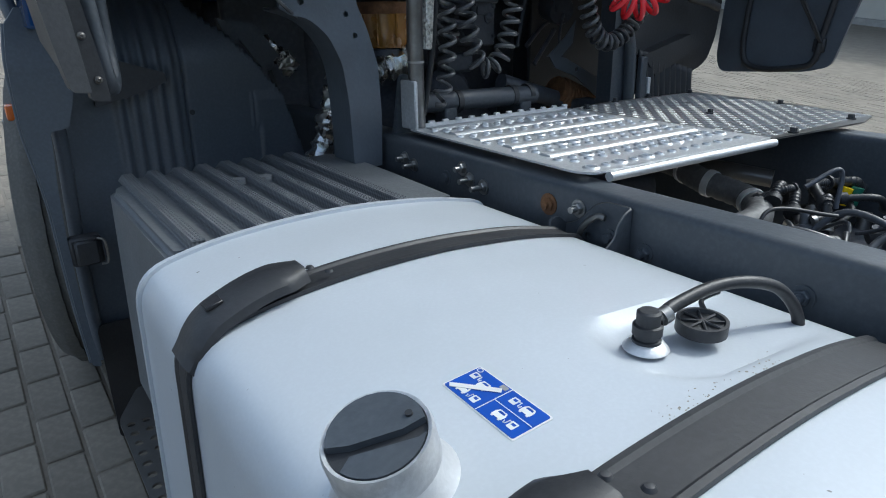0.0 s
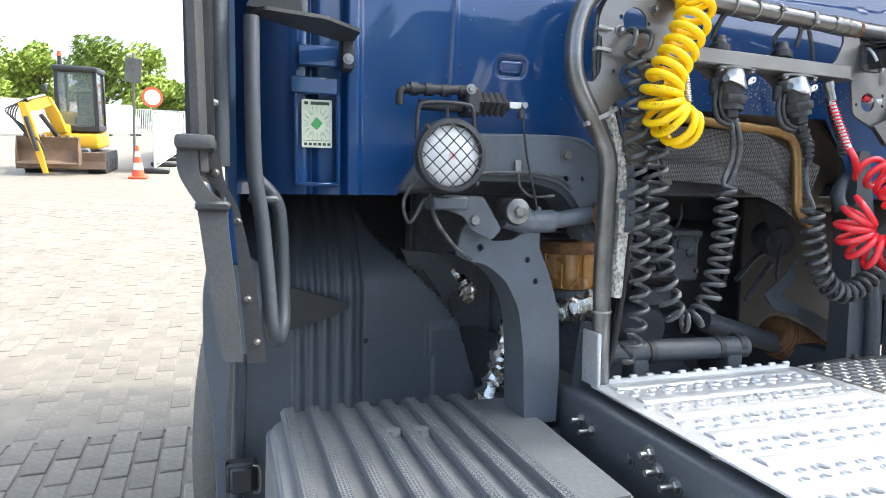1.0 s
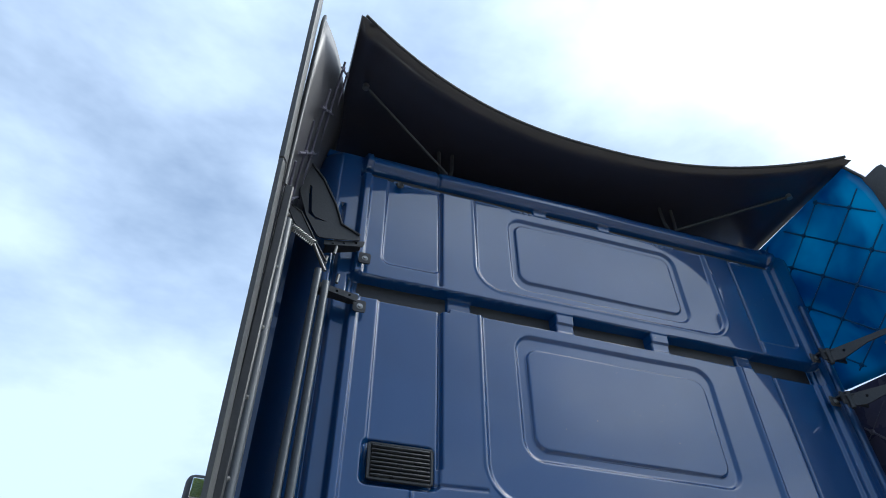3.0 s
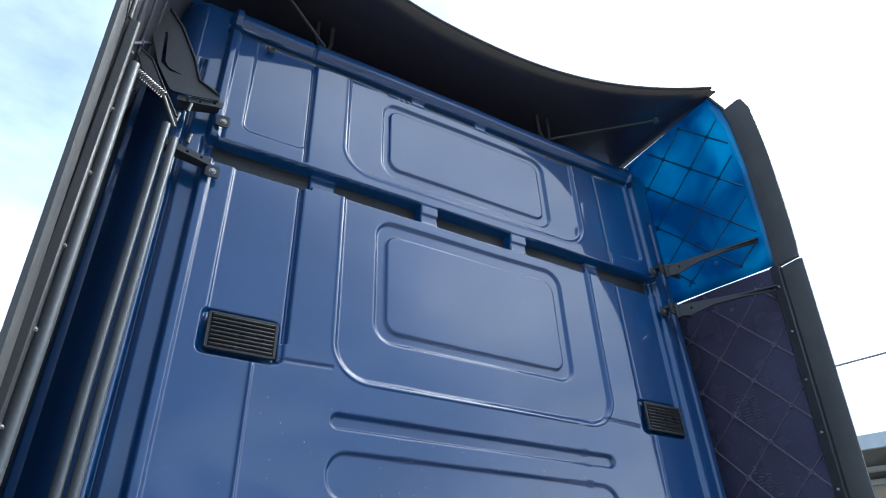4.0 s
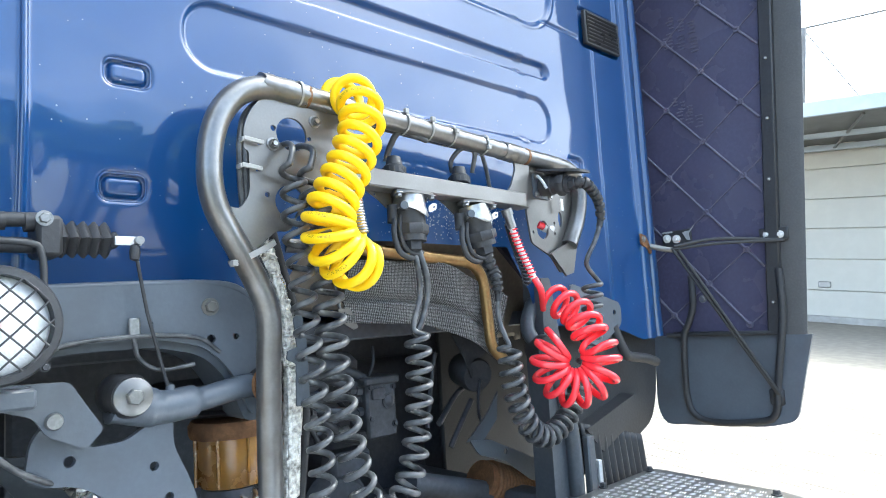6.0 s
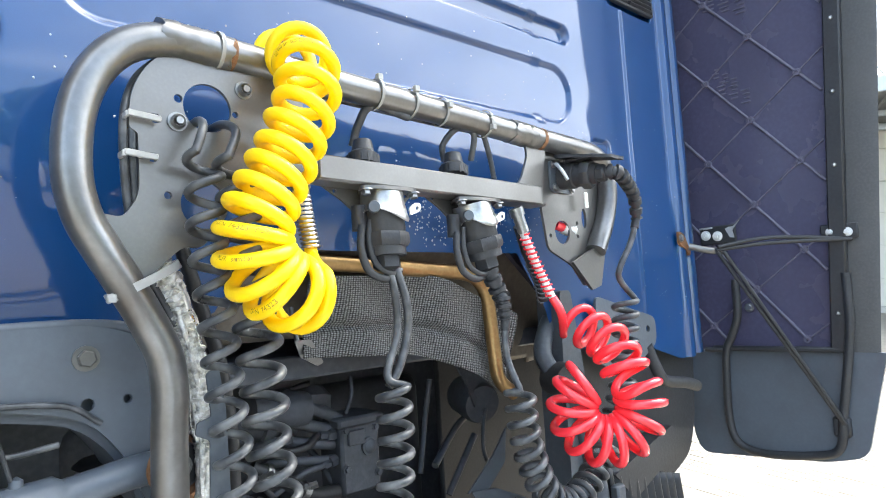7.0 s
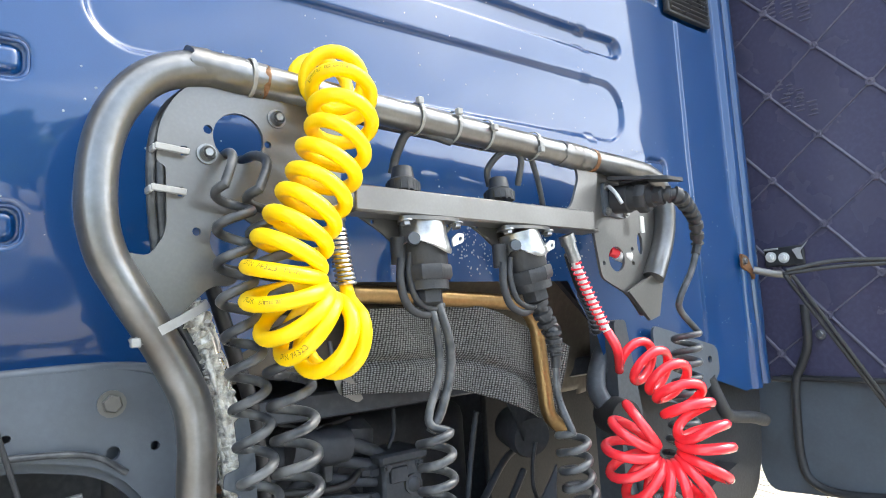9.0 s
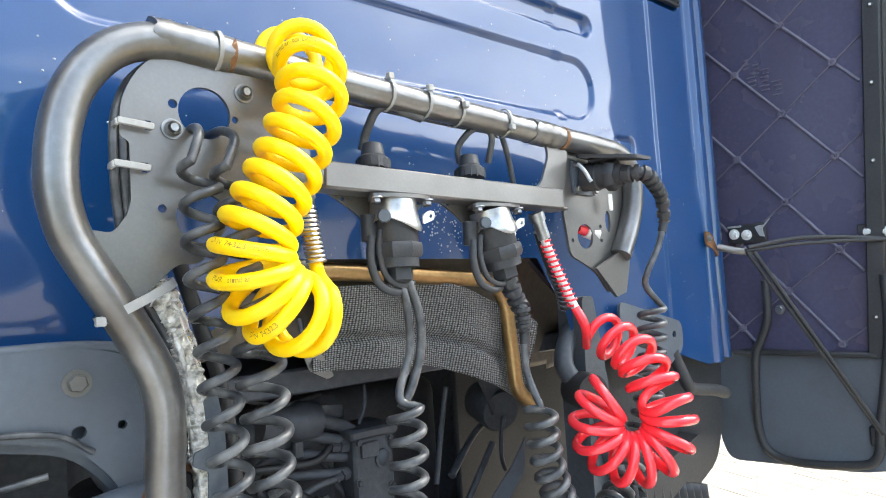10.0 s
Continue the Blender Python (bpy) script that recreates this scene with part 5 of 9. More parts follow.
part("web", outline_plate(pts, [ring2(-0.528, 1.534, 0.0065, 12), ring2(-0.634, 1.561, 0.0075, 12), ring2(-0.508, 1.488, 0.0065, 12)], 0.012, flat(0.052)), BRACKET, casting)
rim_line = smooth_path([(-0.68, 0.075, 1.545), (-0.62, 0.075, 1.525), (-0.575, 0.075, 1.488), (-0.545, 0.075, 1.43), (-0.533, 0.075, 1.34), (-0.528, 0.075, 1.18)], 8)
bm = bmesh.new()
rows = [[bm.verts.new(p + Vector((0, dy, dz))) for p in rim_line] for dy, dz in ((-0.03, 0), (0.07, 0), (0.07, 0.006), (-0.03, 0.006))]
for a, b in zip(rows, rows[1:] + rows[:1]):
    for k in range(len(rim_line) - 1):
        bm.faces.new((a[k], a[k + 1], b[k + 1], b[k]))
part("arch_flange", bm, BRACKET, casting)
part("pale_bolt", bolt((-0.634, 0.04, 1.604), (0, -1, 0), 0.009, 0.012), WHITE, casting, "pale cap nut")
part("upper_bracket", outline_plate(rounded([(-0.735, 1.645), (-0.72, 1.668), (-0.64, 1.665), (-0.60, 1.60), (-0.62, 1.578), (-0.665, 1.60), (-0.68, 1.625)], 0.008), [ring2(-0.712, 1.652, 0.006, 8)], 0.008, flat(0.02)), BRACKET, casting)
part("star_bolt", rev([(0, 0.006), (0.009, 0.006), (0.011, 0), (0, 0)], (-0.658, 0.010, 1.618), (0, -1, 0), 14), ZINC, casting)
arm = thing("control_arm", "grey forged control arm with rubber bushes", "control arm", (-0.48, -0.02, 1.60))
bm = tube(smooth_path([(-0.60, 0.0, 1.64), (-0.54, 0.0, 1.625), (-0.48, 0.0, 1.628), (-0.42, 0.0, 1.637), (-0.375, 0.0, 1.640)], 8), [0.03] * 1 + [0.028] * 7 + [0.024] * 8 + [0.018] * 8 + [0.018] * 9, 12)
part("forging", bm, BRACKET, arm)
for x, z, r in ((-0.583, 1.647, 0.030), (-0.375, 1.640, 0.027)):
    part("rubber_bush", rev([(0, -0.030), (r * 0.9, -0.030), (r, -0.022), (r * 0.86, -0.014), (r, -0.006), (r * 0.86, 0.002), (r, 0.01), (r, 0.03), (0, 0.03)], (x, 0.0, z), (0, 1, 0), 26), RUBBER, arm)
part("washer", rev([(0, 0), (0.025, 0), (0.0255, 0.002), (0.0255, 0.005), (0.024, 0.006), (0, 0.006)], (-0.583, -0.030, 1.647), (0, -1, 0), 30), STEEL, arm, "plain steel washer")
part("bush_bolt", bolt((-0.583, -0.036, 1.647), (0, -1, 0), 0.011, 0.011, washer=False), ZINC, arm)
part("rust_ring", rev([(0.027, -0.006), (0.033, -0.006), (0.034, 0), (0.027, 0.0)], (-0.375, -0.028, 1.640), (0, 1, 0), 28), RUST, arm, "rusty outer sleeve")
part("bush_bolt", bolt((-0.375, -0.032, 1.640), (0, -1, 0), 0.009, 0.010), ZINC, arm)

torn = thing("torn_shield_sheet", "small torn dark metal sheet beside the hoop tube", "metal sheet", (-0.37, -0.1, 1.62))
part("sheet", outline_plate(rounded([(-0.378, 1.735), (-0.366, 1.745), (-0.360, 1.70), (-0.358, 1.60), (-0.378, 1.60), (-0.376, 1.665), (-0.390, 1.672), (-0.388, 1.685), (-0.374, 1.69)], 0.003), [], 0.003, lambda a, b, c: Vector((a, -0.122 - c - 0.3 * (a + 0.37), b))), CHASSIS, torn)

# ---- work lamp ----
lamp = thing("work_lamp", "round white work lamp behind a black diamond grille", "work lamp", (-0.78, -0.12, 1.68))
LC = Vector((-0.767, -0.138, 1.745))
part("housing", rev([(0, 0.07), (0.035, 0.07), (0.058, 0.045), (0.066, 0.010), (0.0685, 0.0), (0.0685, -0.010), (0.0655, -0.016), (0.058, -0.017), (0.057, -0.009), (0.0565, 0.0)], LC, (0, 1, 0), 44), BLACK, lamp)
LENS = material("lamp_lens", (0.78, 0.79, 0.79), 0.2, coat=0.6, grain=0.25, scale=260, stain=0.3, stain_scale=35, stain_colour=(0.75, 0.76, 0.75), bump=0.7)
part("lens", rev([(0, -0.016), (0.03, -0.013), (0.052, -0.006), (0.057, -0.001), (0, 0.002)], LC, (0, 1, 0), 40), LENS, lamp, "ribbed clear lens over a bright reflector")
part("bulb_spot", rev([(0, -0.0175), (0.007, -0.0168), (0.0075, -0.0155), (0, -0.0155)], LC, (0, 1, 0), 14), material("bulb_tint", (0.75, 0.5, 0.46), 0.3), lamp, "faint reddish bulb")
for k in range(-3, 4):
    for way in (1, -1):
        d = k * 0.0185
        h = math.sqrt(max(0.0, 0.0575 ** 2 - d * d))
        u, v = Vector((0.7071, 0, 0.7071 * way)), Vector((-0.7071 * way, 0, 0.7071))
        a, b = LC + v * d - u * h + Vector((0, -0.0185, 0)), LC + v * d + u * h + Vector((0, -0.0185, 0))
        part("grille_wire", tube([a, (a + b) / 2 + Vector((0, -0.004, 0)), b], 0.0012, 6), BLACK, lamp)
part("yoke", tube(smooth_path([LC + Vector((-0.058, 0.02, 0.03)), LC + Vector((-0.055, 0.02, 0.085)), LC + Vector((-0.035, 0.02, 0.098)), LC + Vector((0.035, 0.02, 0.098)), LC + Vector((0.052, 0.02, 0.085)), LC + Vector((0.055, 0.02, 0.03))], 8), 0.0042, 8), BLACK, lamp)
part("yoke_bar", tube([LC + Vector((0, 0.02, 0.062)), LC + Vector((0, 0.02, 0.098))], 0.003, 6), BLACK, lamp)
for k in (-1, 1):
    part("clamp_screw", bolt(LC + Vector((k * 0.048, -0.015, -0.05 * k)), (0, -1, 0), 0.004, 0.006), BLACK, lamp)
part("mount", box(LC + Vector((-0.02, 0.03, -0.10)), LC + Vector((0.05, 0.10, -0.075)), 0.004), BRACKET, lamp)
part("lead", tube(smooth_path([LC + Vector((-0.02, 0.06, -0.07)), LC + Vector((-0.01, 0.05, -0.12)), LC + Vector((0.03, 0.06, -0.17)), LC + Vector((0.09, 0.1, -0.21))], 8), 0.004, 8), COIL_BLACK, lamp)
part("lead", tube(smooth_path([LC + Vector((-0.05, 0.05, -0.04)), LC + Vector((-0.075, 0.05, -0.085)), LC + Vector((-0.06, 0.06, -0.125)), LC + Vector((-0.03, 0.06, -0.08))], 8), 0.0035, 8), COIL_BLACK, lamp)

# ---- levelling valve above the lamp ----
valve = thing("cab_levelling_valve", "black levelling valve with rubber bellows and a thin linkage", "valve", (-0.76, -0.07, 1.85))
part("pipe", tube([(-0.832, -0.085, 1.883), (-0.70, -0.085, 1.888)], 0.0095, 12), BLACK, valve)
for x, r in ((-0.815, 0.0135), (-0.785, 0.0125), (-0.752, 0.012), (-0.715, 0.0125)):
    part("collar", rev([(0, -0.008), (r, -0.008), (r, 0.008), (0, 0.008)], (x, -0.085, 1.884), (1, 0, 0.03), 12), BLACK, valve)
part("elbow", tube(smooth_path([(-0.832, -0.085, 1.883), (-0.842, -0.085, 1.876), (-0.843, -0.085, 1.852)], 6), 0.008, 10), BLACK, valve)
part("lower_pipe", tube([(-0.80, -0.07, 1.857), (-0.705, -0.07, 1.855)], 0.0105, 12), BLACK, valve)
part("body", box((-0.712, -0.105, 1.838), (-0.682, -0.045, 1.892), 0.005), BLACK, valve)
part("cap_screw", bolt((-0.704, -0.105, 1.887), (0, -1, 0), 0.007, 0.006), ZINC, valve)
rs = []
for k in range(5):
    rs += [(0.019, -0.002 + k * 0.0135), (0.0255, 0.004 + k * 0.0135), (0.0255, 0.007 + k * 0.0135), (0.019, 0.0115 + k * 0.0135)]
bm = rev([(0, -0.004)] + rs + [(0, 0.066)], (-0.685, -0.078, 1.864), (1, 0, 0), 4)
bmesh.ops.rotate(bm, verts=bm.verts, cent=(-0.685, -0.078, 1.864), matrix=Matrix.Rotation(radians(45), 3, "X"))
part("bellows", bm, RUBBER, valve)
part("end_block", box((-0.622, -0.095, 1.852), (-0.612, -0.06, 1.874), 0.003), BLACK, valve)
part("white_lever", box((-0.618, -0.099, 1.8555), (-0.583, -0.095, 1.868), 0.001), WHITE, valve, "white lever plate")
part("lever_pin", rev([(0, 0), (0.006, 0), (0.006, 0.012), (0, 0.012)], (-0.588, -0.096, 1.862), (0, -1, 0), 12), ZINC, valve)
part("link_rod", tube([(-0.593, -0.1, 1.852), (-0.574, -0.090, 1.76), (-0.545, -0.082, 1.655)], 0.0026, 8), BLACK, valve)
for p in ((-0.593, -0.10, 1.845), (-0.541, -0.081, 1.645)):
    part("ball_joint", rev([(0, -0.012), (0.006, -0.010), (0.0075, 0), (0.006, 0.010), (0, 0.014)], p, (0.1, 0.1, 1), 12), BRACKET if p[2] < 1.7 else BLACK, valve)
clip = thing("brake_line", "thin black line held by a zinc clip on the beam", "brake line", (-0.6, -0.04, 1.73))
part("line", tube(smooth_path([(-0.74, -0.06, 1.685), (-0.68, -0.05, 1.715), (-0.59, -0.045, 1.722), (-0.50, -0.045, 1.715), (-0.46, -0.04, 1.69)], 8), 0.0033, 8), COIL_BLACK, clip)
part("line", tube(smooth_path([(-0.588, -0.045, 1.72), (-0.58, -0.045, 1.69), (-0.55, -0.04, 1.672), (-0.50, -0.04, 1.675)], 8), 0.0033, 8), COIL_BLACK, clip)
part("clip", box((-0.594, -0.046, 1.718), (-0.578, -0.042, 1.748), 0.002), ZINC, clip)

# the beam, brackets, arm and valve as they sit on the cab's mount
for mounted, way in ((arch, (-0.002, -0.002, -0.006)), (casting, (-0.036, -0.090, 0.006)), (arm, (-0.017, -0.045, -0.005)), (valve, (0.002, 0.035, -0.006))):
    mounted.matrix_world = mounted.matrix_world @ Matrix.Translation(way)

# ---- reservoir, foils and the wrapped harness ----
bowl = thing("fluid_reservoir", "amber see-through fluid reservoir with a rusty rim", "reservoir", (-0.385, 0.09, 1.42))
part("bowl", rev([(0, 0), (0.055, 0), (0.060, 0.01), (0.0625, 0.05), (0.064, 0.09), (0, 0.09)], (-0.383, 0.095, 1.458), (0, 0, 1), 30), AMBER, bowl)
part("rim", rev([(0.05, 0.0), (0.068, 0.0), (0.071, 0.008), (0.071, 0.020), (0.066, 0.028), (0, 0.030)], (-0.383, 0.095, 1.540), (0, 0, 1), 30), RUST, bowl)
for a in range(8):
    x, y = -0.383 + 0.064 * math.cos(a * math.tau / 8), 0.095 + 0.064 * math.sin(a * math.tau / 8)
    part("rib", tube([(x, y, 1.462), (x, y, 1.545)], 0.0028, 6), AMBER, bowl)
part("base", rev([(0, 0), (0.05, 0), (0.055, 0.02), (0.05, 0.04), (0, 0.04)], (-0.383, 0.095, 1.415), (0, 0, 1), 24), ENGINE, bowl)
for k in range(4):
    part("gaiter_ring", rev([(0, -0.006), (0.05, -0.006), (0.058, 0), (0.05, 0.006), (0, 0.006)], (-0.40, 0.10, 1.583 + k * 0.012), (0, 0, 1), 24), RUBBER, bowl)


def crumpled(path, r, n, seed, jag):
    """A crumpled wrap of foil along a path."""
    rnd = random.Random(seed)
    pts = smooth_path(path, 9)
    bm = tube(pts, [r * (1 + 0.25 * rnd.uniform(-1, 1)) for _ in pts], n)
    for v in bm.verts:
        v.co += Vector((rnd.uniform(-1, 1), rnd.uniform(-1, 1), rnd.uniform(-1, 1))) * jag
    return bm


solid("foil_wrap", crumpled([(-0.435, 0.06, 1.40), (-0.40, 0.05, 1.412), (-0.345, 0.05, 1.425)], 0.030, 12, 1, 0.005), FOIL, "crumpled silver foil wrapped round a hose", "foil wrap", (-0.39, 0.05, 1.38), group="foil wraps", sharp=20)
solid("foil_wrap", crumpled([(-0.462, 0.2, 1.375), (-0.488, 0.2, 1.31), (-0.515, 0.2, 1.24), (-0.55, 0.2, 1.15)], 0.033, 16, 2, 0.0045), FOIL, "crumpled silver foil sleeve on a pipe", "foil wrap", (-0.53, 0.2, 1.17), group="foil wraps", sharp=20)
solid("foil_wrap", crumpled([(-0.60, 0.4, 1.475), (-0.55, 0.4, 1.43), (-0.515, 0.4, 1.39)], 0.022, 10, 3, 0.006), FOIL, "torn silver foil on a pipe in the wheel arch", "foil wrap", (-0.55, 0.4, 1.4), group="foil wraps", sharp=20)
def wrinkled(path, r, seed):
    """A sleeve of thin foil with fine creases."""
    rnd = random.Random(seed)
    pts = smooth_path(path, 26)
    bm = tube(pts, [r * (1 + 0.04 * math.sin(k * 0.9) + 0.06 * rnd.uniform(-1, 1)) for k in range(len(pts))], 22)
    for v in bm.verts:
        v.co += Vector((rnd.uniform(-1, 1), rnd.uniform(-1, 1), rnd.uniform(-1, 1))) * 0.0013
    return bm


wrap_line = [(-0.412, -0.085, 1.856), (-0.397, -0.085, 1.818), (-0.383, -0.085, 1.770), (-0.372, -0.085, 1.722), (-0.366, -0.085, 1.674), (-0.364, -0.085, 1.627), (-0.372, -0.080, 1.46)]
harness = thing("wrapped_harness", "harness in torn, peeling foil wrap along the hoop", "harness", (-0.37, -0.09, 1.45))
part("core", wrinkled(wrap_line, 0.0140, 4), FIBRE, harness, sharp=30)
rnd = random.Random(12)
core = smooth_path(wrap_line, 8)
for k in range(11):
    # torn strips that peel off along the core
    i0 = rnd.randrange(0, len(core) - 16)
    i1 = min(len(core), i0 + rnd.randrange(14, 30))
    a0, drift = -0.5 * math.pi + rnd.uniform(-1.5, 1.5), rnd.uniform(-0.05, 0.05)
    run = [p + Vector((math.cos(a0 + drift * j), math.sin(a0 + drift * j), 0)) * (0.0135 + 0.0012 * math.sin(j * 0.9 + k) + (0.004 if j == 0 else 0.0)) for j, p in enumerate(core[i0:i1])]
    part("torn_strip", tube(run, [0.0034 * (0.6 + 0.5 * abs(math.sin(j * 0.4 + k))) for j in range(len(run))], 6), FOIL if k % 4 == 1 else FIBRE, harness)
solid("foil_wrap", crumpled(wrap_line[:2], 0.0175, 14, 7, 0.0035), FIBRE, "crumpled pale foil collar on the wrapped harness", "foil wrap", wrap_line[1], group="foil wraps", sharp=20)
solid("harness_cable", tube(smooth_path([(-0.385, -0.065, 1.90), (-0.352, -0.055, 1.80), (-0.332, -0.055, 1.73), (-0.322, -0.055, 1.60), (-0.345, -0.06, 1.42), (-0.372, -0.065, 1.30)], 8), 0.0085, 8), RUBBER, "thick black cable beside the hoop", "cable", (-0.37, -0.09, 1.3), group="harness cables")

# ---- mudguard, wheel and step ----
guard = thing("front_mudguard", "dark grey ribbed plastic mudguard behind the front wheel", "mudguard", (-0.95, 0.3, 0.7))


def guard_place(u, v):
    x = -1.15 + 0.62 * u
    z = 0.70 + 1.02 * v
    bend = np.maximum(z - 1.42, 0) / 0.30
    y = 0.30 + 0.05 * (1.3 - z) + 0.30 * bend ** 1.8
    ribs = np.zeros_like(x)
    for c in (-1.004, -0.972, -0.940, -0.908, -0.878):
        ribs = ribs + np.exp(-((x - c) / 0.009) ** 2)
    y = y - 0.012 * ribs + 0.010 * crease(x + 0.848, 0.004) - 0.010 * ease(-(x + 0.682 - 0.02 * (z < 1.265)), 0.008) * (z < 1.34) + 0.008 * crease(x + 0.676, 0.004) * (z > 1.26) * (z < 1.335)
    return x, y, z


SKIRT = material("skirt_plastic", (0.085, 0.100, 0.120), 0.5, grain=0.25, scale=150, stain=0.4, stain_scale=5, stain_colour=(0.12, 0.13, 0.14), bump=0.2)
sheet("liner", 200, 90, guard_place, FENDER, guard, thick=0.004, keep=lambda x, y, z: x < np.interp(z, [1.10, 1.13, 1.344, 1.41, 1.487, 1.56, 1.64], [-0.53, -0.533, -0.60, -0.65, -0.715, -0.80, -0.84]))
for k, (a, b) in enumerate((((-0.735, 1.535), (-0.700, 1.450)), ((-0.715, 1.530), (-0.625, 1.405)))):
    part("angle_bracket", outline_plate([(a[0], a[1]), (a[0] + 0.03 + 0.05 * k, a[1] - 0.01), (b[0] + 0.02 + 0.03 * k, b[1] + 0.03), b], [], 0.02, lambda p, q, c: Vector((p, 0.36 - c, q))), CHASSIS, guard)
part("liner_edge", tube([(-0.61, 0.33, 1.40), (-0.575, 0.33, 1.27), (-0.545, 0.33, 1.15)], 0.006, 8), BLACK, guard)
pts = smooth_path([(-1.150, 0.315, 0.70), (-1.150, 0.31, 1.0), (-1.140, 0.30, 1.30), (-1.165, 0.31, 1.48), (-1.19, 0.38, 1.62), (-1.20, 0.55, 1.74)], 8)
part("outer_lip", tube(pts, 0.016, 10), FENDER, guard)
pts = [(-1.181, 0.722), (-1.189, 0.862), (-1.193, 1.009), (-1.195, 1.120), (-1.202, 1.205), (-1.213, 1.300), (-1.214, 1.380), (-1.212, 1.455), (-1.200, 1.53), (-1.172, 1.566), (-1.086, 1.508), (-1.089, 1.425), (-1.122, 1.310), (-1.160, 1.304), (-1.170, 1.179), (-1.175, 1.059), (-1.174, 0.917), (-1.168, 0.795), (-1.160, 0.715)]
bm = outline_plate(rounded(pts, 0.008), [], 0.035, lambda a, b, c: Vector((a, 0.235 + c + 0.25 * max(0.0, b - 1.45), b)))
part("outer_skirt", bm, SKIRT, guard, "pale blue-grey outer skirt of the mudguard")
part("skirt_lip", tube(smooth_path([(a, 0.262 + 0.25 * max(0.0, b - 1.45), b) for a, b in pts[:9]], 6), 0.005, 10), SKIRT, guard)
part("lower_flap", outline_plate(rounded([(-1.15, 0.46), (-1.06, 0.46), (-1.06, 0.80), (-1.15, 0.80)], 0.02), [], 0.008, flat(0.30)), RUBBER, guard, "black rubber mud flap")
marker = thing("side_marker_lamp", "small orange side marker lamp on the mudguard", "marker lamp", (-1.215, 0.63, 1.31))
part("lens", box((-1.225, 0.60, 1.29), (-1.20, 0.68, 1.33), 0.006, segments=2), material("orange_lens", (0.75, 0.16, 0.02), 0.25, coat=0.5, grain=0.1), marker)
part("liner_bolt", rev([(0, 0.006), (0.007, 0.004), (0.009, 0), (0, 0)], (-0.909, 0.27, 1.405), (0, -1, 0), 12), ZINC, guard)
part("liner_hole", rev([(0, 0.002), (0.007, 0.002), (0.007, 0), (0, 0)], (-0.842, 0.282, 1.313), (0, -1, 0), 12), RUBBER, guard)
part("triangle_bracket", outline_plate(rounded([(-1.06, 1.345), (-1.05, 1.465), (-0.90, 1.415), (-0.895, 1.395), (-0.93, 1.38)], 0.006), [], 0.02, flat(0.275)), BLACK, guard)
latch = thing("box_latch", "black plastic latch on the mudguard edge", "latch", (-1.14, 0.25, 1.0))
part("body", box((-1.175, 0.23, 0.985), (-1.105, 0.27, 1.055), 0.006), BLACK, latch)
part("lever", box((-1.165, 0.212, 0.99), (-1.115, 0.232, 1.05), 0.005), BLACK, latch)
part("wire", tube(smooth_path([(-1.115, 0.225, 1.05), (-1.10, 0.225, 1.04), (-1.10, 0.225, 0.99), (-1.115, 0.225, 0.985)], 6), 0.003, 6), ZINC, latch)

wheel = thing("front_axle", "front axle with worn black truck tyres on the paving", "axle", (0, 0.93, 0.45))
TYRE = material("dusty_tyre", (0.115, 0.110, 0.100), 0.8, grain=0.4, scale=120, stain=0.5, stain_scale=8, stain_colour=(0.11, 0.105, 0.095), bump=0.4)
prof = [(0.30, -0.14), (0.34, -0.165), (0.42, -0.168), (0.475, -0.155), (0.492, -0.13)]
for c in (-0.085, -0.03, 0.03, 0.085):
    prof += [(0.505, c - 0.012 - 0.02), (0.505, c - 0.006), (0.492, c - 0.005), (0.492, c + 0.005), (0.505, c + 0.006)]
prof += [(0.505, 0.115), (0.492, 0.13), (0.475, 0.155), (0.42, 0.168), (0.34, 0.165), (0.30, 0.14)]
bm = rev(prof, (-1.09, 0.93, 0.955), (1, 0, 0), 120)
for v in bm.verts:
    d = Vector((0, v.co.y - 0.93, v.co.z - 0.955))
    if d.length > 0.500 and int(round(math.atan2(d.z, d.y) / math.tau * 120)) % 3 == 0:
        v.co -= d.normalized() * 0.008
for s in (1, -1):
    two = bm.copy() if s > 0 else bm
    bmesh.ops.translate(two, vec=(0.078 if s > 0 else 2.10, 0, 0), verts=two.verts)
    bmesh.ops.rotate(two, verts=two.verts, cent=(-1.012 * s, 0.93, 0.955), matrix=Matrix.Rotation(radians(-12), 3, "Z"))
    part("tyre", two, TYRE, wheel)
part("beam", box((-0.95, 0.85, 0.62), (0.95, 1.0, 0.74), 0.02), ENGINE, wheel)
part("rim", rev([(0, 0.06), (0.12, 0.06), (0.14, 0.02), (0.25, 0.04), (0.28, 0.13), (0.30, 0.14), (0.30, -0.13), (0, -0.13)], (-1.09, 0.93, 0.955), (-1, 0, 0), 40), PLATE, wheel)

step = thing("side_step", "punched metal step tread below the battery box", "step", (-1.15, -0.1, 0.62))
pts = rounded([(-1.165, -0.36), (-1.02, -0.36), (-1.02, 0.16), (-1.10, 0.17), (-1.165, 0.04)], 0.02)
holes = [ring2(-1.145 + 0.032 * (k % 4), -0.33 + 0.042 * (k // 4), 0.010, 8) for k in range(36)]
part("tread", outline_plate(pts, holes, 0.006, lambda a, b, c: Vector((a, b, 0.66 + c))), PLATE, step)
part("hanger", box((-1.10, -0.10, 0.66), (-1.08, -0.04, 0.80), 0.004), CHASSIS, step)

# ---- under the cab: heat shield, engine, supports ----
tunnel = thing("heat_shield", "brown-grey pressed heat shield under the cab floor", "heat shield", (0.1, 0.1, 1.65))


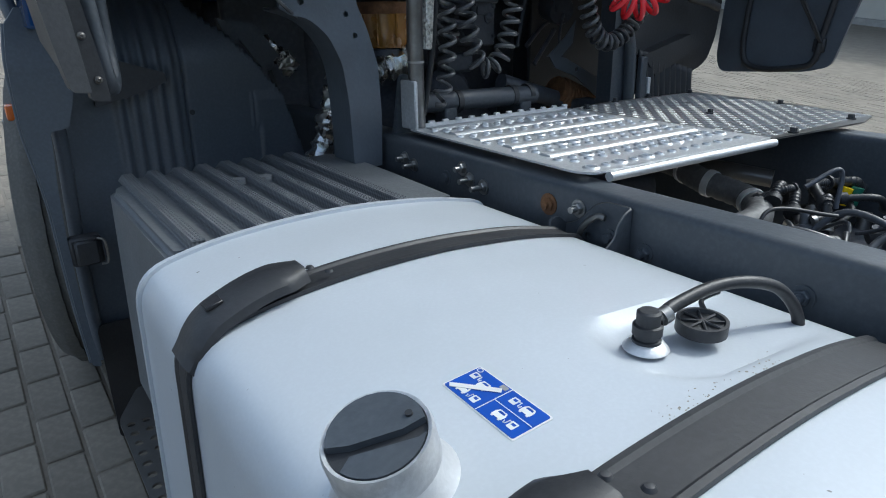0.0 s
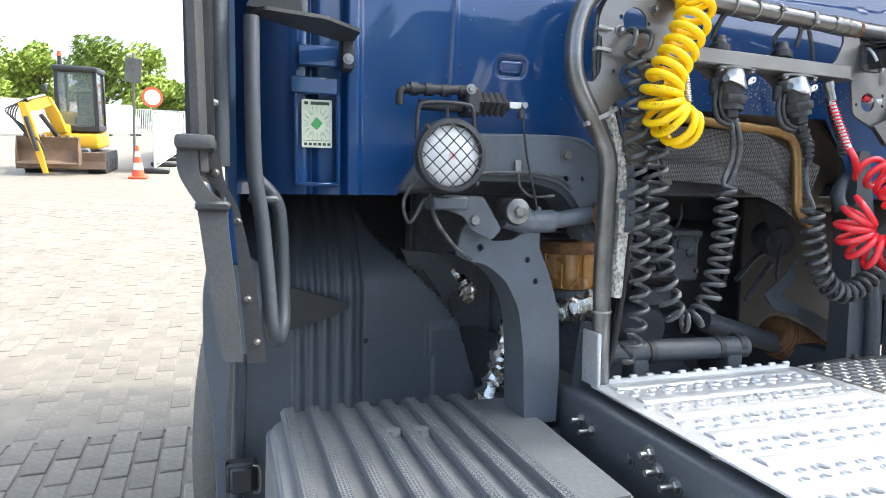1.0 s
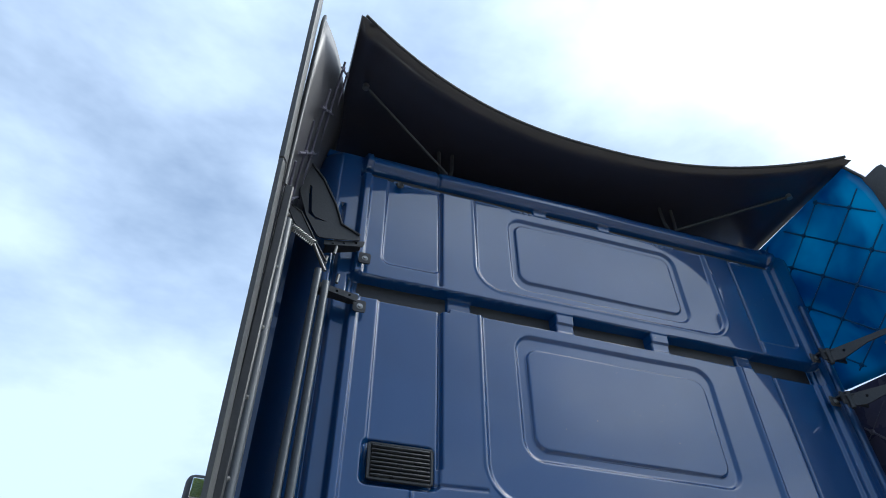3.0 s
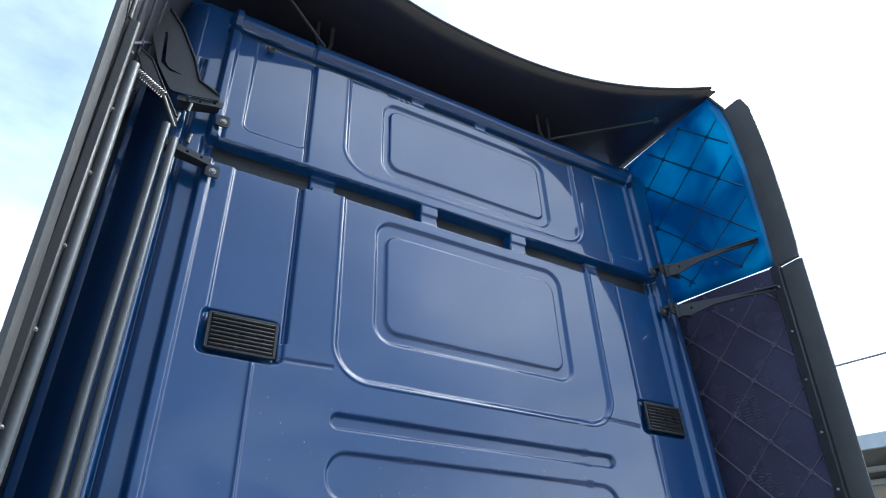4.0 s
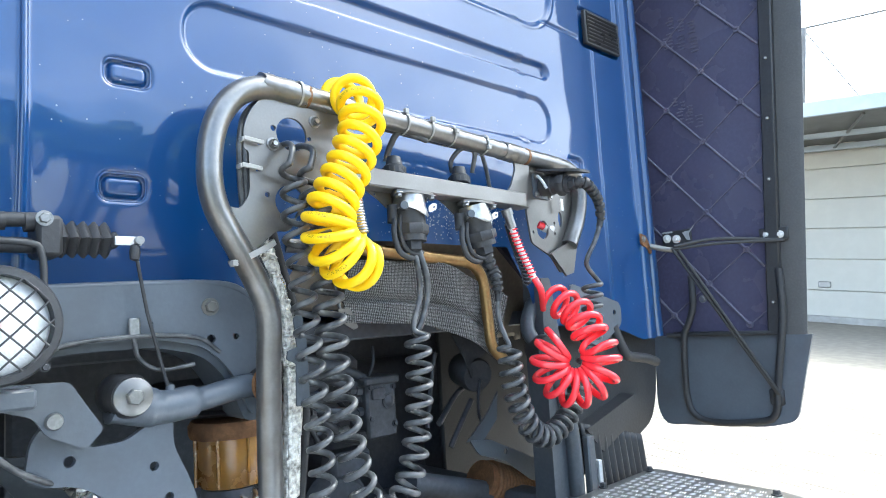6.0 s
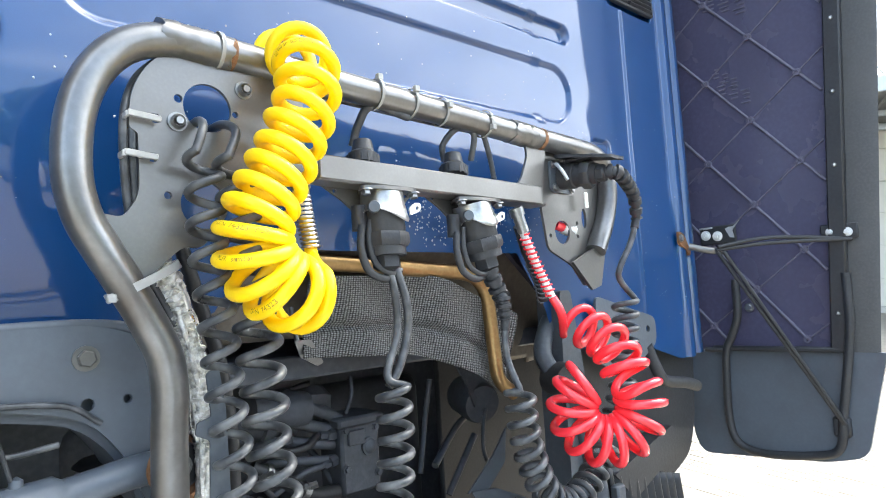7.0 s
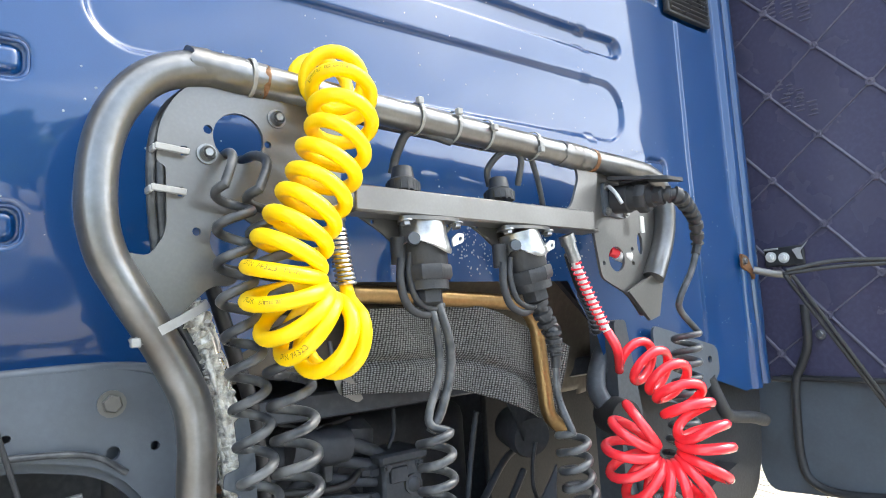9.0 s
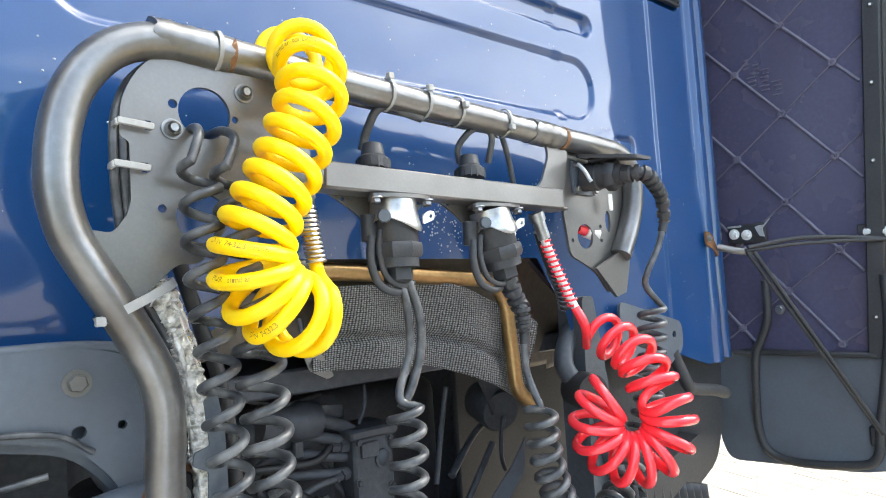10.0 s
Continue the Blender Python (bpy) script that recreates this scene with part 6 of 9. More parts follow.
def tunnel_place(u, v):
    x = -0.36 + 0.90 * u
    z = 1.64 + 0.29 * v
    y = 0.06 + 0.13 * (1 - v) ** 0.7 + 0.02 * np.sin(6 * u) + 0.05 * np.maximum(0, u - 0.7) + 0.008 * np.sin(25 * u + 8 * v)
    return x, y, z


sheet("shield_panel", 60, 24, tunnel_place, SHIELD, tunnel, thick=0.004, keep=lambda x, y, z: z > np.where(x < 0.18, 1.75, 1.665 + 0.02 * np.sin(9 * x)))
part("tunnel_arch", outline_plate([(-0.36, 1.72), (-0.30, 1.80), (-0.24, 1.892), (0.30, 1.888), (0.40, 1.80), (0.44, 1.66), (0.47, 1.66), (0.45, 1.82), (0.33, 1.93), (-0.27, 1.93), (-0.40, 1.72)], [], 0.012, lambda a, b, c: Vector((a, 0.046 + c, b))), PAINT_DARK, tunnel)
CLOTH = material("woven_heat_cloth", (0.11, 0.11, 0.105), 0.55, 0.2, grain=0.6, scale=420, stain=0.4, stain_scale=12, bump=0.9)
_n, _l = CLOTH.node_tree.nodes, CLOTH.node_tree.links
_v, _c, _r, _x, _k = _n.new("ShaderNodeTexVoronoi"), _n.new("ShaderNodeTexCoord"), _n.new("ShaderNodeMapping"), _n.new("ShaderNodeValToRGB"), _n.new("ShaderNodeBump")
_r.inputs["Scale"].default_value = (1.0, 0.0, 1.5)
_v.inputs["Scale"].default_value, _v.inputs["Randomness"].default_value = 210, 0.2
_x.color_ramp.elements[0].color, _x.color_ramp.elements[1].color = (0.34, 0.34, 0.33, 1), (0.020, 0.020, 0.020, 1)
_x.color_ramp.elements[0].position, _x.color_ramp.elements[1].position = 0.12, 0.55
_k.inputs["Strength"].default_value, _k.inputs["Distance"].default_value, _k.invert = 0.8, 0.003, True
_l.new(_c.outputs["Object"], _r.inputs["Vector"])
_l.new(_r.outputs["Vector"], _v.inputs["Vector"])
_l.new(_v.outputs["Distance"], _x.inputs["Fac"])
_l.new(_v.outputs["Distance"], _k.inputs["Height"])
_l.new(_x.outputs["Color"], _n["Principled BSDF"].inputs["Base Color"])
_l.new(_k.outputs["Normal"], _n["Principled BSDF"].inputs["Normal"])
cloth = thing("heat_cloth", "grey woven heat blanket hanging under the cab", "heat blanket", (0.1, 0.08, 1.70))


def cloth_place(u, v):
    x = -0.14 + 0.44 * u
    top = 1.845 - 0.035 * np.maximum(0, u - 0.45) ** 1.5 * 6
    z = top - (0.125 + 0.03 * u) * (1 - v)
    y = 0.055 + 0.03 * (1 - v) + 0.010 * np.sin(14 * u + 3 * v) + 0.012 * np.exp(-((v - 0.38) / 0.05) ** 2) - 0.02 * u
    return x, y, z


sheet("blanket", 90, 40, cloth_place, CLOTH, cloth, thick=0.002)
pipe = thing("bronze_pipe", "bronze coloured metal pipe bent down behind the sockets", "pipe", (0.2, 0.05, 1.6))
part("pipe", tube(smooth_path([(-0.20, 0.045, 1.872), (-0.05, 0.045, 1.862), (0.10, 0.045, 1.850), (0.185, 0.045, 1.842), (0.222, 0.045, 1.822), (0.238, 0.045, 1.785), (0.246, 0.045, 1.70), (0.255, 0.045, 1.64), (0.30, 0.05, 1.605)], 8), 0.0135, 14), BRASS, pipe)
part("cross_tube", tube([(-0.30, 0.04, 1.868), (-0.16, 0.04, 1.872)], 0.016, 12), RUBBER, pipe, "dark rubber sleeve")

engine = thing("engine_and_gearbox", "sooty black engine and gearbox under the cab", "engine", (0, 0.8, 0.6))
part("block", box((-0.36, 0.62, 0.62), (0.55, 1.9, 1.60), 0.05, segments=3), ENGINE, engine)
part("bulkhead", box((-0.62, 0.66, 0.70), (1.12, 0.70, 1.70), 0.01), ENGINE, engine)
part("bulkhead", box((-1.12, 1.60, 0.70), (-0.40, 1.64, 1.70), 0.01), ENGINE, engine)
part("bell_housing", rev([(0, -0.22), (0.20, -0.22), (0.30, -0.10), (0.36, 0.05), (0.36, 0.2), (0, 0.2)], (0.02, 0.55, 1.02), (0, 1, 0), 36), ENGINE, engine)
part("gearbox", box((-0.20, -0.35, 0.78), (0.24, 0.40, 1.13), 0.05, segments=3), ENGINE, engine)
part("cover", rev([(0, -0.02), (0.062, -0.02), (0.075, -0.006), (0.078, 0.03), (0, 0.03)], (-0.03, 0.30, 1.295), (0, 1, 0.1), 30), ENGINE, engine, "round sooty cover")
part("cover_lug", box((-0.06, 0.27, 1.36), (0.05, 0.33, 1.42), 0.01), ENGINE, engine)
part("actuator", box((0.021, 0.24, 1.44), (0.110, 0.32, 1.575), 0.006), CAST, engine, "square valve block")
part("actuator_cap", box((0.012, 0.232, 1.566), (0.118, 0.33, 1.586), 0.005), CAST, engine)
part("actuator_boss", rev([(0, 0), (0.012, 0), (0.014, -0.006), (0.006, -0.012), (0, -0.012)], (0.083, 0.24, 1.524), (0, 1, 0), 16), CAST, engine)
part("actuator_ring", rev([(0.012, 0), (0.018, 0), (0.018, -0.005), (0.012, -0.005)], (0.083, 0.24, 1.524), (0, 1, 0), 20), CAST, engine)
for k in range(4):
    part("manifold", tube(smooth_path([(-0.20 + 0.03 * k, 0.30, 1.60 - 0.03 * k), (-0.10, 0.28, 1.63 - 0.035 * k), (0.0, 0.27, 1.60 - 0.03 * k), (0.05, 0.27, 1.57 - 0.02 * k)], 8), 0.012 - 0.001 * k, 8), ENGINE, engine)
part("pump", rev([(0, -0.05), (0.03, -0.05), (0.034, -0.02), (0.028, 0.0), (0.036, 0.02), (0.03, 0.06), (0, 0.06)], (-0.10, 0.26, 1.62), (1, 0, -0.1), 16), ENGINE, engine)
part("hose", tube(smooth_path([(-0.15, 0.26, 1.53), (-0.10, 0.25, 1.50), (-0.04, 0.25, 1.46), (0.02, 0.26, 1.45)], 8), 0.014, 10), RUBBER, engine)
part("hose_clip", rev([(0.014, -0.006), (0.0165, -0.006), (0.0165, 0.006), (0.014, 0.006)], (-0.055, 0.25, 1.47), (1, 0, -0.6), 14), ZINC, engine)
part("hose_clip", rev([(0.014, -0.006), (0.0165, -0.006), (0.0165, 0.006), (0.014, 0.006)], (-0.125, 0.255, 1.517), (1, 0, -0.6), 14), ZINC, engine)
for a, b, r in (((-0.10, 0.3, 1.58), (0.03, 0.28, 1.45), 0.006), ((-0.18, 0.32, 1.66), (0.02, 0.3, 1.68), 0.007), ((0.02, 0.35, 1.75), (-0.04, 0.35, 1.66), 0.006), ((0.30, 0.30, 1.62), (0.24, 0.28, 1.43), 0.006), ((0.3, 0.30, 1.43), (0.5, 0.35, 1.52), 0.008)):
    part("line", tube(smooth_path([a, [(p + q) / 2 + 0.02 for p, q in zip(a, b)], b], 8), r, 8), ENGINE, engine)
# castings, fittings and lines round the valve block
for x, z in ((0.030, 1.562), (0.100, 1.558), (0.030, 1.49), (0.101, 1.47)):
    part("block_screw", bolt((x, 0.239, z), (0, -1, 0), 0.006, 0.006), CAST, engine)
part("block_plate", box((0.034, 0.234, 1.532), (0.072, 0.242, 1.560), 0.002), CAST, engine)
part("side_fitting", rev([(0, 0), (0.013, 0), (0.013, 0.016), (0.010, 0.018), (0.010, 0.034), (0.006, 0.036), (0, 0.036)], (0.022, 0.265, 1.556), (-1, 0, 0.1), 6), CAST, engine)
part("side_fitting", rev([(0, 0), (0.011, 0), (0.011, 0.014), (0.008, 0.016), (0.008, 0.03), (0, 0.03)], (0.022, 0.262, 1.508), (-1, 0, -0.2), 6), CAST, engine)
part("starter_body", rev([(0, -0.10), (0.034, -0.10), (0.040, -0.092), (0.040, -0.02), (0.047, -0.018), (0.047, 0.0), (0.040, 0.002), (0.040, 0.05), (0.030, 0.058), (0, 0.058)], (-0.095, 0.31, 1.598), (1, 0, -0.12), 26), CAST, engine, "grey cylinder with a flange")
part("starter_band", box((-0.085, 0.262, 1.552), (-0.066, 0.282, 1.642), 0.003), CAST, engine)
part("starter_bolt", bolt((-0.075, 0.262, 1.630), (0, -1, 0), 0.006, 0.006), ZINC, engine)
part("housing_top", rev([(0, -0.03), (0.05, -0.03), (0.062, -0.015), (0.066, 0.02), (0.05, 0.04), (0, 0.045)], (-0.01, 0.34, 1.600), (0.1, 0.2, 1), 26), CAST, engine)
for k, (a, b, c) in enumerate((((-0.013, 0.265, 1.560), (-0.06, 0.25, 1.545), (-0.17, 0.26, 1.553)), ((-0.006, 0.262, 1.503), (-0.06, 0.25, 1.50), (-0.12, 0.25, 1.475)), ((-0.16, 0.27, 1.665), (-0.10, 0.26, 1.650), (-0.02, 0.28, 1.655)),
                               ((0.06, 0.28, 1.586), (0.075, 0.28, 1.62), (0.082, 0.29, 1.655)), ((-0.16, 0.25, 1.52), (-0.13, 0.245, 1.49), (-0.11, 0.24, 1.45)))):
    part("small_line", tube(smooth_path([a, b, c], 8), (0.007, 0.006, 0.005, 0.004, 0.006)[k], 10), CAST if k % 2 else RUBBER, engine)
for p, q in (((-0.135, 0.235, 1.515), (1, -0.4, 0.4)), ((-0.05, 0.24, 1.478), (1, -0.3, 0.2)), ((-0.15, 0.24, 1.47), (0.3, -0.3, 1))):
    part("elbow_fitting", rev([(0, -0.012), (0.009, -0.012), (0.009, -0.002), (0.007, 0), (0.007, 0.014), (0, 0.014)], p, q, 6), ZINC, engine)
part("cross_brace", outline_plate([(0.365, 1.664), (0.44, 1.65), (0.508, 1.635), (0.49, 1.60), (0.45, 1.585), (0.432, 1.537), (0.405, 1.60)], [], 0.006, flat(0.30)), CAST, engine, "bent grey metal bracket")
part("rear_drum", rev([(0, -0.05), (0.045, -0.05), (0.05, -0.04), (0.05, 0.04), (0.045, 0.05), (0, 0.05)], (0.47, 0.34, 1.55), (0.3, 1, 0.2), 24), ENGINE, engine)
part("brace_rod", tube(smooth_path([(0.462, 0.29, 1.530), (0.450, 0.29, 1.49), (0.446, 0.29, 1.44), (0.455, 0.29, 1.41)], 8), 0.005, 10), CAST, engine)
part("long_lever", tube([(0.41, 0.28, 1.48), (0.35, 0.27, 1.42), (0.31, 0.27, 1.37)], 0.008, 10), CAST, engine)
part("diagonal_beam", tube([(0.12, 0.22, 1.325), (0.40, 0.20, 1.24), (0.66, 0.2, 1.15)], 0.03, 12), ENGINE, engine)
bm = coil_path([Vector((0.38, 0.22, 1.27)), Vector((0.56, 0.20, 1.19))], 0.055, 16, 16)
part("exhaust_bellows", tube(bm, 0.008, 6), RUST, engine, "rusty brown exhaust bellows")
part("exhaust_core", tube([(0.36, 0.22, 1.28), (0.58, 0.20, 1.18)], 0.054, 20), RUST, engine)
sheet_metal = thing("bent_shield_plate", "bent grey sheet metal plate over the exhaust", "shield plate", (0.4, 0.2, 1.3))
part("plate", outline_plate(rounded([(0.27, 1.405), (0.345, 1.395), (0.585, 1.285), (0.60, 1.23), (0.50, 1.26), (0.40, 1.33), (0.30, 1.365)], 0.01), [ring2(0.40, 1.355, 0.008, 10)], 0.004, flat(0.16)), BRACKET, sheet_metal)
part("tab", outline_plate([(0.27, 1.40), (0.35, 1.46), (0.395, 1.51), (0.385, 1.44), (0.33, 1.395)], [], 0.004, flat(0.17)), BRACKET, sheet_metal)
tongue = thing("shield_tongue", "pale torn corner of sheet metal hanging under the heat shield", "metal sheet", (-0.13, 0.1, 1.71))
part("leaf", outline_plate(rounded([(-0.157, 1.749), (-0.128, 1.749), (-0.095, 1.709), (-0.104, 1.704), (-0.140, 1.722)], 0.003), [], 0.003, lambda a, b, c: Vector((a, 0.10 + c - 0.5 * (b - 1.71), b))), PLATE, tongue)
part("strap", tube([(-0.15, 0.085, 1.748), (-0.15, 0.10, 1.80)], 0.004, 8), PLATE, tongue)
ram = thing("cab_tilt_ram", "dark grey tilt cylinder lying across the frame", "hydraulic ram", (-0.2, -0.04, 1.27))
part("cylinder", tube([(-0.36, -0.035, 1.325), (0.02, -0.04, 1.318)], 0.026, 18), CHASSIS, ram)
for x in (-0.25, -0.06, 0.0):
    part("band", tube([(x - 0.008, -0.037, 1.321), (x + 0.008, -0.037, 1.321)], 0.029, 18), BLACK, ram)
part("mount", box((-0.30, -0.06, 1.25), (-0.26, -0.01, 1.31), 0.004), CHASSIS, ram)
part("mount", box((-0.04, -0.06, 1.25), (0.0, -0.01, 1.31), 0.004), CHASSIS, ram)

# right-hand cab support
post = thing("cab_support_post", "dark steel support post with bolted strap", "support", (0.43, 0.0, 1.26))
part("post", outline_plate(rounded([(0.385, 1.22), (0.46, 1.22), (0.455, 1.62), (0.425, 1.80), (0.39, 1.80), (0.385, 1.62)], 0.01), [], 0.06, flat(0.05)), CHASSIS, post)
part("strap_plate", box((0.480, -0.05, 1.20), (0.51, -0.03, 1.40), 0.004), CHASSIS, post)
part("pale_strip", box((0.512, -0.056, 1.21), (0.526, -0.04, 1.335), 0.002), ALU_WORN, post)
for z in (1.245, 1.285, 1.33):
    part("bolt", bolt((0.468, -0.02, z), (0, -1, 0), 0.009, 0.010), ZINC, post)
part("leg", tube(smooth_path([(0.46, -0.02, 1.22), (0.455, -0.02, 1.40), (0.43, -0.01, 1.52), (0.40, 0.0, 1.62)], 8), 0.020, 12), CHASSIS, post)
part("link_bush", rev([(0, -0.03), (0.032, -0.03), (0.036, 0), (0.032, 0.03), (0, 0.03)], (0.375, -0.01, 1.625), (0.3, 1, 0), 24), RUBBER, post)
part("link_arm", tube(smooth_path([(0.375, 0.0, 1.625), (0.36, 0.02, 1.68), (0.41, 0.03, 1.75), (0.47, 0.03, 1.79)], 8), 0.018, 12), CHASSIS, post)
part("rear_bracket", outline_plate(rounded([(0.50, 1.785), (0.735, 1.725), (0.735, 1.665), (0.62, 1.61), (0.50, 1.64)], 0.02), [ring2(0.70, 1.70, 0.008, 10)], 0.006, flat(-0.012)), BRACKET, post)
part("handle_bar", tube(smooth_path([(0.70, -0.01, 1.66), (0.73, -0.02, 1.59), (0.76, -0.02, 1.572), (0.83, -0.03, 1.56), (0.885, -0.03, 1.545)], 8), 0.014, 10), BLACK, post)
guard_r = thing("rear_side_mudguard", "black plastic mudguard panel on the passenger side", "mudguard", (0.8, 0.1, 1.2))
part("panel", outline_plate(rounded([(0.50, 1.74), (0.86, 1.70), (1.035, 1.64), (1.030, 1.58), (1.012, 1.44), (0.972, 1.355), (0.82, 1.30), (0.45, 1.25), (0.45, 1.5)], [0.02, 0.01, 0.01, 0.03, 0.03, 0.04, 0.02, 0.02, 0.02]), [], 0.012, flat(0.06)), BLACK, guard_r)
part("shelf", outline_plate([(0.55, 1.40), (0.80, 1.46), (0.90, 1.43), (0.62, 1.33)], [], 0.05, flat(0.05)), BLACK, guard_r)


def fold_place(u, v):
    x = 0.53 + 0.30 * u
    z = 1.22 + 0.20 * v - 0.08 * u
    y = 0.01 - 0.02 * (1 - v) - 0.007 * np.sin(u * 60)
    return x, y, z


sheet("ribbed_flap", 80, 10, fold_place, RUBBER, guard_r, thick=0.004)
part("rear_wall_close", box((0.5, 0.5, 0.8), (1.12, 0.52, 1.68), 0.005), BLACK, guard_r)

# ---- rail fasteners ----
for y, z, st, mt in ((-0.359, 1.231, 0.012, ZINC), (-0.385, 1.211, 0.020, ZINC), (-0.43, 1.205, 0.024, ZINC), (-0.300, 1.20, 0.0, CHASSIS), (-0.692, 1.221, 0.012, ZINC), (-0.835, 1.181, 0.008, CHASSIS), (-1.08, 1.195, 0.010, CHASSIS), (-0.13, 1.215, 0.016, ZINC), (-0.17, 1.205, 0.022, ZINC), (-0.02, 1.15, 0.01, CHASSIS)):
    solid("frame_bolt", bolt((-0.470, y, z), (-1, 0, 0), 0.011, 0.010, stud=st), mt, "hexagon bolt through the dark chassis rail", "bolt", (-0.47, y, z), group="frame bolts")
solid("frame_bolt", bolt((-0.470, -0.619, 1.212), (-1, 0, 0), 0.014, 0.008, stud=0.006), RUST, "rusty orange bolt through the dark chassis rail", "bolt", (-0.47, -0.619, 1.212), group="frame bolts")
bracket = thing("tank_bracket", "black folded steel bracket bolted to the chassis rail", "bracket", (-0.49, -0.76, 1.15))
back_edge = rounded([(-0.662, 1.12), (-0.668, 1.188), (-0.695, 1.200), (-0.735, 1.238), (-0.757, 1.247), (-0.803, 1.247), (-0.806, 1.12)], [0, 0.004, 0.02, 0.02, 0.02, 0.006, 0])
part("back_plate", outline_plate(back_edge, [ring2(-0.72, 1.18, 0.006, 8)], 0.005, lambda a, b, c: Vector((-0.470 - c, a, b))), CHASSIS, bracket)
wing_edge = rounded([(-0.473, 1.12), (-0.473, 1.246), (-0.488, 1.240), (-0.503, 1.224), (-0.508, 1.203), (-0.533, 1.186), (-0.536, 1.12)], [0, 0.003, 0.012, 0.015, 0.015, 0.010, 0])
part("wing", outline_plate(wing_edge, [], 0.005, lambda a, b, c: Vector((a, -0.806 + c, b))), CHASSIS, bracket)
part("wing", outline_plate(rounded([(-0.473, 1.12), (-0.473, 1.190), (-0.495, 1.206), (-0.512, 1.203), (-0.522, 1.12)], 0.006), [], 0.005, lambda a, b, c: Vector((a, -0.668 + c, b))), CHASSIS, bracket)
part("worn_edge", tube([Vector((-0.4735, a, b + 0.0005)) for a, b in back_edge[1:-1]], 0.0016, 6), PLATE, bracket, "bare worn edge")
part("worn_edge", tube([Vector((a, -0.8035, b + 0.0005)) for a, b in wing_edge[2:-1]], 0.0016, 6), PLATE, bracket, "bare worn edge")
part("clip", tube(smooth_path([(-0.485, -0.705, 1.168), (-0.490, -0.722, 1.200), (-0.486, -0.745, 1.222), (-0.482, -0.760, 1.222)], 6), 0.0055, 10), PLATE, bracket)
part("inner_bolt", bolt((-0.476, -0.770, 1.190), (-1, 0, 0), 0.010, 0.014), CHASSIS, bracket)

# ---- catwalk plates ----
rnd = random.Random(7)
deck_at = Vector((-0.17, -0.4, 1.262))
deck = thing("catwalk", "punched aluminium catwalk with bright worn ridges", "catwalk", (-0.17, -0.4, 1.262))
ridges = [-0.135, -0.225, -0.315, -0.42, -0.53, -0.63]
holes, lips = [], []
for k, y in enumerate([-0.162, -0.188, -0.262, -0.287, -0.357, -0.385, -0.462, -0.492, -0.572, -0.598, -0.655]):
    for j in range(13):
        x = -0.405 + j * 0.0385 + (k % 2) * 0.017
        if x < 0.09:
            lips.append((x, y, 0.0075 if rnd.random() > 0.12 else 0.013))
            holes.append(ring2(x, y, lips[-1][2] * 0.8, 8))
pts = rounded([(-0.447, -0.655), (-0.43, -0.685), (0.115, -0.700), (0.115, -0.095), (-0.435, -0.095)], 0.012)
part("plate", outline_plate(pts, holes, 0.004, lambda a, b, c: Vector((a, b, 1.272 + c))), ALU_WORN, deck)
lip_mesh = {}
for x, y, r in lips:
    if r not in lip_mesh:
        lip_mesh[r] = part("punched_lip", rev([(r * 0.8, 0), (r * 0.85, 0.0035), (r * 1.05, 0.0035), (r * 1.3, 0)], deck_at, (0, 0, 1), 10), ALU, deck)
        lip_mesh[r].location = Vector((x, y, 1.2760)) - deck_at
        continue
    lip = new("punched_lip", lip_mesh[r].data)
    lip.parent, lip.location = deck, Vector((x, y, 1.2760)) - deck_at
    tagged(lip)
for y in ridges[:5]:
    bm = outline_plate([(y - 0.017, 1.2762), (y + 0.017, 1.2762), (y + 0.013, 1.2795), (y + 0.006, 1.2808), (y - 0.006, 1.2808), (y - 0.013, 1.2795)], [], 0.47, lambda a, b, c: Vector((-0.40 + c, a, b)))
    part("ridge", bm, ALU, deck, "bright worn ridge")
part("rear_roll", tube([(-0.40, -0.693, 1.266), (0.115, -0.706, 1.266)], 0.009, 10), ALU, deck)
part("front_tab", outline_plate([(-0.43, -0.100), (0.10, -0.100), (0.10, -0.092), (-0.43, -0.092)], [], 0.010, lambda a, b, c: Vector((a, b, 1.274 + c))), ALU, deck)
for k in range(13):
    part("tooth", box((-0.42 + k * 0.042, -0.101, 1.282), (-0.402 + k * 0.042, -0.091, 1.290), 0.002), ALU, deck)
mesh_deck = thing("mesh_catwalk", "pale aluminium mesh catwalk, its shaded gaps a dark solid sheet, with black bolts", "catwalk", (0.4, -0.4, 1.262))
pts = rounded([(0.12, -0.095), (0.30, -0.06), (0.735, -0.075), (0.70, -0.40), (0.62, -0.69), (0.50, -0.72), (0.12, -0.70)], 0.02)
# dull solid sheet in place of the mesh's dark, shaded gaps
part("panel", outline_plate(pts, [], 0.004, lambda a, b, c: Vector((a, b, 1.270 + c))), PLATE, mesh_deck)
bm = bmesh.new()
k = 0
for i in range(24):
    for j in range(26):
        x, y = 0.14 + i * 0.025, -0.10 - j * 0.024
        if x < 0.715 - 0.16 * max(0, -y - 0.08) and y > -0.70:
            turn = Matrix.Rotation(radians(12 if (i + j) % 2 else 100), 4, "Z")
            for o in (-0.0055, 0, 0.0055):
                c = Vector((x, y, 1.2745)) + turn @ Vector((0, o, 0))
                h = turn @ Vector((0.0095, 0, 0))
                w = turn @ Vector((0, 0.0016, 0))
                vs = [bm.verts.new(c + q) for q in (-h, w * 1.0, h, -w * 1.0)]
                tv = bm.verts.new(c + Vector((0, 0, 0.0016)))
                for a, b in zip(vs, vs[1:] + vs[:1]):
                    bm.faces.new((a, b, tv))
tread = tagged(part("tread_pattern", bm, ALU, mesh_deck), kind="stuff")
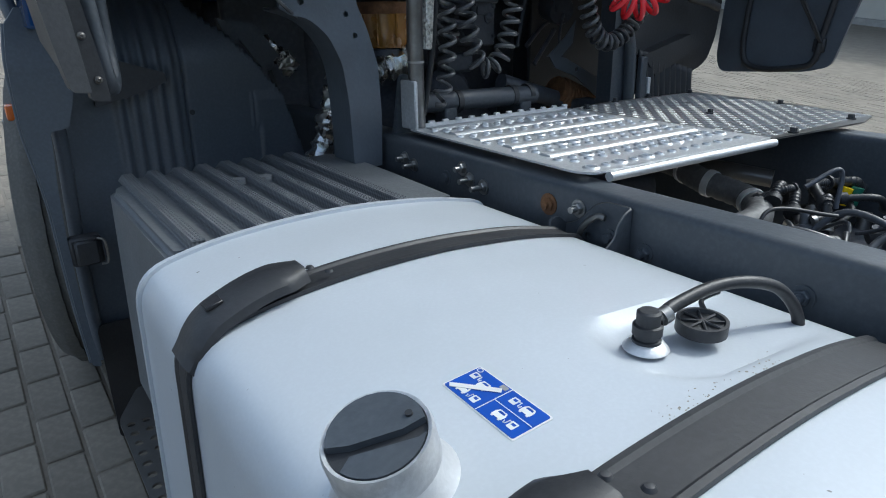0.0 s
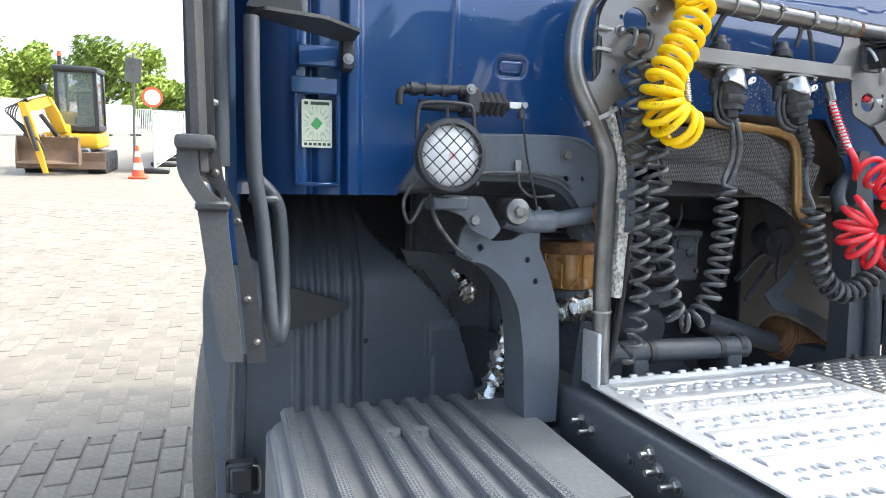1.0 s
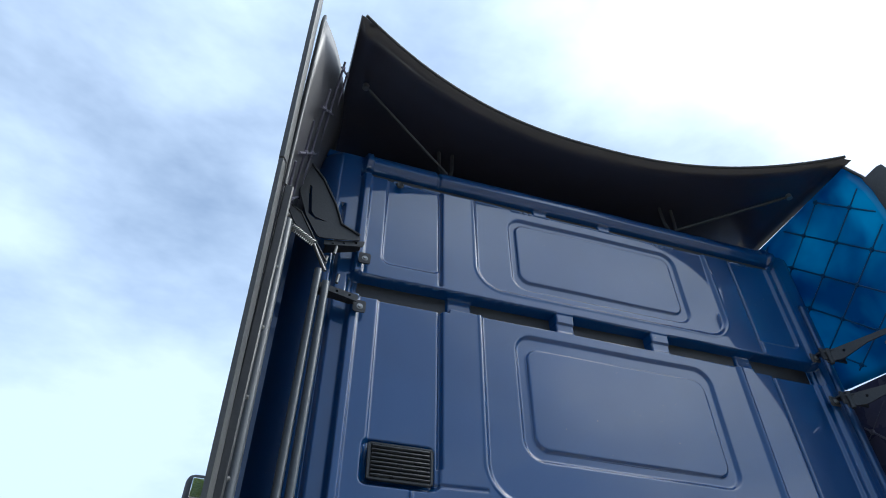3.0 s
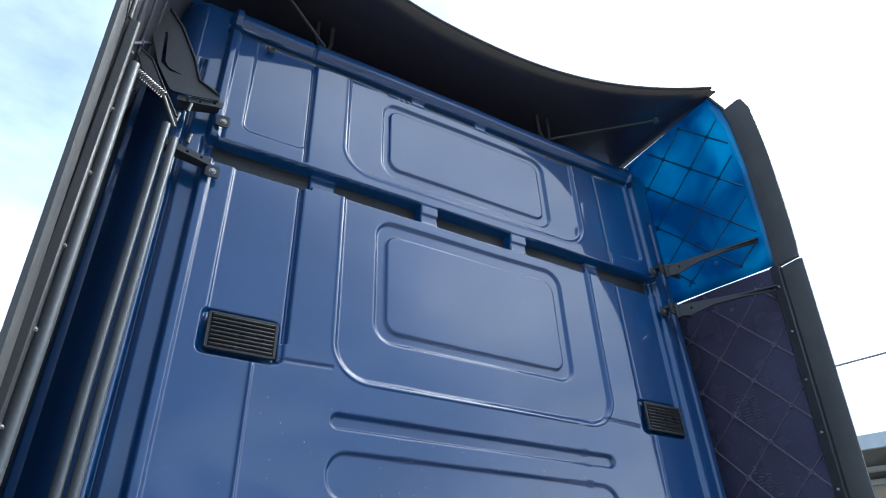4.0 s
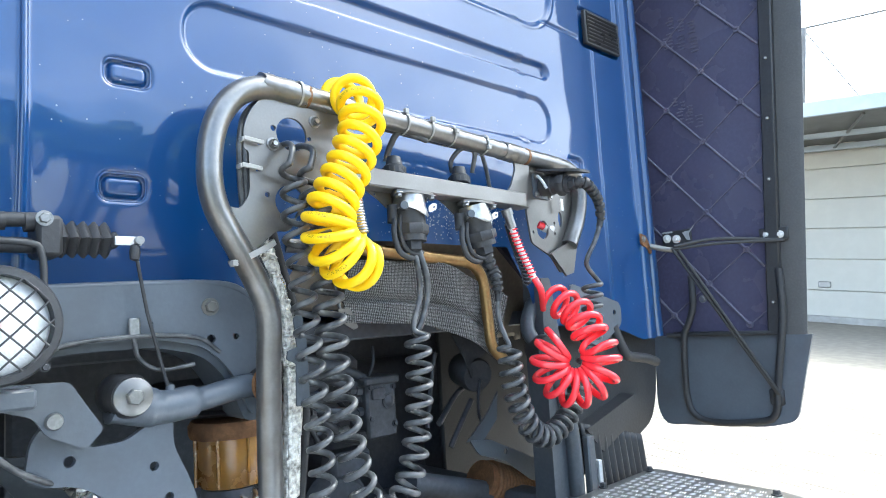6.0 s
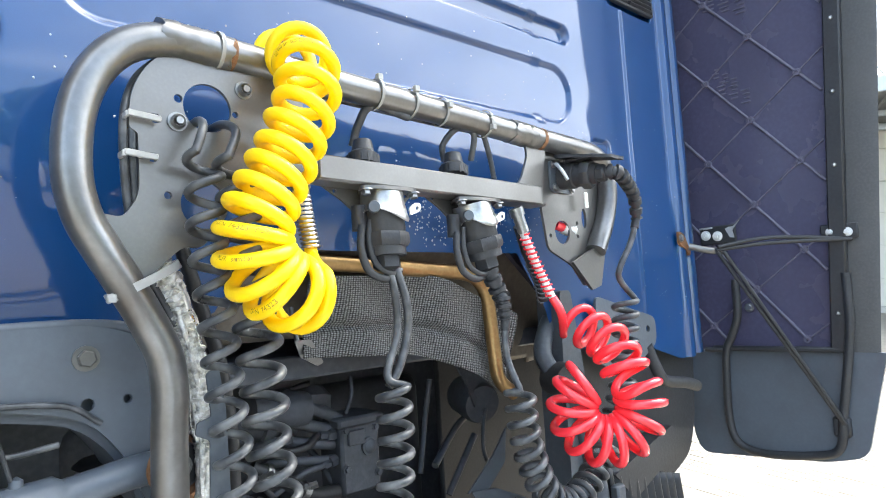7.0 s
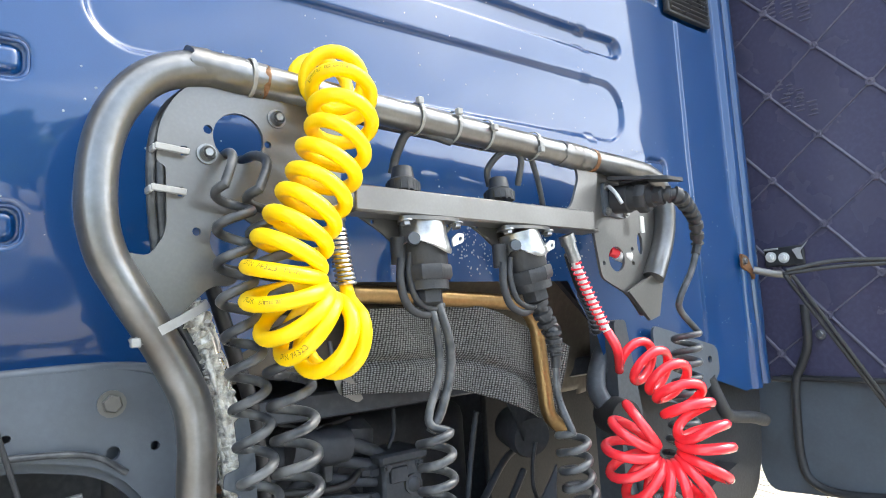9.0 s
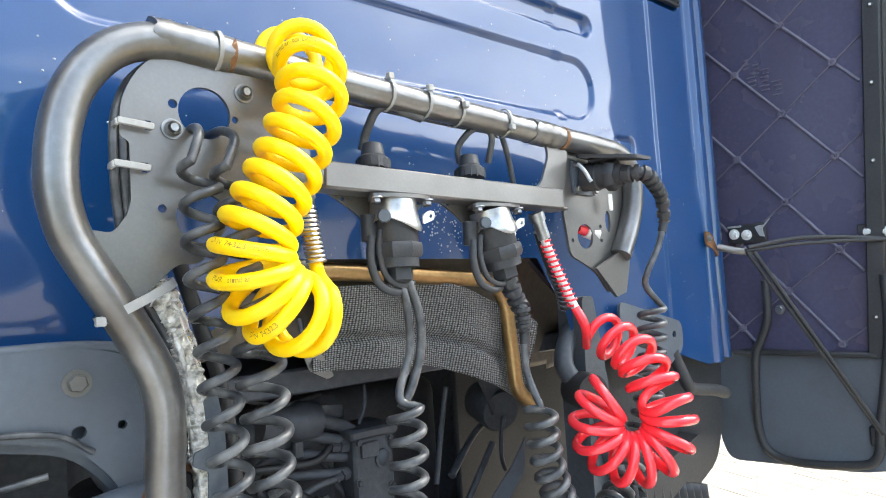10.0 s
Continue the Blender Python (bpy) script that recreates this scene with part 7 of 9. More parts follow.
for x, y in ((0.335, -0.075), (0.50, -0.07), (0.70, -0.085), (0.66, -0.42), (0.52, -0.68), (0.34, -0.40), (0.16, -0.12), (0.22, -0.69)):
    part("deck_bolt", bolt((x, y, 1.274), (0, 0, 1), 0.008, 0.012), BLACK, mesh_deck, "black bolt head")

# ---- hoses and valves between the rails ----
gear = thing("air_valve_block", "cluster of black valves and couplings between the rails", "valve block", (0.2, -0.9, 1.0))
part("base", box((-0.05, -1.25, 0.98), (0.36, -0.72, 1.06), 0.02), ENGINE, gear)
rnd = random.Random(11)
for k in range(16):
    x, y = rnd.uniform(0.0, 0.34), rnd.uniform(-1.22, -0.76)
    h, r = rnd.uniform(0.05, 0.13), rnd.uniform(0.012, 0.028)
    part("valve", rev([(0, 0), (r, 0), (r, h * 0.6), (r * 1.25, h * 0.6), (r * 1.25, h * 0.72), (r * 0.7, h * 0.75), (r * 0.7, h), (0, h)], (x, y, 1.05), (rnd.uniform(-0.3, 0.3), rnd.uniform(-0.3, 0.3), 1), 6 if k % 3 == 0 else 14), ENGINE if k % 4 else ZINC, gear)
GREEN = material("green_collar", (0.02, 0.16, 0.10), 0.5, grain=0.2)
for k, (x, y, z, mt) in enumerate(((0.291, -0.789, 1.135, YELLOW), (0.309, -0.804, 1.135, GREEN), (0.408, -0.798, 1.135, GREEN))):
    part("coloured_collar", tube([(x, y, z - 0.02), (x + 0.006, y - 0.006, z + 0.02)], 0.013, 12), mt, gear, "coloured hose collar")
for k in range(22):
    a = Vector((rnd.uniform(-0.30, 0.34), rnd.uniform(-1.3, -0.72), rnd.uniform(1.05, 1.15)))
    b = a + Vector((rnd.uniform(-0.2, 0.2), rnd.uniform(-0.3, 0.2), rnd.uniform(-0.06, 0.06)))
    m1 = (a + b) / 2 + Vector((rnd.uniform(-0.06, 0.06), rnd.uniform(-0.06, 0.06), rnd.uniform(0.0, 0.07)))
    b.x = min(b.x, 0.36)
    solid("air_line", tube(smooth_path([a, m1, b], 8), rnd.choice((0.004, 0.005, 0.007)), 6), rnd.choice((RUBBER, COIL_BLACK, ENGINE)), "black air line running between the chassis rails", "air line", a, group="air lines")
for k in range(16):
    # short looms and couplings crowded behind the catwalk
    a = Vector((rnd.uniform(0.02, 0.30), rnd.uniform(-0.98, -0.70), rnd.uniform(1.08, 1.15)))
    b = a + Vector((rnd.uniform(0.05, 0.16), rnd.uniform(-0.10, 0.12), rnd.uniform(-0.04, 0.05)))
    b.x = min(b.x, 0.36)
    loom = thing("cable_loom", "black corrugated cable loom with a coupling between the rails", "cable loom", a, group="cable looms")
    line = smooth_path([a, (a + b) / 2 + Vector((0, rnd.uniform(-0.04, 0.04), rnd.uniform(0.01, 0.06))), b], 16)
    r = rnd.choice((0.007, 0.009, 0.012))
    part("sleeve", tube(line, [r * (1 if j % 2 else 0.86) for j in range(len(line))], 10), RUBBER, loom)
    part("coupling", tube([line[0], line[3]], r * 1.5, 8), ZINC if k % 4 == 0 else BLACK, loom)
    part("coupling_nut", tube([line[-3], line[-1]], r * 1.45, 6), BLACK, loom)
big = thing("coolant_hose", "thick grey ribbed hose with pale clamps under the catwalk", "hose", (0.1, -0.6, 1.1))
pts = smooth_path([(0.22, -0.36, 1.15), (0.16, -0.45, 1.16), (0.12, -0.54, 1.15), (0.12, -0.66, 1.13), (0.03, -0.74, 1.12), (-0.10, -0.72, 1.11), (-0.20, -0.60, 1.10)], 14)
part("hose", tube(pts, [0.030 * (1 if k % 3 else 0.94) for k in range(len(pts))], 16), material("grey_hose", (0.10, 0.10, 0.10), 0.55, grain=0.4, scale=120, stain=0.4), big)
for i in (18, 30, 44):
    part("clamp", tube([pts[i], pts[i + 2]], 0.033, 16), ALU, big, "bright hose clamp")
part("metal_pipe", tube(smooth_path([(0.30, -0.40, 1.14), (0.26, -0.52, 1.15), (0.30, -0.62, 1.14)], 8), 0.022, 12), PLATE, big)

# ---- flap stays, hinges and handles ----
def hinge(s, z, z_end, y_end):
    own = FLAPS[s][z > 3.1]
    pts = rounded([(0.905, -0.012), (0.955, -0.026), (1.02, -0.07), (1.175, y_end + 0.03), (1.19, y_end), (1.165, y_end - 0.01), (1.0, -0.115), (0.905, -0.05)], 0.012)
    drop = lambda a: z + (z_end - z) * max(0.0, (a - 0.92) / 0.27)
    h = part("hinge_arm", outline_plate(pts, [ring2(0.99, -0.085, 0.006, 8), ring2(1.10, -0.22 if y_end < -0.3 else -0.12, 0.006, 8)], 0.006, lambda a, b, c: Vector((s * a, b, drop(a) + c))), BLACK, own, "black pressed steel hinge arm")
    part("arm_flange", outline_plate([(0.905, -0.030), (1.02, -0.030), (1.02, 0.012), (0.905, 0.018)], [ring2(0.94, -0.006, 0.005, 8), ring2(0.985, -0.006, 0.005, 8)], 0.006, lambda a, b, c: Vector((s * a, -0.052 - c, z + b))), BLACK, h)
    root, tip = Vector((s * 0.925, -0.050, z)), Vector((s * 1.178, y_end, z_end))
    web = rounded([(0, 0.006), (1, 0.010), (1, -0.014), (0.70, -0.010), (0.40, -0.018), (0.16, -0.046), (0, -0.040)], 0.004)
    part("arm_web", outline_plate(web, [ring2(0.18, -0.016, 0.012, 8, 0.006), ring2(0.94, -0.002, 0.014, 8, 0.004)], 0.006, lambda a, b, c: root.lerp(tip, a) + Vector((s * c * 0.8, c * 0.5, b))), BLACK, h)
    part("arm_pivot", tube([(s * 0.935, -0.062, z - 0.050), (s * 0.935, -0.062, z + 0.016)], 0.009, 10), BLACK, h)
    part("foot", box((s * 0.905 - 0.022, -0.028, z - 0.028), (s * 0.905 + 0.022, -0.018, z + 0.012), 0.005), BLACK, h)
    part("foot_bolt", bolt((s * 0.905, -0.028, z - 0.010), (0, -1, 0), 0.007, 0.006), ZINC, h)
    for a in (0.35, 0.95):
        part("flap_bolt", bolt((s * 1.185, -0.02 + (y_end + 0.02) * a, drop(1.18) + 0.01), (-s, 0, 0), 0.006, 0.006), ZINC, h)


for s in (-1, 1):
    if s > 0:
        hinge(s, 3.20, 3.245, -0.35)
        hinge(s, 3.01, 3.01, -0.36)
        continue
    # folded hinges: only the wall brackets show
    for z, tilt in ((3.236, 0.30), (3.036, -0.14)):
        h = part("hinge_bracket", outline_plate(rounded([(-1.048, z - tilt * 0.060), (-0.920, z + tilt * 0.065 - 0.012), (-0.916, z + tilt * 0.065 + 0.012), (-1.048, z - tilt * 0.060 + 0.020)], 0.004), [ring2(x, z + tilt * (x + 0.985) + 0.004, 0.0045, 8) for x in (-1.02, -0.985, -0.945)], 0.004, flat(-0.052)), BLACK, FLAPS[s][z > 3.1], "black hinge bracket with round holes")
        part("bracket_shelf", box((-1.045, -0.052, z + 0.008), (-0.922, -0.004, z + 0.013), 0.001, turn=Matrix.Rotation(-tilt, 4, "Y")), BLACK, h)
        part("foot", outline_plate(rounded([(-0.926, z - 0.034), (-0.886, z - 0.034), (-0.886, z + 0.010), (-0.926, z + 0.010)], 0.010), [], 0.005, flat(-0.020)), BLACK, h)
        part("foot_bolt", bolt((-0.905, -0.025, z - 0.014), (0, -1, 0), 0.007, 0.006), ZINC, h)
# pressed quadrant and spring on the driver's side
quad = thing("flap_quadrant", "black pressed quadrant plate with a coil spring", "hinge plate", (-1.05, -0.05, 3.2))
pts = rounded([(-1.188, 3.584), (-1.154, 3.599), (-1.087, 3.512), (-1.029, 3.394), (-1.002, 3.313), (-0.937, 3.280), (-0.931, 3.262), (-1.003, 3.246), (-1.071, 3.237), (-1.121, 3.322), (-1.168, 3.46)], 0.014)
part("plate", outline_plate(pts, [rounded([(-1.130, 3.468), (-1.121, 3.468), (-1.106, 3.345), (-1.092, 3.325), (-1.050, 3.312), (-1.088, 3.312), (-1.116, 3.335)], 0.004)], 0.004, flat(-0.06)), BLACK, quad)
part("plate_rim", tube([(-1.153, -0.066, 3.600), (-1.086, -0.066, 3.513), (-1.028, -0.066, 3.395), (-1.001, -0.066, 3.314), (-0.936, -0.066, 3.281)], 0.0045, 8), BLACK, quad)
part("lower_plate", outline_plate(rounded([(-1.196, 3.329), (-1.138, 3.290), (-1.085, 3.191), (-1.036, 3.106), (-1.029, 3.068), (-1.050, 3.085), (-1.073, 3.148), (-1.153, 3.242)], 0.008), [ring2(-1.046, 3.095, 0.005, 8)], 0.004, flat(-0.10)), BLACK, quad)
part("plate_rim", tube([(-1.195, -0.104, 3.330), (-1.138, -0.104, 3.292), (-1.085, -0.104, 3.193), (-1.036, -0.104, 3.107)], 0.0035, 8), BLACK, quad)
part("spring", tube(coil_path([Vector((-1.164, -0.13, 3.199)), Vector((-1.082, -0.13, 3.145))], 0.010, 13, 12), 0.0022, 6), ZINC, quad)
part("link", tube([(-1.082, -0.128, 3.145), (-1.066, -0.122, 3.115), (-1.036, -0.115, 3.060)], 0.005, 8), PLATE, quad)
for x, z in ((-0.99, 3.085), (-1.035, 3.150), (-1.01, 3.200)):
    part("pivot_pin", tube([(x, -0.055, z - 0.014), (x + 0.004, -0.055, z + 0.020)], 0.0055, 8), PLATE, quad)
# tubes on the driver's side
side_tubes = thing("flap_tube_frame", "black painted tube frame that braces the side flap", "tube frame", (-1.1, -0.16, 1.95), group="flap tube frames")
part("outer_tube", tube([(-1.168, -0.17, 1.715), (-1.168, -0.16, 2.4), (-1.174, -0.16, 3.19)], 0.0155, 14), CHASSIS, side_tubes)
part("inner_tube", tube([(-1.064, -0.15, 1.97), (-1.066, -0.15, 2.3), (-1.057, -0.15, 3.03)], 0.0115, 12), CHASSIS, side_tubes)
part("inner_tube", tube([(-1.036, -0.15, 1.97), (-1.036, -0.15, 2.3), (-1.030, -0.15, 2.99)], 0.0115, 12), CHASSIS, side_tubes)
part("shelf_bracket", outline_plate(rounded([(-1.12, -0.18), (-0.93, -0.02), (-0.93, -0.12), (-1.0, -0.19), (-1.10, -0.22)], 0.008), [], 0.006, lambda a, b, c: Vector((a, b, 1.958 + c + 0.02 * (a + 0.93)))), BLACK, side_tubes)
part("wedge", outline_plate([(-1.125, 1.966), (-1.110, 1.996), (-1.045, 1.990), (-1.035, 1.960)], [], 0.06, flat(-0.13)), BLACK, side_tubes)
part("foot", box((-0.953, -0.05, 1.905), (-0.928, -0.015, 1.965), 0.004), BLACK, side_tubes)
part("foot_bolt", bolt((-0.94, -0.05, 1.925), (0, -1, 0), 0.007, 0.006), ZINC, side_tubes)
lower_tubes = thing("flap_handle_loop", "dark grey bent tube loop on the flap's lower end", "tube loop", (-1.1, -0.18, 1.42), group="flap tube loops")
part("loop", tube(smooth_path([(-1.118, -0.21, 1.945), (-1.118, -0.21, 1.80), (-1.115, -0.20, 1.70), (-1.105, -0.19, 1.63), (-1.096, -0.19, 1.52), (-1.090, -0.19, 1.45), (-1.080, -0.16, 1.425), (-1.068, -0.11, 1.44), (-1.065, -0.08, 1.50), (-1.068, -0.08, 1.62), (-1.080, -0.09, 1.665), (-1.112, -0.10, 1.70)], 8), 0.0125, 12), CHASSIS, lower_tubes)
part("lug", box((-1.125, -0.16, 1.655), (-1.075, -0.12, 1.668), 0.004), CHASSIS, lower_tubes)
# stays on the passenger side
stay = thing("flap_stay", "black flat stay rods bracing the passenger flap", "flap stay", (1.1, 0.0, 1.9))
part("bracket", outline_plate(rounded([(0.893, 1.900), (0.925, 1.885), (0.945, 1.868), (0.950, 1.880), (0.920, 1.925), (0.893, 1.932)], 0.005), [ring2(0.904, 1.914, 0.004, 8)], 0.006, flat(-0.008)), RUST, stay, "rusty steel bracket on the cab corner")
part("bracket_bolt", bolt((0.904, -0.014, 1.914), (0, -1, 0), 0.007, 0.006), ZINC, stay)
part("pivot", tube(smooth_path([(0.930, -0.02, 1.892), (0.950, -0.055, 1.880), (0.985, -0.080, 1.874)], 6), 0.009, 12), PLATE, stay)
for d in (0, 0.013):
    part("level_rod", tube(smooth_path([(0.960, -0.075 - d * 0.5, 1.877 + d * 0.6), (1.03, -0.150 - d * 0.3, 1.886 + d), (1.10, -0.22, 1.887 + d * 0.8), (1.185, -0.318, 1.884)], 8), 0.0052, 12), BLACK, stay)
for d in (0, 0.014):
    part("diagonal_rod", tube([(0.962 + d * 0.3, -0.078 - d, 1.873), (1.165, -0.262 - d * 0.4, 1.425)], 0.0050, 12), BLACK, stay)
part("rod_foot", box((1.168, -0.275, 1.39), (1.19, -0.235, 1.44), 0.005), BLACK, stay)
for y, z, r in ((-0.274, 1.905, 0.008), (-0.312, 1.902, 0.008), (0.050, 1.932, 0.010), (0.016, 1.927, 0.010)):
    part("pale_bolt", bolt((1.180, y, z), (-1, 0, 0), r, 0.008, stud=0.006), WHITE, stay)
part("torn_clip", outline_plate([(-0.010, 1.946), (-0.022, 1.920), (-0.034, 1.918), (-0.030, 1.940), (-0.052, 1.966), (-0.034, 1.950), (-0.022, 1.950)], [], 0.003, lambda a, b, c: Vector((1.172 + c, a, b))), ALU_WORN, stay, "bright torn metal clip")
part("screw_row", box((1.174, 0.028, 1.950), (1.180, 0.066, 1.955), 0.001), ALU_WORN, stay)
part("plate", box((1.180, -0.335, 1.885), (1.190, -0.25, 1.925), 0.003), BLACK, stay)
part("plate", box((1.180, -0.035, 1.905), (1.190, 0.068, 1.957), 0.003), BLACK, stay)
loop_r = thing("flap_handle_loop", "black bent tube loop on the passenger flap's lower end", "tube loop", (1.17, -0.1, 1.32), group="flap tube loops")
part("loop", tube(smooth_path([(1.172, -0.025, 1.80), (1.172, -0.022, 1.70), (1.172, 0.0, 1.64), (1.172, 0.018, 1.60), (1.172, 0.026, 1.50), (1.172, 0.026, 1.40), (1.172, 0.005, 1.345), (1.172, -0.06, 1.325), (1.172, -0.18, 1.335), (1.172, -0.245, 1.36), (1.172, -0.262, 1.45), (1.172, -0.285, 1.58), (1.172, -0.298, 1.68), (1.172, -0.300, 1.80)], 8), 0.011, 12), BLACK, loop_r)
for y, z in ((-0.05, 1.72), (-0.275, 1.70), (-0.275, 1.80)):
    part("screw", bolt((1.190, y, z), (-1, 0, 0), 0.009, 0.008), ZINC, loop_r)
part("top_lip", box((1.172, -0.27, 1.600), (1.192, 0.06, 1.614), 0.004), BLACK, loop_r)
part("side_clip", tube([(1.165, 0.075, 1.605), (1.175, 0.02, 1.602)], 0.007, 8), BLACK, loop_r)

# ---- inspection sticker ----
PAPER = material("pale_green_paper", (0.70, 0.73, 0.58), 0.5, grain=0.1, scale=300, stain=0.2, stain_scale=40)
sticker = thing("inspection_sticker", "white inspection sticker with a green mark on the cab corner", "sticker", (-0.99, 0.01, 1.77))
wy = 0.0085
part("paper", outline_plate(rounded([(-1.021, 1.771), (-0.963, 1.771), (-0.963, 1.863), (-1.021, 1.863)], 0.003), [], 0.0008, flat(wy)), PAPER, sticker)
GREENISH = material("sticker_green", (0.06, 0.33, 0.10), 0.5, grain=0.2)
INK = material("printed_ink", (0.03, 0.06, 0.04), 0.5)
BLUE_INK = material("sticker_blue", (0.010, 0.075, 0.42), 0.35, coat=0.3, stain=0.15)
part("green_mark", outline_plate([(-1.004, 1.815), (-0.993, 1.830), (-0.981, 1.818), (-0.992, 1.805)], [], 0.0006, flat(wy - 0.0012)), GREENISH, sticker)
for k in range(12):
    a = k * math.tau / 12
    part("tick", tube([(-0.992 + 0.016 * math.cos(a), wy - 0.0013, 1.817 + 0.018 * math.sin(a)), (-0.992 + 0.024 * math.cos(a), wy - 0.0013, 1.817 + 0.026 * math.sin(a))], 0.0006, 4), GREENISH, sticker)
for x0, x1, z in ((-1.004, -0.968, 1.856), (-1.016, -1.009, 1.856)):
    part("heading_bar", box((x0, wy - 0.0016, z - 0.003), (x1, wy - 0.0008, z + 0.003)), INK, sticker)
for k in range(6):
    part("number_bar", box((-1.017 + k * 0.009, wy - 0.0016, 1.775), (-1.011 + k * 0.009, wy - 0.0008, 1.780)), INK, sticker)
part("line", box((-1.018, wy - 0.0015, 1.784), (-0.966, wy - 0.0008, 1.7848)), INK, sticker)
ledge = thing("cab_corner_ledge", "pressed blue ledge and frame on the cab corner", "panel ledge", (-0.99, 0.0, 1.70))
part("ledge", box((-1.042, -0.003, 1.872), (-0.952, 0.02, 1.905), 0.003), PAINT, ledge)
part("ledge", box((-1.028, -0.002, 1.925), (-0.952, 0.02, 1.965), 0.003), PAINT, ledge)
for x in (-1.033, -0.952):
    part("frame_side", box((x - 0.004, -0.004, 1.70), (x + 0.004, 0.02, 1.872), 0.003), PAINT, ledge)
part("frame_foot", box((-1.033, -0.004, 1.695), (-0.952, 0.02, 1.704), 0.003), PAINT, ledge)
for k in range(18):
    a = (k + 0.5) * math.tau / 18
    part("ray", tube([(-0.992 + 0.017 * math.cos(a), wy - 0.0013, 1.817 + 0.019 * math.sin(a)), (-0.992 + 0.027 * math.cos(a), wy - 0.0013, 1.817 + 0.036 * math.sin(a))], 0.0005, 4), GREENISH, sticker)
for lowered in (sticker, ledge):
    lowered.matrix_world = lowered.matrix_world @ Matrix.Translation((0, 0, -0.008))
plug_cap = solid("blanking_plug", rev([(0, 0.004), (0.004, 0.005), (0.006, 0.003), (0.011, 0.006), (0.014, 0.004), (0.016, 0), (0, 0)], (-0.799, -0.006, 3.640), (0, -1, 0), 20), BLACK, "black rubber blanking plug in the blue panel", "plug", (-0.799, 0, 3.640))

# ---- mirrors far ahead on the driver's door ----
mirror = thing("door_mirror", "black door mirrors on the driver's side", "mirror", (-1.35, 1.6, 2.4))
for z0, z1, w in ((2.50, 2.87, 0.24), (2.92, 3.08, 0.20)):
    part("housing", box((-1.39, 1.55, z0), (-1.39 + w, 1.68, z1), 0.04, segments=4), BLACK, mirror)
    part("glass", box((-1.358, 1.530, z0 + 0.035), (-1.42 + w, 1.549, z1 - 0.035), 0.003, turn=Matrix.Rotation(radians(9), 4, "X")), material("mirror_glass", (0.85, 0.88, 0.9), 0.03, 1.0), mirror)
part("arm", tube([(-1.16, 1.65, 2.55), (-1.32, 1.63, 2.55)], 0.016, 10), BLACK, mirror)
part("arm", tube([(-1.16, 1.65, 3.0), (-1.32, 1.63, 3.0)], 0.016, 10), BLACK, mirror)

# ---- tank fittings ----
cap = thing("tank_filler_cap", "grey locking filler cap on a bare aluminium neck", "filler cap", (-1.105, -1.06, 1.21))
up = Vector((-0.30, -0.10, 1)).normalized()
fc = Vector((-1.091, -1.082, 1.254)) - up * 0.060
part("neck", rev([(0.062, -0.012), (0.050, 0.006), (0.042, 0.016), (0.0405, 0.040), (0, 0.040)], fc, up, 40), ALU, cap, "bare aluminium neck")
part("cap_rim", rev([(0.0415, 0.032), (0.0428, 0.034), (0.0428, 0.060), (0.0412, 0.064), (0.0385, 0.063), (0.038, 0.058), (0, 0.058)], fc, up, 44), ALU_WORN, cap)
part("cap_disc", rev([(0, 0.0600), (0.0375, 0.0600), (0.0375, 0.058), (0, 0.058)], fc, up, 36), BLACK, cap)
u1 = Vector((0.80, -0.45, 0.20)).normalized()
u1 = (u1 - up * u1.dot(up)).normalized()
u2 = up.cross(u1)
wing = [(-0.037, -0.004), (-0.020, -0.007), (0.020, -0.004), (0.037, 0.002)]
arc = [(0.0372 * math.cos(a), 0.0372 * math.sin(a)) for a in np.linspace(0.1, math.pi - 0.1, 14)]
part("grip", outline_plate(wing + arc, [], 0.007, lambda a, b, c: fc + up * (0.0595 + c) + u1 * a + u2 * b), CHASSIS, cap)
arc = [(0.0372 * math.cos(a), 0.0372 * math.sin(a)) for a in np.linspace(math.pi + 0.75, math.tau - 0.25, 12)]
part("lower_grip", outline_plate([(0.030, -0.012), (-0.020, -0.014)] + arc, [], 0.004, lambda a, b, c: fc + up * (0.0595 + c) + u1 * a + u2 * b), CHASSIS, cap)
part("key_dot", rev([(0, 0), (0.003, 0), (0.003, 0.002), (0, 0.002)], fc + up * 0.0665 + u1 * 0.026 + u2 * 0.008, up, 10), BLACK, cap)
decal = thing("refuelling_sticker", "blue sticker with white refuelling pictograms on the tank", "sticker", (-0.95, -0.98, 1.24))
dn = Vector((-0.095, 0, 1)).normalized()
dc = Vector((-0.959, -1.056, 1.2180))
du = Vector((-0.03, -1, 0)).normalized()
dv = dn.cross(du)
onto = lambda h: (lambda a, b, c: dc + du * a * 0.87 + dv * b * 0.72 + dn * (h + c))
part("white_edge", outline_plate(rounded([(-0.059, -0.031), (0.059, -0.031), (0.059, 0.031), (-0.059, 0.031)], 0.003), [], 0.0006, onto(0.0010)), WHITE, decal)
part("blue_field", outline_plate(rounded([(-0.057, -0.029), (0.057, -0.029), (0.057, 0.029), (-0.057, 0.029)], 0.003), [], 0.0005, onto(0.0017)), BLUE_INK, decal)
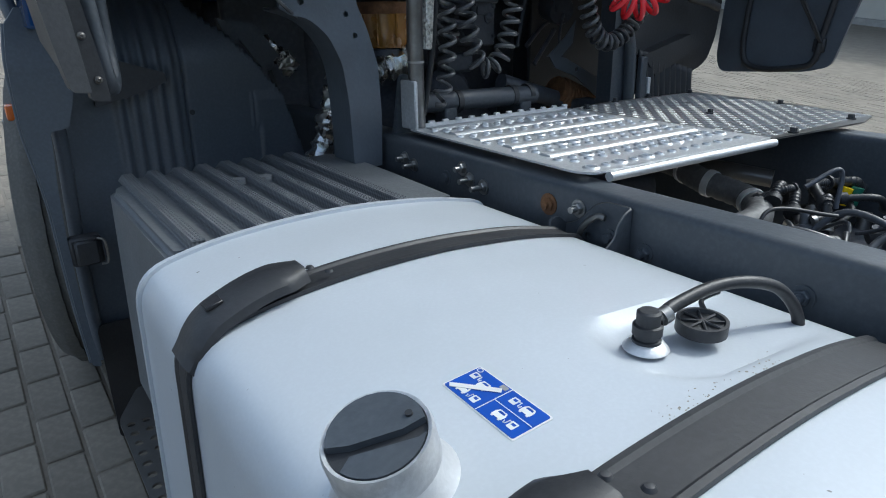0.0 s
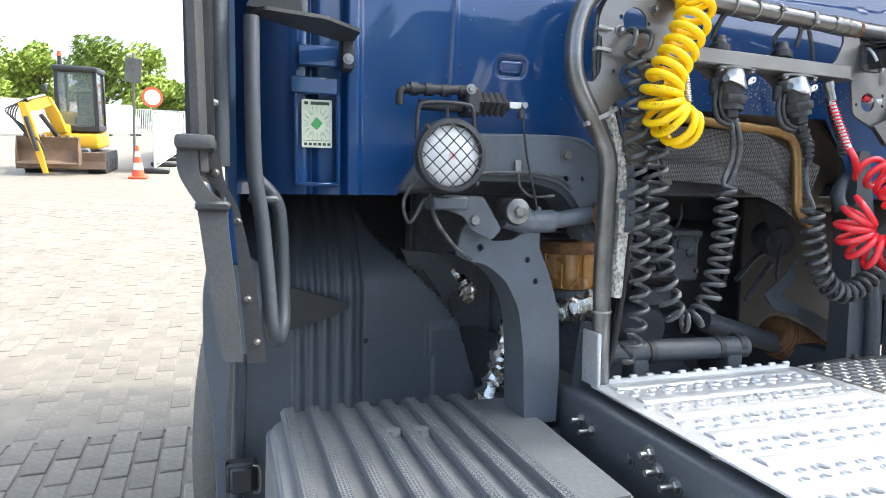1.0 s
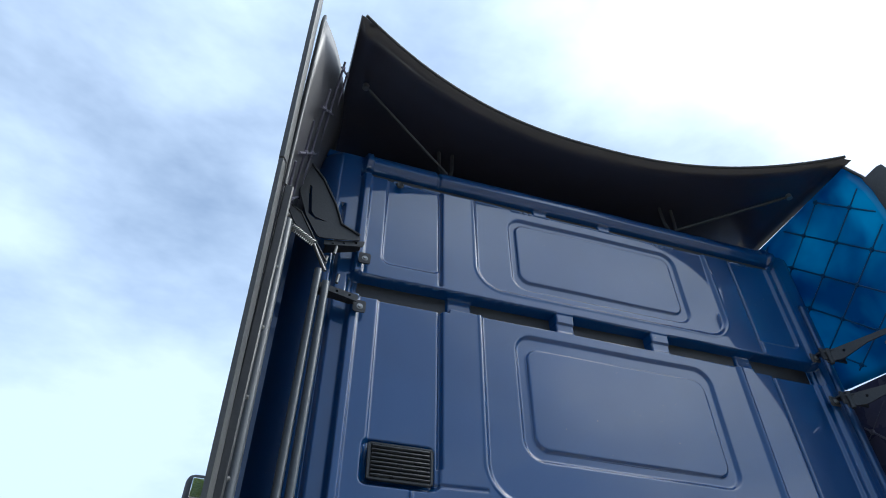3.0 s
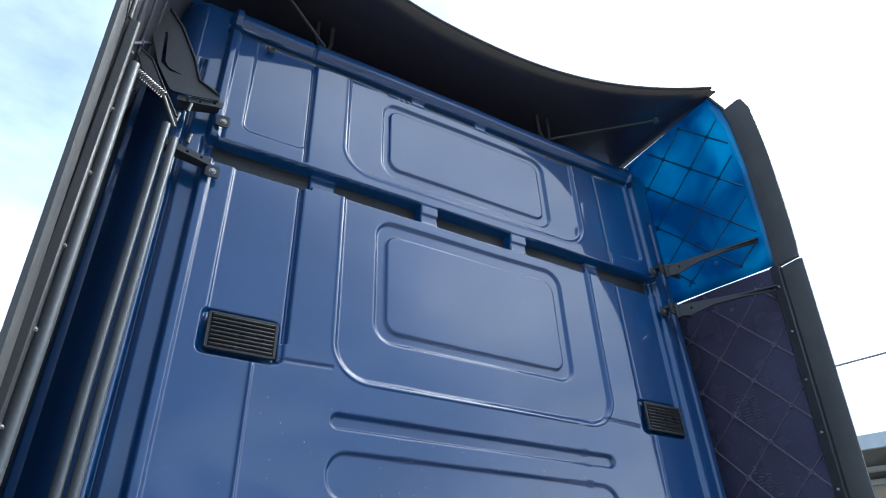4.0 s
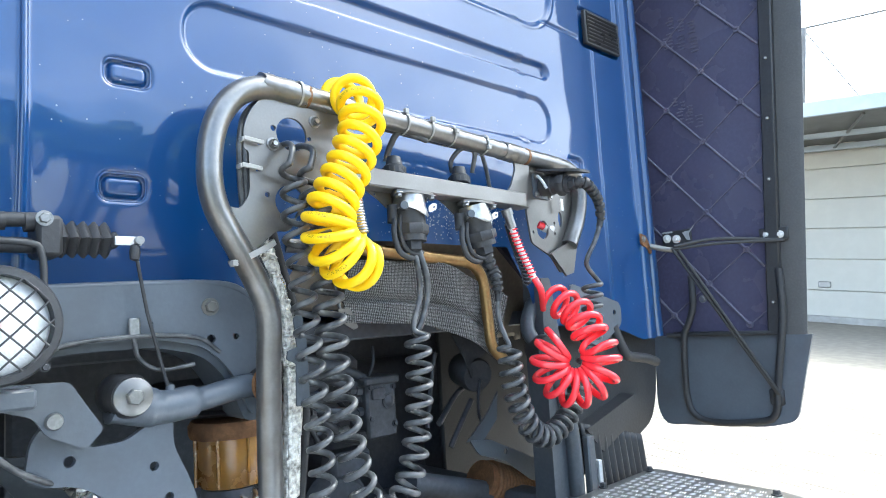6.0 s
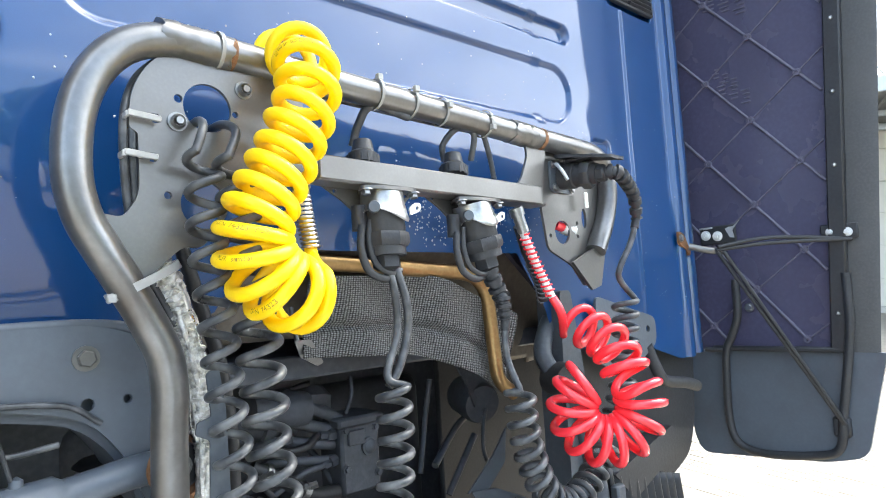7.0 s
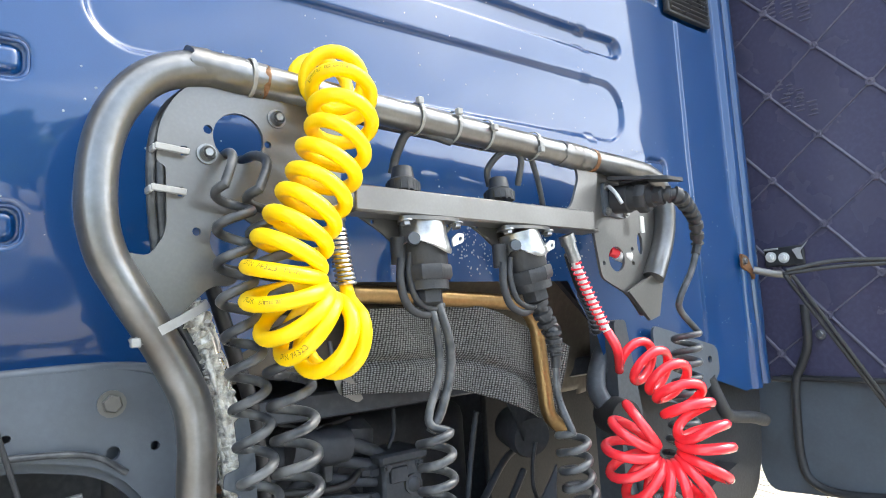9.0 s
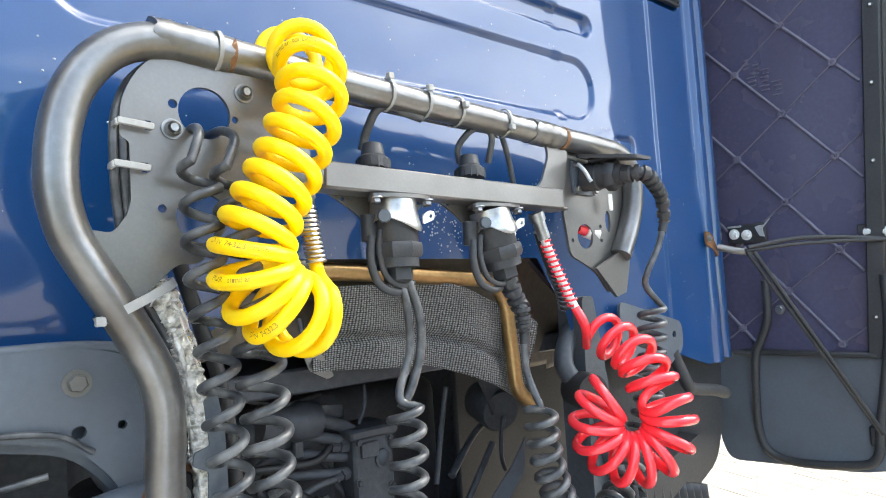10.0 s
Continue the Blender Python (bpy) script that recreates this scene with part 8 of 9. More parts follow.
def pump(cx, cy, k):
    """A small fuel pump with its hose, as outlines."""
    part("pictogram", outline_plate(rounded([(cx - 0.0045, cy - 0.006), (cx + 0.0045, cy - 0.006), (cx + 0.0045, cy + 0.006), (cx - 0.0045, cy + 0.006)], 0.001), [rounded([(cx - 0.0028, cy - 0.0005), (cx + 0.0028, cy - 0.0005), (cx + 0.0028, cy + 0.0042), (cx - 0.0028, cy + 0.0042)], 0.0006)], 0.0004, onto(0.0024)), WHITE, decal)
    part("pictogram", tube([onto(0.0024)(cx + k * a, cy + b, 0) for a, b in ((0.0045, 0.003), (0.0075, 0.0045), (0.0080, -0.003), (0.0105, -0.0045), (0.0115, 0.0))], 0.00055, 5), WHITE, decal)


def lorry(cx, cy):
    """A small vehicle front with window and wheels."""
    part("pictogram", outline_plate(rounded([(cx - 0.0075, cy - 0.0055), (cx + 0.0075, cy - 0.0055), (cx + 0.0075, cy + 0.002), (cx + 0.0055, cy + 0.0075), (cx - 0.0055, cy + 0.0075), (cx - 0.0075, cy + 0.002)], 0.001), [rounded([(cx - 0.0052, cy + 0.0022), (cx + 0.0052, cy + 0.0022), (cx + 0.0040, cy + 0.0060), (cx - 0.0040, cy + 0.0060)], 0.0006)], 0.0004, onto(0.0024)), WHITE, decal)
    for d in (-0.005, 0.005):
        part("pictogram", outline_plate([(cx + d - 0.0014, cy - 0.0078), (cx + d + 0.0014, cy - 0.0078), (cx + d + 0.0014, cy - 0.0055), (cx + d - 0.0014, cy - 0.0055)], [], 0.0004, onto(0.0024)), WHITE, decal)


for cx, cy, px, py, k in ((0.036, 0.015, 0.015, 0.016, 1), (0.022, -0.014, 0.043, -0.015, -1), (-0.026, 0.006, -0.047, 0.012, 1), (-0.036, -0.016, -0.014, -0.018, -1)):
    lorry(cx, cy)
    pump(px, py, k)
for k, m in enumerate(([(-0.055, -0.022), (-0.049, -0.027), (-0.004, 0.014), (-0.009, 0.020)], [(-0.001, -0.029), (0.0, -0.029), (0.0, 0.029), (-0.001, 0.029)], [(0.0, -0.0005), (0.057, -0.0005), (0.057, 0.0005), (0.0, 0.0005)])):
    part("stroke" if k == 0 else "rule", outline_plate(m, [], 0.0004, onto(0.0028 if k == 0 else 0.0024)), WHITE, decal)
part("round_mark", outline_plate(ring2(-0.051, 0.024, 0.0042, 14), [ring2(-0.051, 0.024, 0.0032, 12)], 0.0004, onto(0.0024)), WHITE, decal)
part("corner_mark", outline_plate(rounded([(-0.014, 0.020), (-0.004, 0.020), (-0.004, 0.027), (-0.014, 0.027)], 0.001), [], 0.0004, onto(0.0024)), TIE, decal)
breather = thing("tank_breather", "black breather stub with hose and a hanging cap", "breather", (-0.70, -1.0, 1.22))
bc = Vector((-0.766, -1.066, 1.2155))
part("seat", rev([(0.024, -0.002), (0.019, 0.004), (0.013, 0.006), (0, 0.006)], bc, (0, 0, 1), 26), ALU, breather)
part("stub", rev([(0.015, 0.004), (0.015, 0.008), (0.0125, 0.009), (0.0125, 0.014), (0.0155, 0.014), (0.0155, 0.024), (0.0125, 0.025), (0.0125, 0.038), (0.010, 0.040), (0, 0.040)], bc, (0, 0, 1), 20), BLACK, breather)
part("hose", tube(smooth_path([bc + Vector((0.008, -0.004, 0.027)), (-0.726, -1.066, 1.249), (-0.665, -1.072, 1.257), (-0.616, -1.087, 1.255), (-0.575, -1.10, 1.239), (-0.550, -1.112, 1.204), (-0.545, -1.115, 1.159)], 10), 0.0072, 12), RUBBER, breather, "dull grey rubber hose")
part("hose_clamp", tube([bc + Vector((0.016, -0.003, 0.028)), bc + Vector((0.026, -0.004, 0.031))], 0.0095, 14), ZINC, breather)
cc, cu = Vector((-0.697, -1.083, 1.224)), Vector((-0.03, -0.04, 1)).normalized()
part("hanging_cap", rev([(0, 0.004), (0.022, 0.004), (0.0235, 0.008), (0.027, 0.008), (0.027, -0.006), (0.020, -0.008), (0, -0.008)], cc, cu, 28), BLACK, breather)
ca = cu.orthogonal().normalized()
cb = cu.cross(ca)
for k in range(4):
    a = k * math.pi / 4
    d = (ca * math.cos(a) + cb * math.sin(a)) * 0.022
    part("cap_rib", tube([cc - d + cu * 0.006, cc + d + cu * 0.006], 0.0016, 6), BLACK, breather)
part("cap_strap", tube(smooth_path([cc + Vector((0.022, 0.012, 0.006)), cc + Vector((0.03, 0.022, 0.014)), (-0.650, -1.070, 1.247)], 6), 0.003, 6), BLACK, breather)
for k, (y, flip) in enumerate(((-0.708, 1), (-1.204, 1))):
    b = thing("strap_buckle", "black moulded buckle cover on the tank strap", "buckle", (-1.07, y, 1.22), group="strap buckles")
    line = smooth_path([(-0.985, y, 1.232), (-1.03, y, 1.229), (-1.075, y, 1.215), (-1.112, y, 1.194), (-1.140, y, 1.154)], 6)
    bm = bmesh.new()
    n = len(line)
    rows = []
    for i, p in enumerate(line):
        w = 0.036 * min(1.0, 0.55 + i * 0.12) * (1.0 if i < n - 3 else 0.9)
        nrm = Vector((-0.25 - 0.5 * i / n, 0, 1)).normalized()
        rows.append([bm.verts.new(p + nrm * h + Vector((0, d * w, 0))) for d, h in ((-1, -0.004), (-1, 0.008), (-0.7, 0.016), (0.7, 0.016), (1, 0.008), (1, -0.004))])
    for u, v in zip(rows, rows[1:]):
        for i in range(5):
            bm.faces.new((u[i], u[i + 1], v[i + 1], v[i]))
    bm.faces.new(rows[0])
    bm.faces.new(rows[-1][::-1])
    part("cover", bm, BLACK, b, sharp=50)
    part("slot", box((-1.112, y - 0.011, 1.2215), (-1.090, y + 0.011, 1.2265), 0.001, turn=Matrix.Rotation(radians(-14), 4, "Y")), RUBBER, b)
    for x, o in ((-0.97, 0.014), (-0.955, -0.012)):
        part("rivet", rev([(0, 0.004), (0.004, 0.003), (0.006, 0), (0, 0)], (x, y + o, 1.232), (0, 0, 1), 12), BLACK, b)
# lid texture and buttons on the battery box
for x, y in ((-0.856, -0.068), (-0.80, -0.079)):
    part("lid_button", rev([(0, 0.012), (0.016, 0.012), (0.019, 0.0), (0, 0)], (x, y, 1.200), (0, 0, 1), 20), BOX, battery)
for k in range(8):
    x = -1.043 + k * 0.0540
    bm = bmesh.new()
    for j in range(50):
        y = -0.435 + j * 0.011
        for o in (-0.0055, 0.0, 0.0055):
            c = Vector((x + o, y + (0.0035 if o else 0), 1.2163))
            vs = [bm.verts.new(c + Vector(q)) for q in ((-0.002, 0, 0), (0, -0.0028, 0), (0.002, 0, 0), (0, 0.0028, 0))]
            tv = bm.verts.new(c + Vector((0, 0, 0.002)))
            for a, b in zip(vs, vs[1:] + vs[:1]):
                bm.faces.new((a, b, tv))
    part("grip_studs", bm, BOX, battery)

# peeling paint and grit beside the rear strap
rnd = random.Random(77)
bm = bmesh.new()
ring = sorted((a, b) for a, b in tank_outline() if b > 1.15)
for k in range(60):
    a = rnd.uniform(-0.87, -0.68)
    z = float(np.interp(a, [p[0] for p in ring], [p[1] for p in ring])) + 0.0004
    y = -1.171 + abs(rnd.gauss(0, 0.010))
    r = rnd.uniform(0.0005, 0.0020)
    turn = rnd.uniform(0, 3)
    vs = [bm.verts.new((a + r * rnd.uniform(0.5, 1.2) * math.cos(turn + q), y + r * rnd.uniform(0.4, 1.0) * math.sin(turn + q), z)) for q in (0, 1.1, 2.3, 3.3, 4.6)]
    top = bm.verts.new((a, y, z + 0.0006))
    for u, v in zip(vs, vs[1:] + vs[:1]):
        bm.faces.new((u, v, top))
part("grit", bm, material("grit", (0.26, 0.24, 0.21), 0.9, grain=0.5, scale=300), tank, "dark grit and peeling paint flakes")

# ---- the yard ----
WORLD = Matrix.Identity(4)
JOINT = material("sandy_joint", (0.195, 0.168, 0.132), 0.95, grain=0.4, scale=30, stain=0.5, stain_scale=0.6, stain_colour=(0.20, 0.175, 0.145), bump=0.4)
GROUND = material("yard_paving", (0.205, 0.180, 0.145), 0.9, grain=0.35, scale=5, stain=0.5, stain_scale=0.22, stain_colour=(0.19, 0.168, 0.14), bump=0.3)


def paver_material(name, source):
    m = material(name, (0.225, 0.197, 0.158), 0.88, grain=0.35, scale=45, stain=0.5, stain_scale=2.2, stain_colour=(0.150, 0.133, 0.112), bump=0.5, coords="Object")
    nodes, links = m.node_tree.nodes, m.node_tree.links
    b = nodes["Principled BSDF"]
    if source == "object":
        rand = nodes.new("ShaderNodeObjectInfo").outputs["Random"]
    else:
        rand = nodes.new("ShaderNodeNewGeometry").outputs["Random Per Island"]
    hsv = nodes.new("ShaderNodeHueSaturation")
    r = nodes.new("ShaderNodeMapRange")
    r.inputs["To Min"].default_value, r.inputs["To Max"].default_value = 0.91, 1.07
    links.new(rand, r.inputs["Value"])
    links.new(r.outputs["Result"], hsv.inputs["Value"])
    old = b.inputs["Base Color"].links[0].from_socket
    links.new(old, hsv.inputs["Color"])
    links.new(hsv.outputs["Color"], b.inputs["Base Color"])
    return m


PAVER, PAVER_ALL = paver_material("paver", "object"), paver_material("pavers", "island")
bm = bmesh.new()
bmesh.ops.create_grid(bm, x_segments=8, y_segments=8, size=600)
bmesh.ops.translate(bm, verts=bm.verts, vec=(0, 0, -0.006))
ground = solid("ground", bm, GROUND, "wide yard paved with sand-coloured concrete blocks", "ground", kind="structure", base=WORLD)


def brick_mesh(w, d):
    bm = box((-w / 2, -d / 2, -0.03), (w / 2, d / 2, 0.0), 0.005)
    finish(bm)
    me = bpy.data.meshes.new("brick")
    bm.to_mesh(me)
    bm.free()
    return me


BW, BD = 0.105, 0.21
AREAS = ((-7.0, -0.91, -0.6, 11.0), (1.5, 8.5, -2.0, 6.5))
NEAR = (-2.70, -0.91, -0.2, 3.2)
brick_me = brick_mesh(BW - 0.010, BD - 0.010)
brick_me.materials.append(PAVER)
verts, faces, singles = [], [], []
rnd = random.Random(5)
for x0, x1, y0, y1 in AREAS:
    for c in range(int((x1 - x0) / BW)):
        for r in range(int((y1 - y0) / BD)):
            x, y = x0 + (c + 0.5) * BW, y0 + (r + 0.5 + 0.5 * (c % 2)) * BD
            dz = 0.006 + rnd.uniform(-0.0025, 0.0025)
            if NEAR[0] < x < NEAR[1] and NEAR[2] < y < NEAR[3]:
                singles.append((x, y, dz))
                continue
            w, d, e = BW / 2 - 0.005, BD / 2 - 0.005, 0.005
            k = len(verts)
            verts += [(x - w, y - d, -0.02), (x + w, y - d, -0.02), (x + w, y + d, -0.02), (x - w, y + d, -0.02),
                      (x - w + e, y - d + e, dz), (x + w - e, y - d + e, dz), (x + w - e, y + d - e, dz), (x - w + e, y + d - e, dz)]
            faces += [(k + 4, k + 5, k + 6, k + 7), (k, k + 1, k + 5, k + 4), (k + 1, k + 2, k + 6, k + 5), (k + 2, k + 3, k + 7, k + 6), (k + 3, k, k + 4, k + 7)]
part("joint_sand", box((-4.2, -0.6, -0.02), (-0.91, 2.0, -0.001)), JOINT, ground, "dark open joints between the blocks")
for x0, x1, y0, y1 in ((-7.0, -4.2, -0.6, 11.0), (-4.2, -0.91, 2.0, 11.0), (1.5, 8.5, -2.0, 6.5)):
    part("joint_sand", box((x0, y0, -0.02), (x1, y1, 0.0045)), GROUND, ground)
me = bpy.data.meshes.new("paving_blocks")
me.from_pydata(verts, [], faces)
me.materials.append(PAVER_ALL)
paving = tagged(new("paving_blocks", me), "sand-coloured concrete paving blocks in running bond", "paving", kind="stuff")

# ---- warehouse beside the yard ----
PANEL = material("warehouse_panel", (0.53, 0.51, 0.45), 0.6, grain=0.08, scale=4, stain=0.2, stain_scale=0.5, stain_colour=(0.42, 0.43, 0.42))
ROOF = material("roof_sheet", (0.42, 0.46, 0.49), 0.45, 0.3, grain=0.15, scale=3, stain=0.3, stain_scale=0.4)
DARK_ROOF = material("canopy_underside", (0.20, 0.20, 0.19), 0.7, grain=0.2, scale=3, stain=0.3, stain_scale=0.7)
hall = thing("warehouse", "long pale grey panelled warehouse with a canopy roof", "warehouse", (19, -4, 0), base=WORLD)
WX_ = 17.95
part("plinth", box((WX_ - 0.06, -40, -0.1), (WX_ + 6, 26, 0.16), 0.01), material("concrete_plinth", (0.36, 0.35, 0.33), 0.9, grain=0.3, scale=6, stain=0.4, stain_scale=0.6), hall)
part("core", box((WX_ + 0.05, -40, 0.0), (WX_ + 8, 26, 4.9), 0.0), PANEL, hall)
for z0, z1 in ((0.16, 0.825), (0.835, 1.635), (1.645, 2.435), (2.445, 3.205), (3.215, 3.995), (4.005, 4.45)):
    for k in range(16):
        y0 = -40.12 + 4.1 * k
        part("wall_panel", box((WX_ - 0.02, y0 + 0.008, z0 + 0.006), (WX_ + 0.06, y0 + 4.092, z1 - 0.006), 0.006), PANEL, hall)
part("door_lock", box((WX_ - 0.06, 4.05, 0.90), (WX_ - 0.02, 4.35, 1.06), 0.02), ZINC, hall)
part("eave_beam", box((WX_ - 0.5, -40, 4.40), (WX_ - 0.38, 26, 4.54), 0.01), ROOF, hall)
part("mid_beam", box((WX_ - 1.7, -40, 4.52), (WX_ - 1.58, 26, 4.64), 0.01), ROOF, hall)
bm = bmesh.new()
n = 330
top, low = [], []
for k in range(n + 1):
    y = -40 + 66 * k / n
    dz = 0.045 if (k // 2) % 2 else 0.0
    top.append(bm.verts.new((WX_ + 0.2, y, 4.60 + dz)))
    low.append(bm.verts.new((WX_ - 3.3, y, 4.74 + dz)))
for k in range(n):
    bm.faces.new((top[k], top[k + 1], low[k + 1], low[k]))
part("canopy_sheet", bm, DARK_ROOF, hall)
part("roof_deck", box((WX_ - 3.35, -40, 4.83), (WX_ + 8, 26, 4.90), 0.01), ROOF, hall)
part("fascia", box((WX_ - 3.45, -40, 4.70), (WX_ - 3.35, 26, 5.02), 0.01), ROOF, hall, "pale blue-grey roof edge")
for k in range(9):
    y = 3.9 - 5.4 * (k - 3)
    part("mast", box((WX_ - 3.0, y - 0.06, 4.9), (WX_ - 2.88, y + 0.06, 6.85), 0.02), PLATE, hall)
    for d in (-1, 1):
        part("mast_stay", tube([(WX_ - 2.94, y, 6.8), (WX_ - 2.94, y + d * 1.2, 4.95)], 0.012, 6), PLATE, hall)
    part("diagonal_brace", tube([(WX_ - 3.0, y - 1.2, 4.72), (WX_ - 0.45, y, 4.45)], 0.03, 6), PLATE, hall)
part("ridge_rod", tube([(WX_ - 2.94, -40, 6.83), (WX_ - 2.94, 26, 6.83)], 0.022, 6), PLATE, hall)

# ---- fences, signs and cone ----
FENCE = material("white_fence", (0.74, 0.74, 0.72), 0.6, grain=0.1, scale=8, stain=0.2, stain_scale=1.5)
CONE_O, CONE_W = material("cone_orange", (0.75, 0.10, 0.035), 0.5, grain=0.15, stain=0.2), material("cone_white", (0.78, 0.76, 0.73), 0.5, grain=0.1, stain=0.2)


def fence_panel(a, b, h, name="site_fence", sheet_on=True, z0=0.15):
    a, b = Vector((*a, 0)), Vector((*b, 0))
    f = thing(name, "white sheeted site fence panel on concrete feet" if sheet_on else "white picket fence panel", "fence", a, group="fence panels", base=WORLD)
    d = (b - a)
    n = max(2, int(d.length / 0.14))
    if sheet_on:
        side = Vector((-d.y, d.x, 0)).normalized() * 0.01
        bm = bmesh.new()
        vs = []
        for k in range(25):
            p = a + d * (0.02 + 0.96 * k / 24) + side * (1 + 2 * math.sin(k * 1.1))
            vs.append((bm.verts.new(p + Vector((0, 0, z0 + 0.05))), bm.verts.new(p + Vector((0, 0, h - 0.05)))))
        for u, v in zip(vs, vs[1:]):
            bm.faces.new((u[0], v[0], v[1], u[1]))
        part("sheeting", bm, FENCE, f)
    else:
        for k in range(n):
            p = a + d * ((k + 0.5) / n)
            part("picket", box(p + Vector((-0.035, -0.012, 0.1)), p + Vector((0.035, 0.012, h)), 0), FENCE, f)
    for z in (z0, h):
        part("rail", tube([a + Vector((0, 0, z)), b + Vector((0, 0, z))], 0.02, 6), FENCE, f)
    for p in (a, b):
        part("post", tube([p, p + Vector((0, 0, h))], 0.024, 6), FENCE, f)
        if sheet_on:
            part("foot", box(p + Vector((-0.35, -0.12, 0)), p + Vector((0.35, 0.12, 0.13)), 0.03), RUBBER, f)


for k in range(4):
    fence_panel((-2.75 + 0.03 * k, 16.9 + 2.6 * k), (-2.72 + 0.03 * k, 19.4 + 2.6 * k), 1.55)
for k in range(8):
    fence_panel((-19.0 + 1.55 * k, 30 + 2.9 * k * 0.8), (-17.5 + 1.55 * k, 32.2 + 2.9 * k * 0.8), 2.0)
for k in range(14):
    fence_panel((-26 + 2.2 * k, 62), (-23.9 + 2.2 * k, 62), 1.9, "picket_fence", False)
cone = thing("traffic_cone", "orange and white striped traffic cone", "traffic cone", (-2.97, 15.35, 0), base=WORLD)
part("base", box((-3.17, 15.15, 0), (-2.77, 15.55, 0.05), 0.015), CONE_O, cone)
for k, (z0, z1) in enumerate(((0.05, 0.2), (0.2, 0.36), (0.36, 0.5), (0.5, 0.62), (0.62, 0.75))):
    r = lambda z: 0.145 - 0.155 * z
    part("band", rev([(0, z0), (r(z0), z0), (r(z1), z1), (0, z1)], (-2.97, 15.35, 0), (0, 0, 1), 20), CONE_W if k % 2 else CONE_O, cone)
sign = thing("road_sign", "grey back of a rectangular road sign on a leaning post", "road sign", (-3.05, 16.0, 0), base=WORLD)
part("post", tube([(-3.12, 16.0, 0), (-3.04, 16.0, 2.85)], 0.03, 10), PLATE, sign)
part("board", box((-3.23, 15.95, 2.17), (-2.87, 15.97, 2.74), 0.01, turn=Matrix.Rotation(radians(6), 4, "Y")), PLATE, sign)
disc = thing("round_sign", "round red and white prohibition sign on a post", "road sign", (-3.6, 22.0, 0), base=WORLD)
part("post", tube([(-3.2, 22.05, 0), (-3.2, 22.05, 2.35)], 0.03, 8), PLATE, disc)
part("red_rim", rev([(0, 0), (0.32, 0), (0.32, 0.02), (0, 0.02)], (-3.2, 22.0, 2.01), (0.25, -1, 0), 28), CONE_O, disc)
part("white_face", rev([(0, 0.021), (0.24, 0.021), (0.24, 0.024), (0, 0.024)], (-3.2, 22.0, 2.01), (0.25, -1, 0), 28), CONE_W, disc)
for x, y, h, r in ((-16.6, 50, 8.9, 0.09), (-18.0, 48, 6.0, 0.06)):
    m = thing("lamp_post", "tall thin grey mast behind the fence", "mast", (x, y, 0), base=WORLD, group="masts")
    part("pole", tube([(x, y, 0), (x + 0.02 * h, y, h)], [r, r * 0.5], 8), PLATE, m)
    if h < 7:
        part("lamp_head", box((x - 0.3, y - 0.1, h), (x + 0.3, y + 0.1, h + 0.12), 0.03), PLATE, m)
container = thing("blue_container", "bright blue steel site container", "container", (-17, 46, 0), base=WORLD)
CONT = material("container_blue", (0.01, 0.22, 0.60), 0.5, grain=0.1, scale=3, stain=0.2, stain_scale=0.6)
part("body", box((-20.6, 44, 0.0), (-14.6, 46.5, 3.85), 0.03), CONT, container)
for k in range(24):
    part("rib", box((-20.5 + 0.25 * k, 43.93, 0.3), (-20.38 + 0.25 * k, 44.0, 3.7), 0.0), CONT, container)

# ---- mini excavator ----
EXC = material("excavator_yellow", (0.72, 0.40, 0.02), 0.45, coat=0.2, grain=0.15, scale=6, stain=0.35, stain_scale=3, stain_colour=(0.4, 0.22, 0.03))
GLASS = material("cab_glass", (0.22, 0.27, 0.25), 0.05, coat=1.0, Alpha=0.35)
digger = thing("mini_excavator", "yellow mini excavator with black cab and muddy blade", "excavator", (-4.7, 17, 0), base=WORLD)
for x in (-5.30, -3.98):
    prof = rounded([(-0.95, 0.0), (0.95, 0.0), (1.08, 0.28), (0.98, 0.5), (-0.98, 0.5), (-1.08, 0.28)], 0.18)
    part("track", outline_plate(prof, [], 0.38, lambda a, b, c: Vector((x - 0.19 + c, 17.35 + a, b))), RUBBER, digger)
    for k in range(12):
        part("track_lug", box((x - 0.2, 16.45 + 0.16 * k, -0.0), (x + 0.2, 16.52 + 0.16 * k, 0.03)), RUBBER, digger)
    for k in range(4):
        part("roller", rev([(0, -0.2), (0.1, -0.2), (0.1, 0.2), (0, 0.2)], (x, 16.75 + 0.4 * k, 0.22), (1, 0, 0), 12), ENGINE, digger)
part("undercarriage", box((-5.2, 16.7, 0.25), (-4.15, 18.0, 0.6), 0.05), ENGINE, digger)
MUD = material("muddy_steel", (0.20, 0.13, 0.085), 0.8, grain=0.4, scale=8, stain=0.6, stain_scale=2, stain_colour=(0.10, 0.075, 0.06), bump=0.5)
bm = outline_plate(rounded([(16.20, 0.12), (16.24, 0.10), (16.30, 0.30), (16.26, 0.52), (16.20, 0.52), (16.24, 0.3)], 0.02), [], 1.85, lambda a, b, c: Vector((-5.62 + c, a, b)))
part("dozer_blade", bm, MUD, digger, "muddy brown dozer blade")
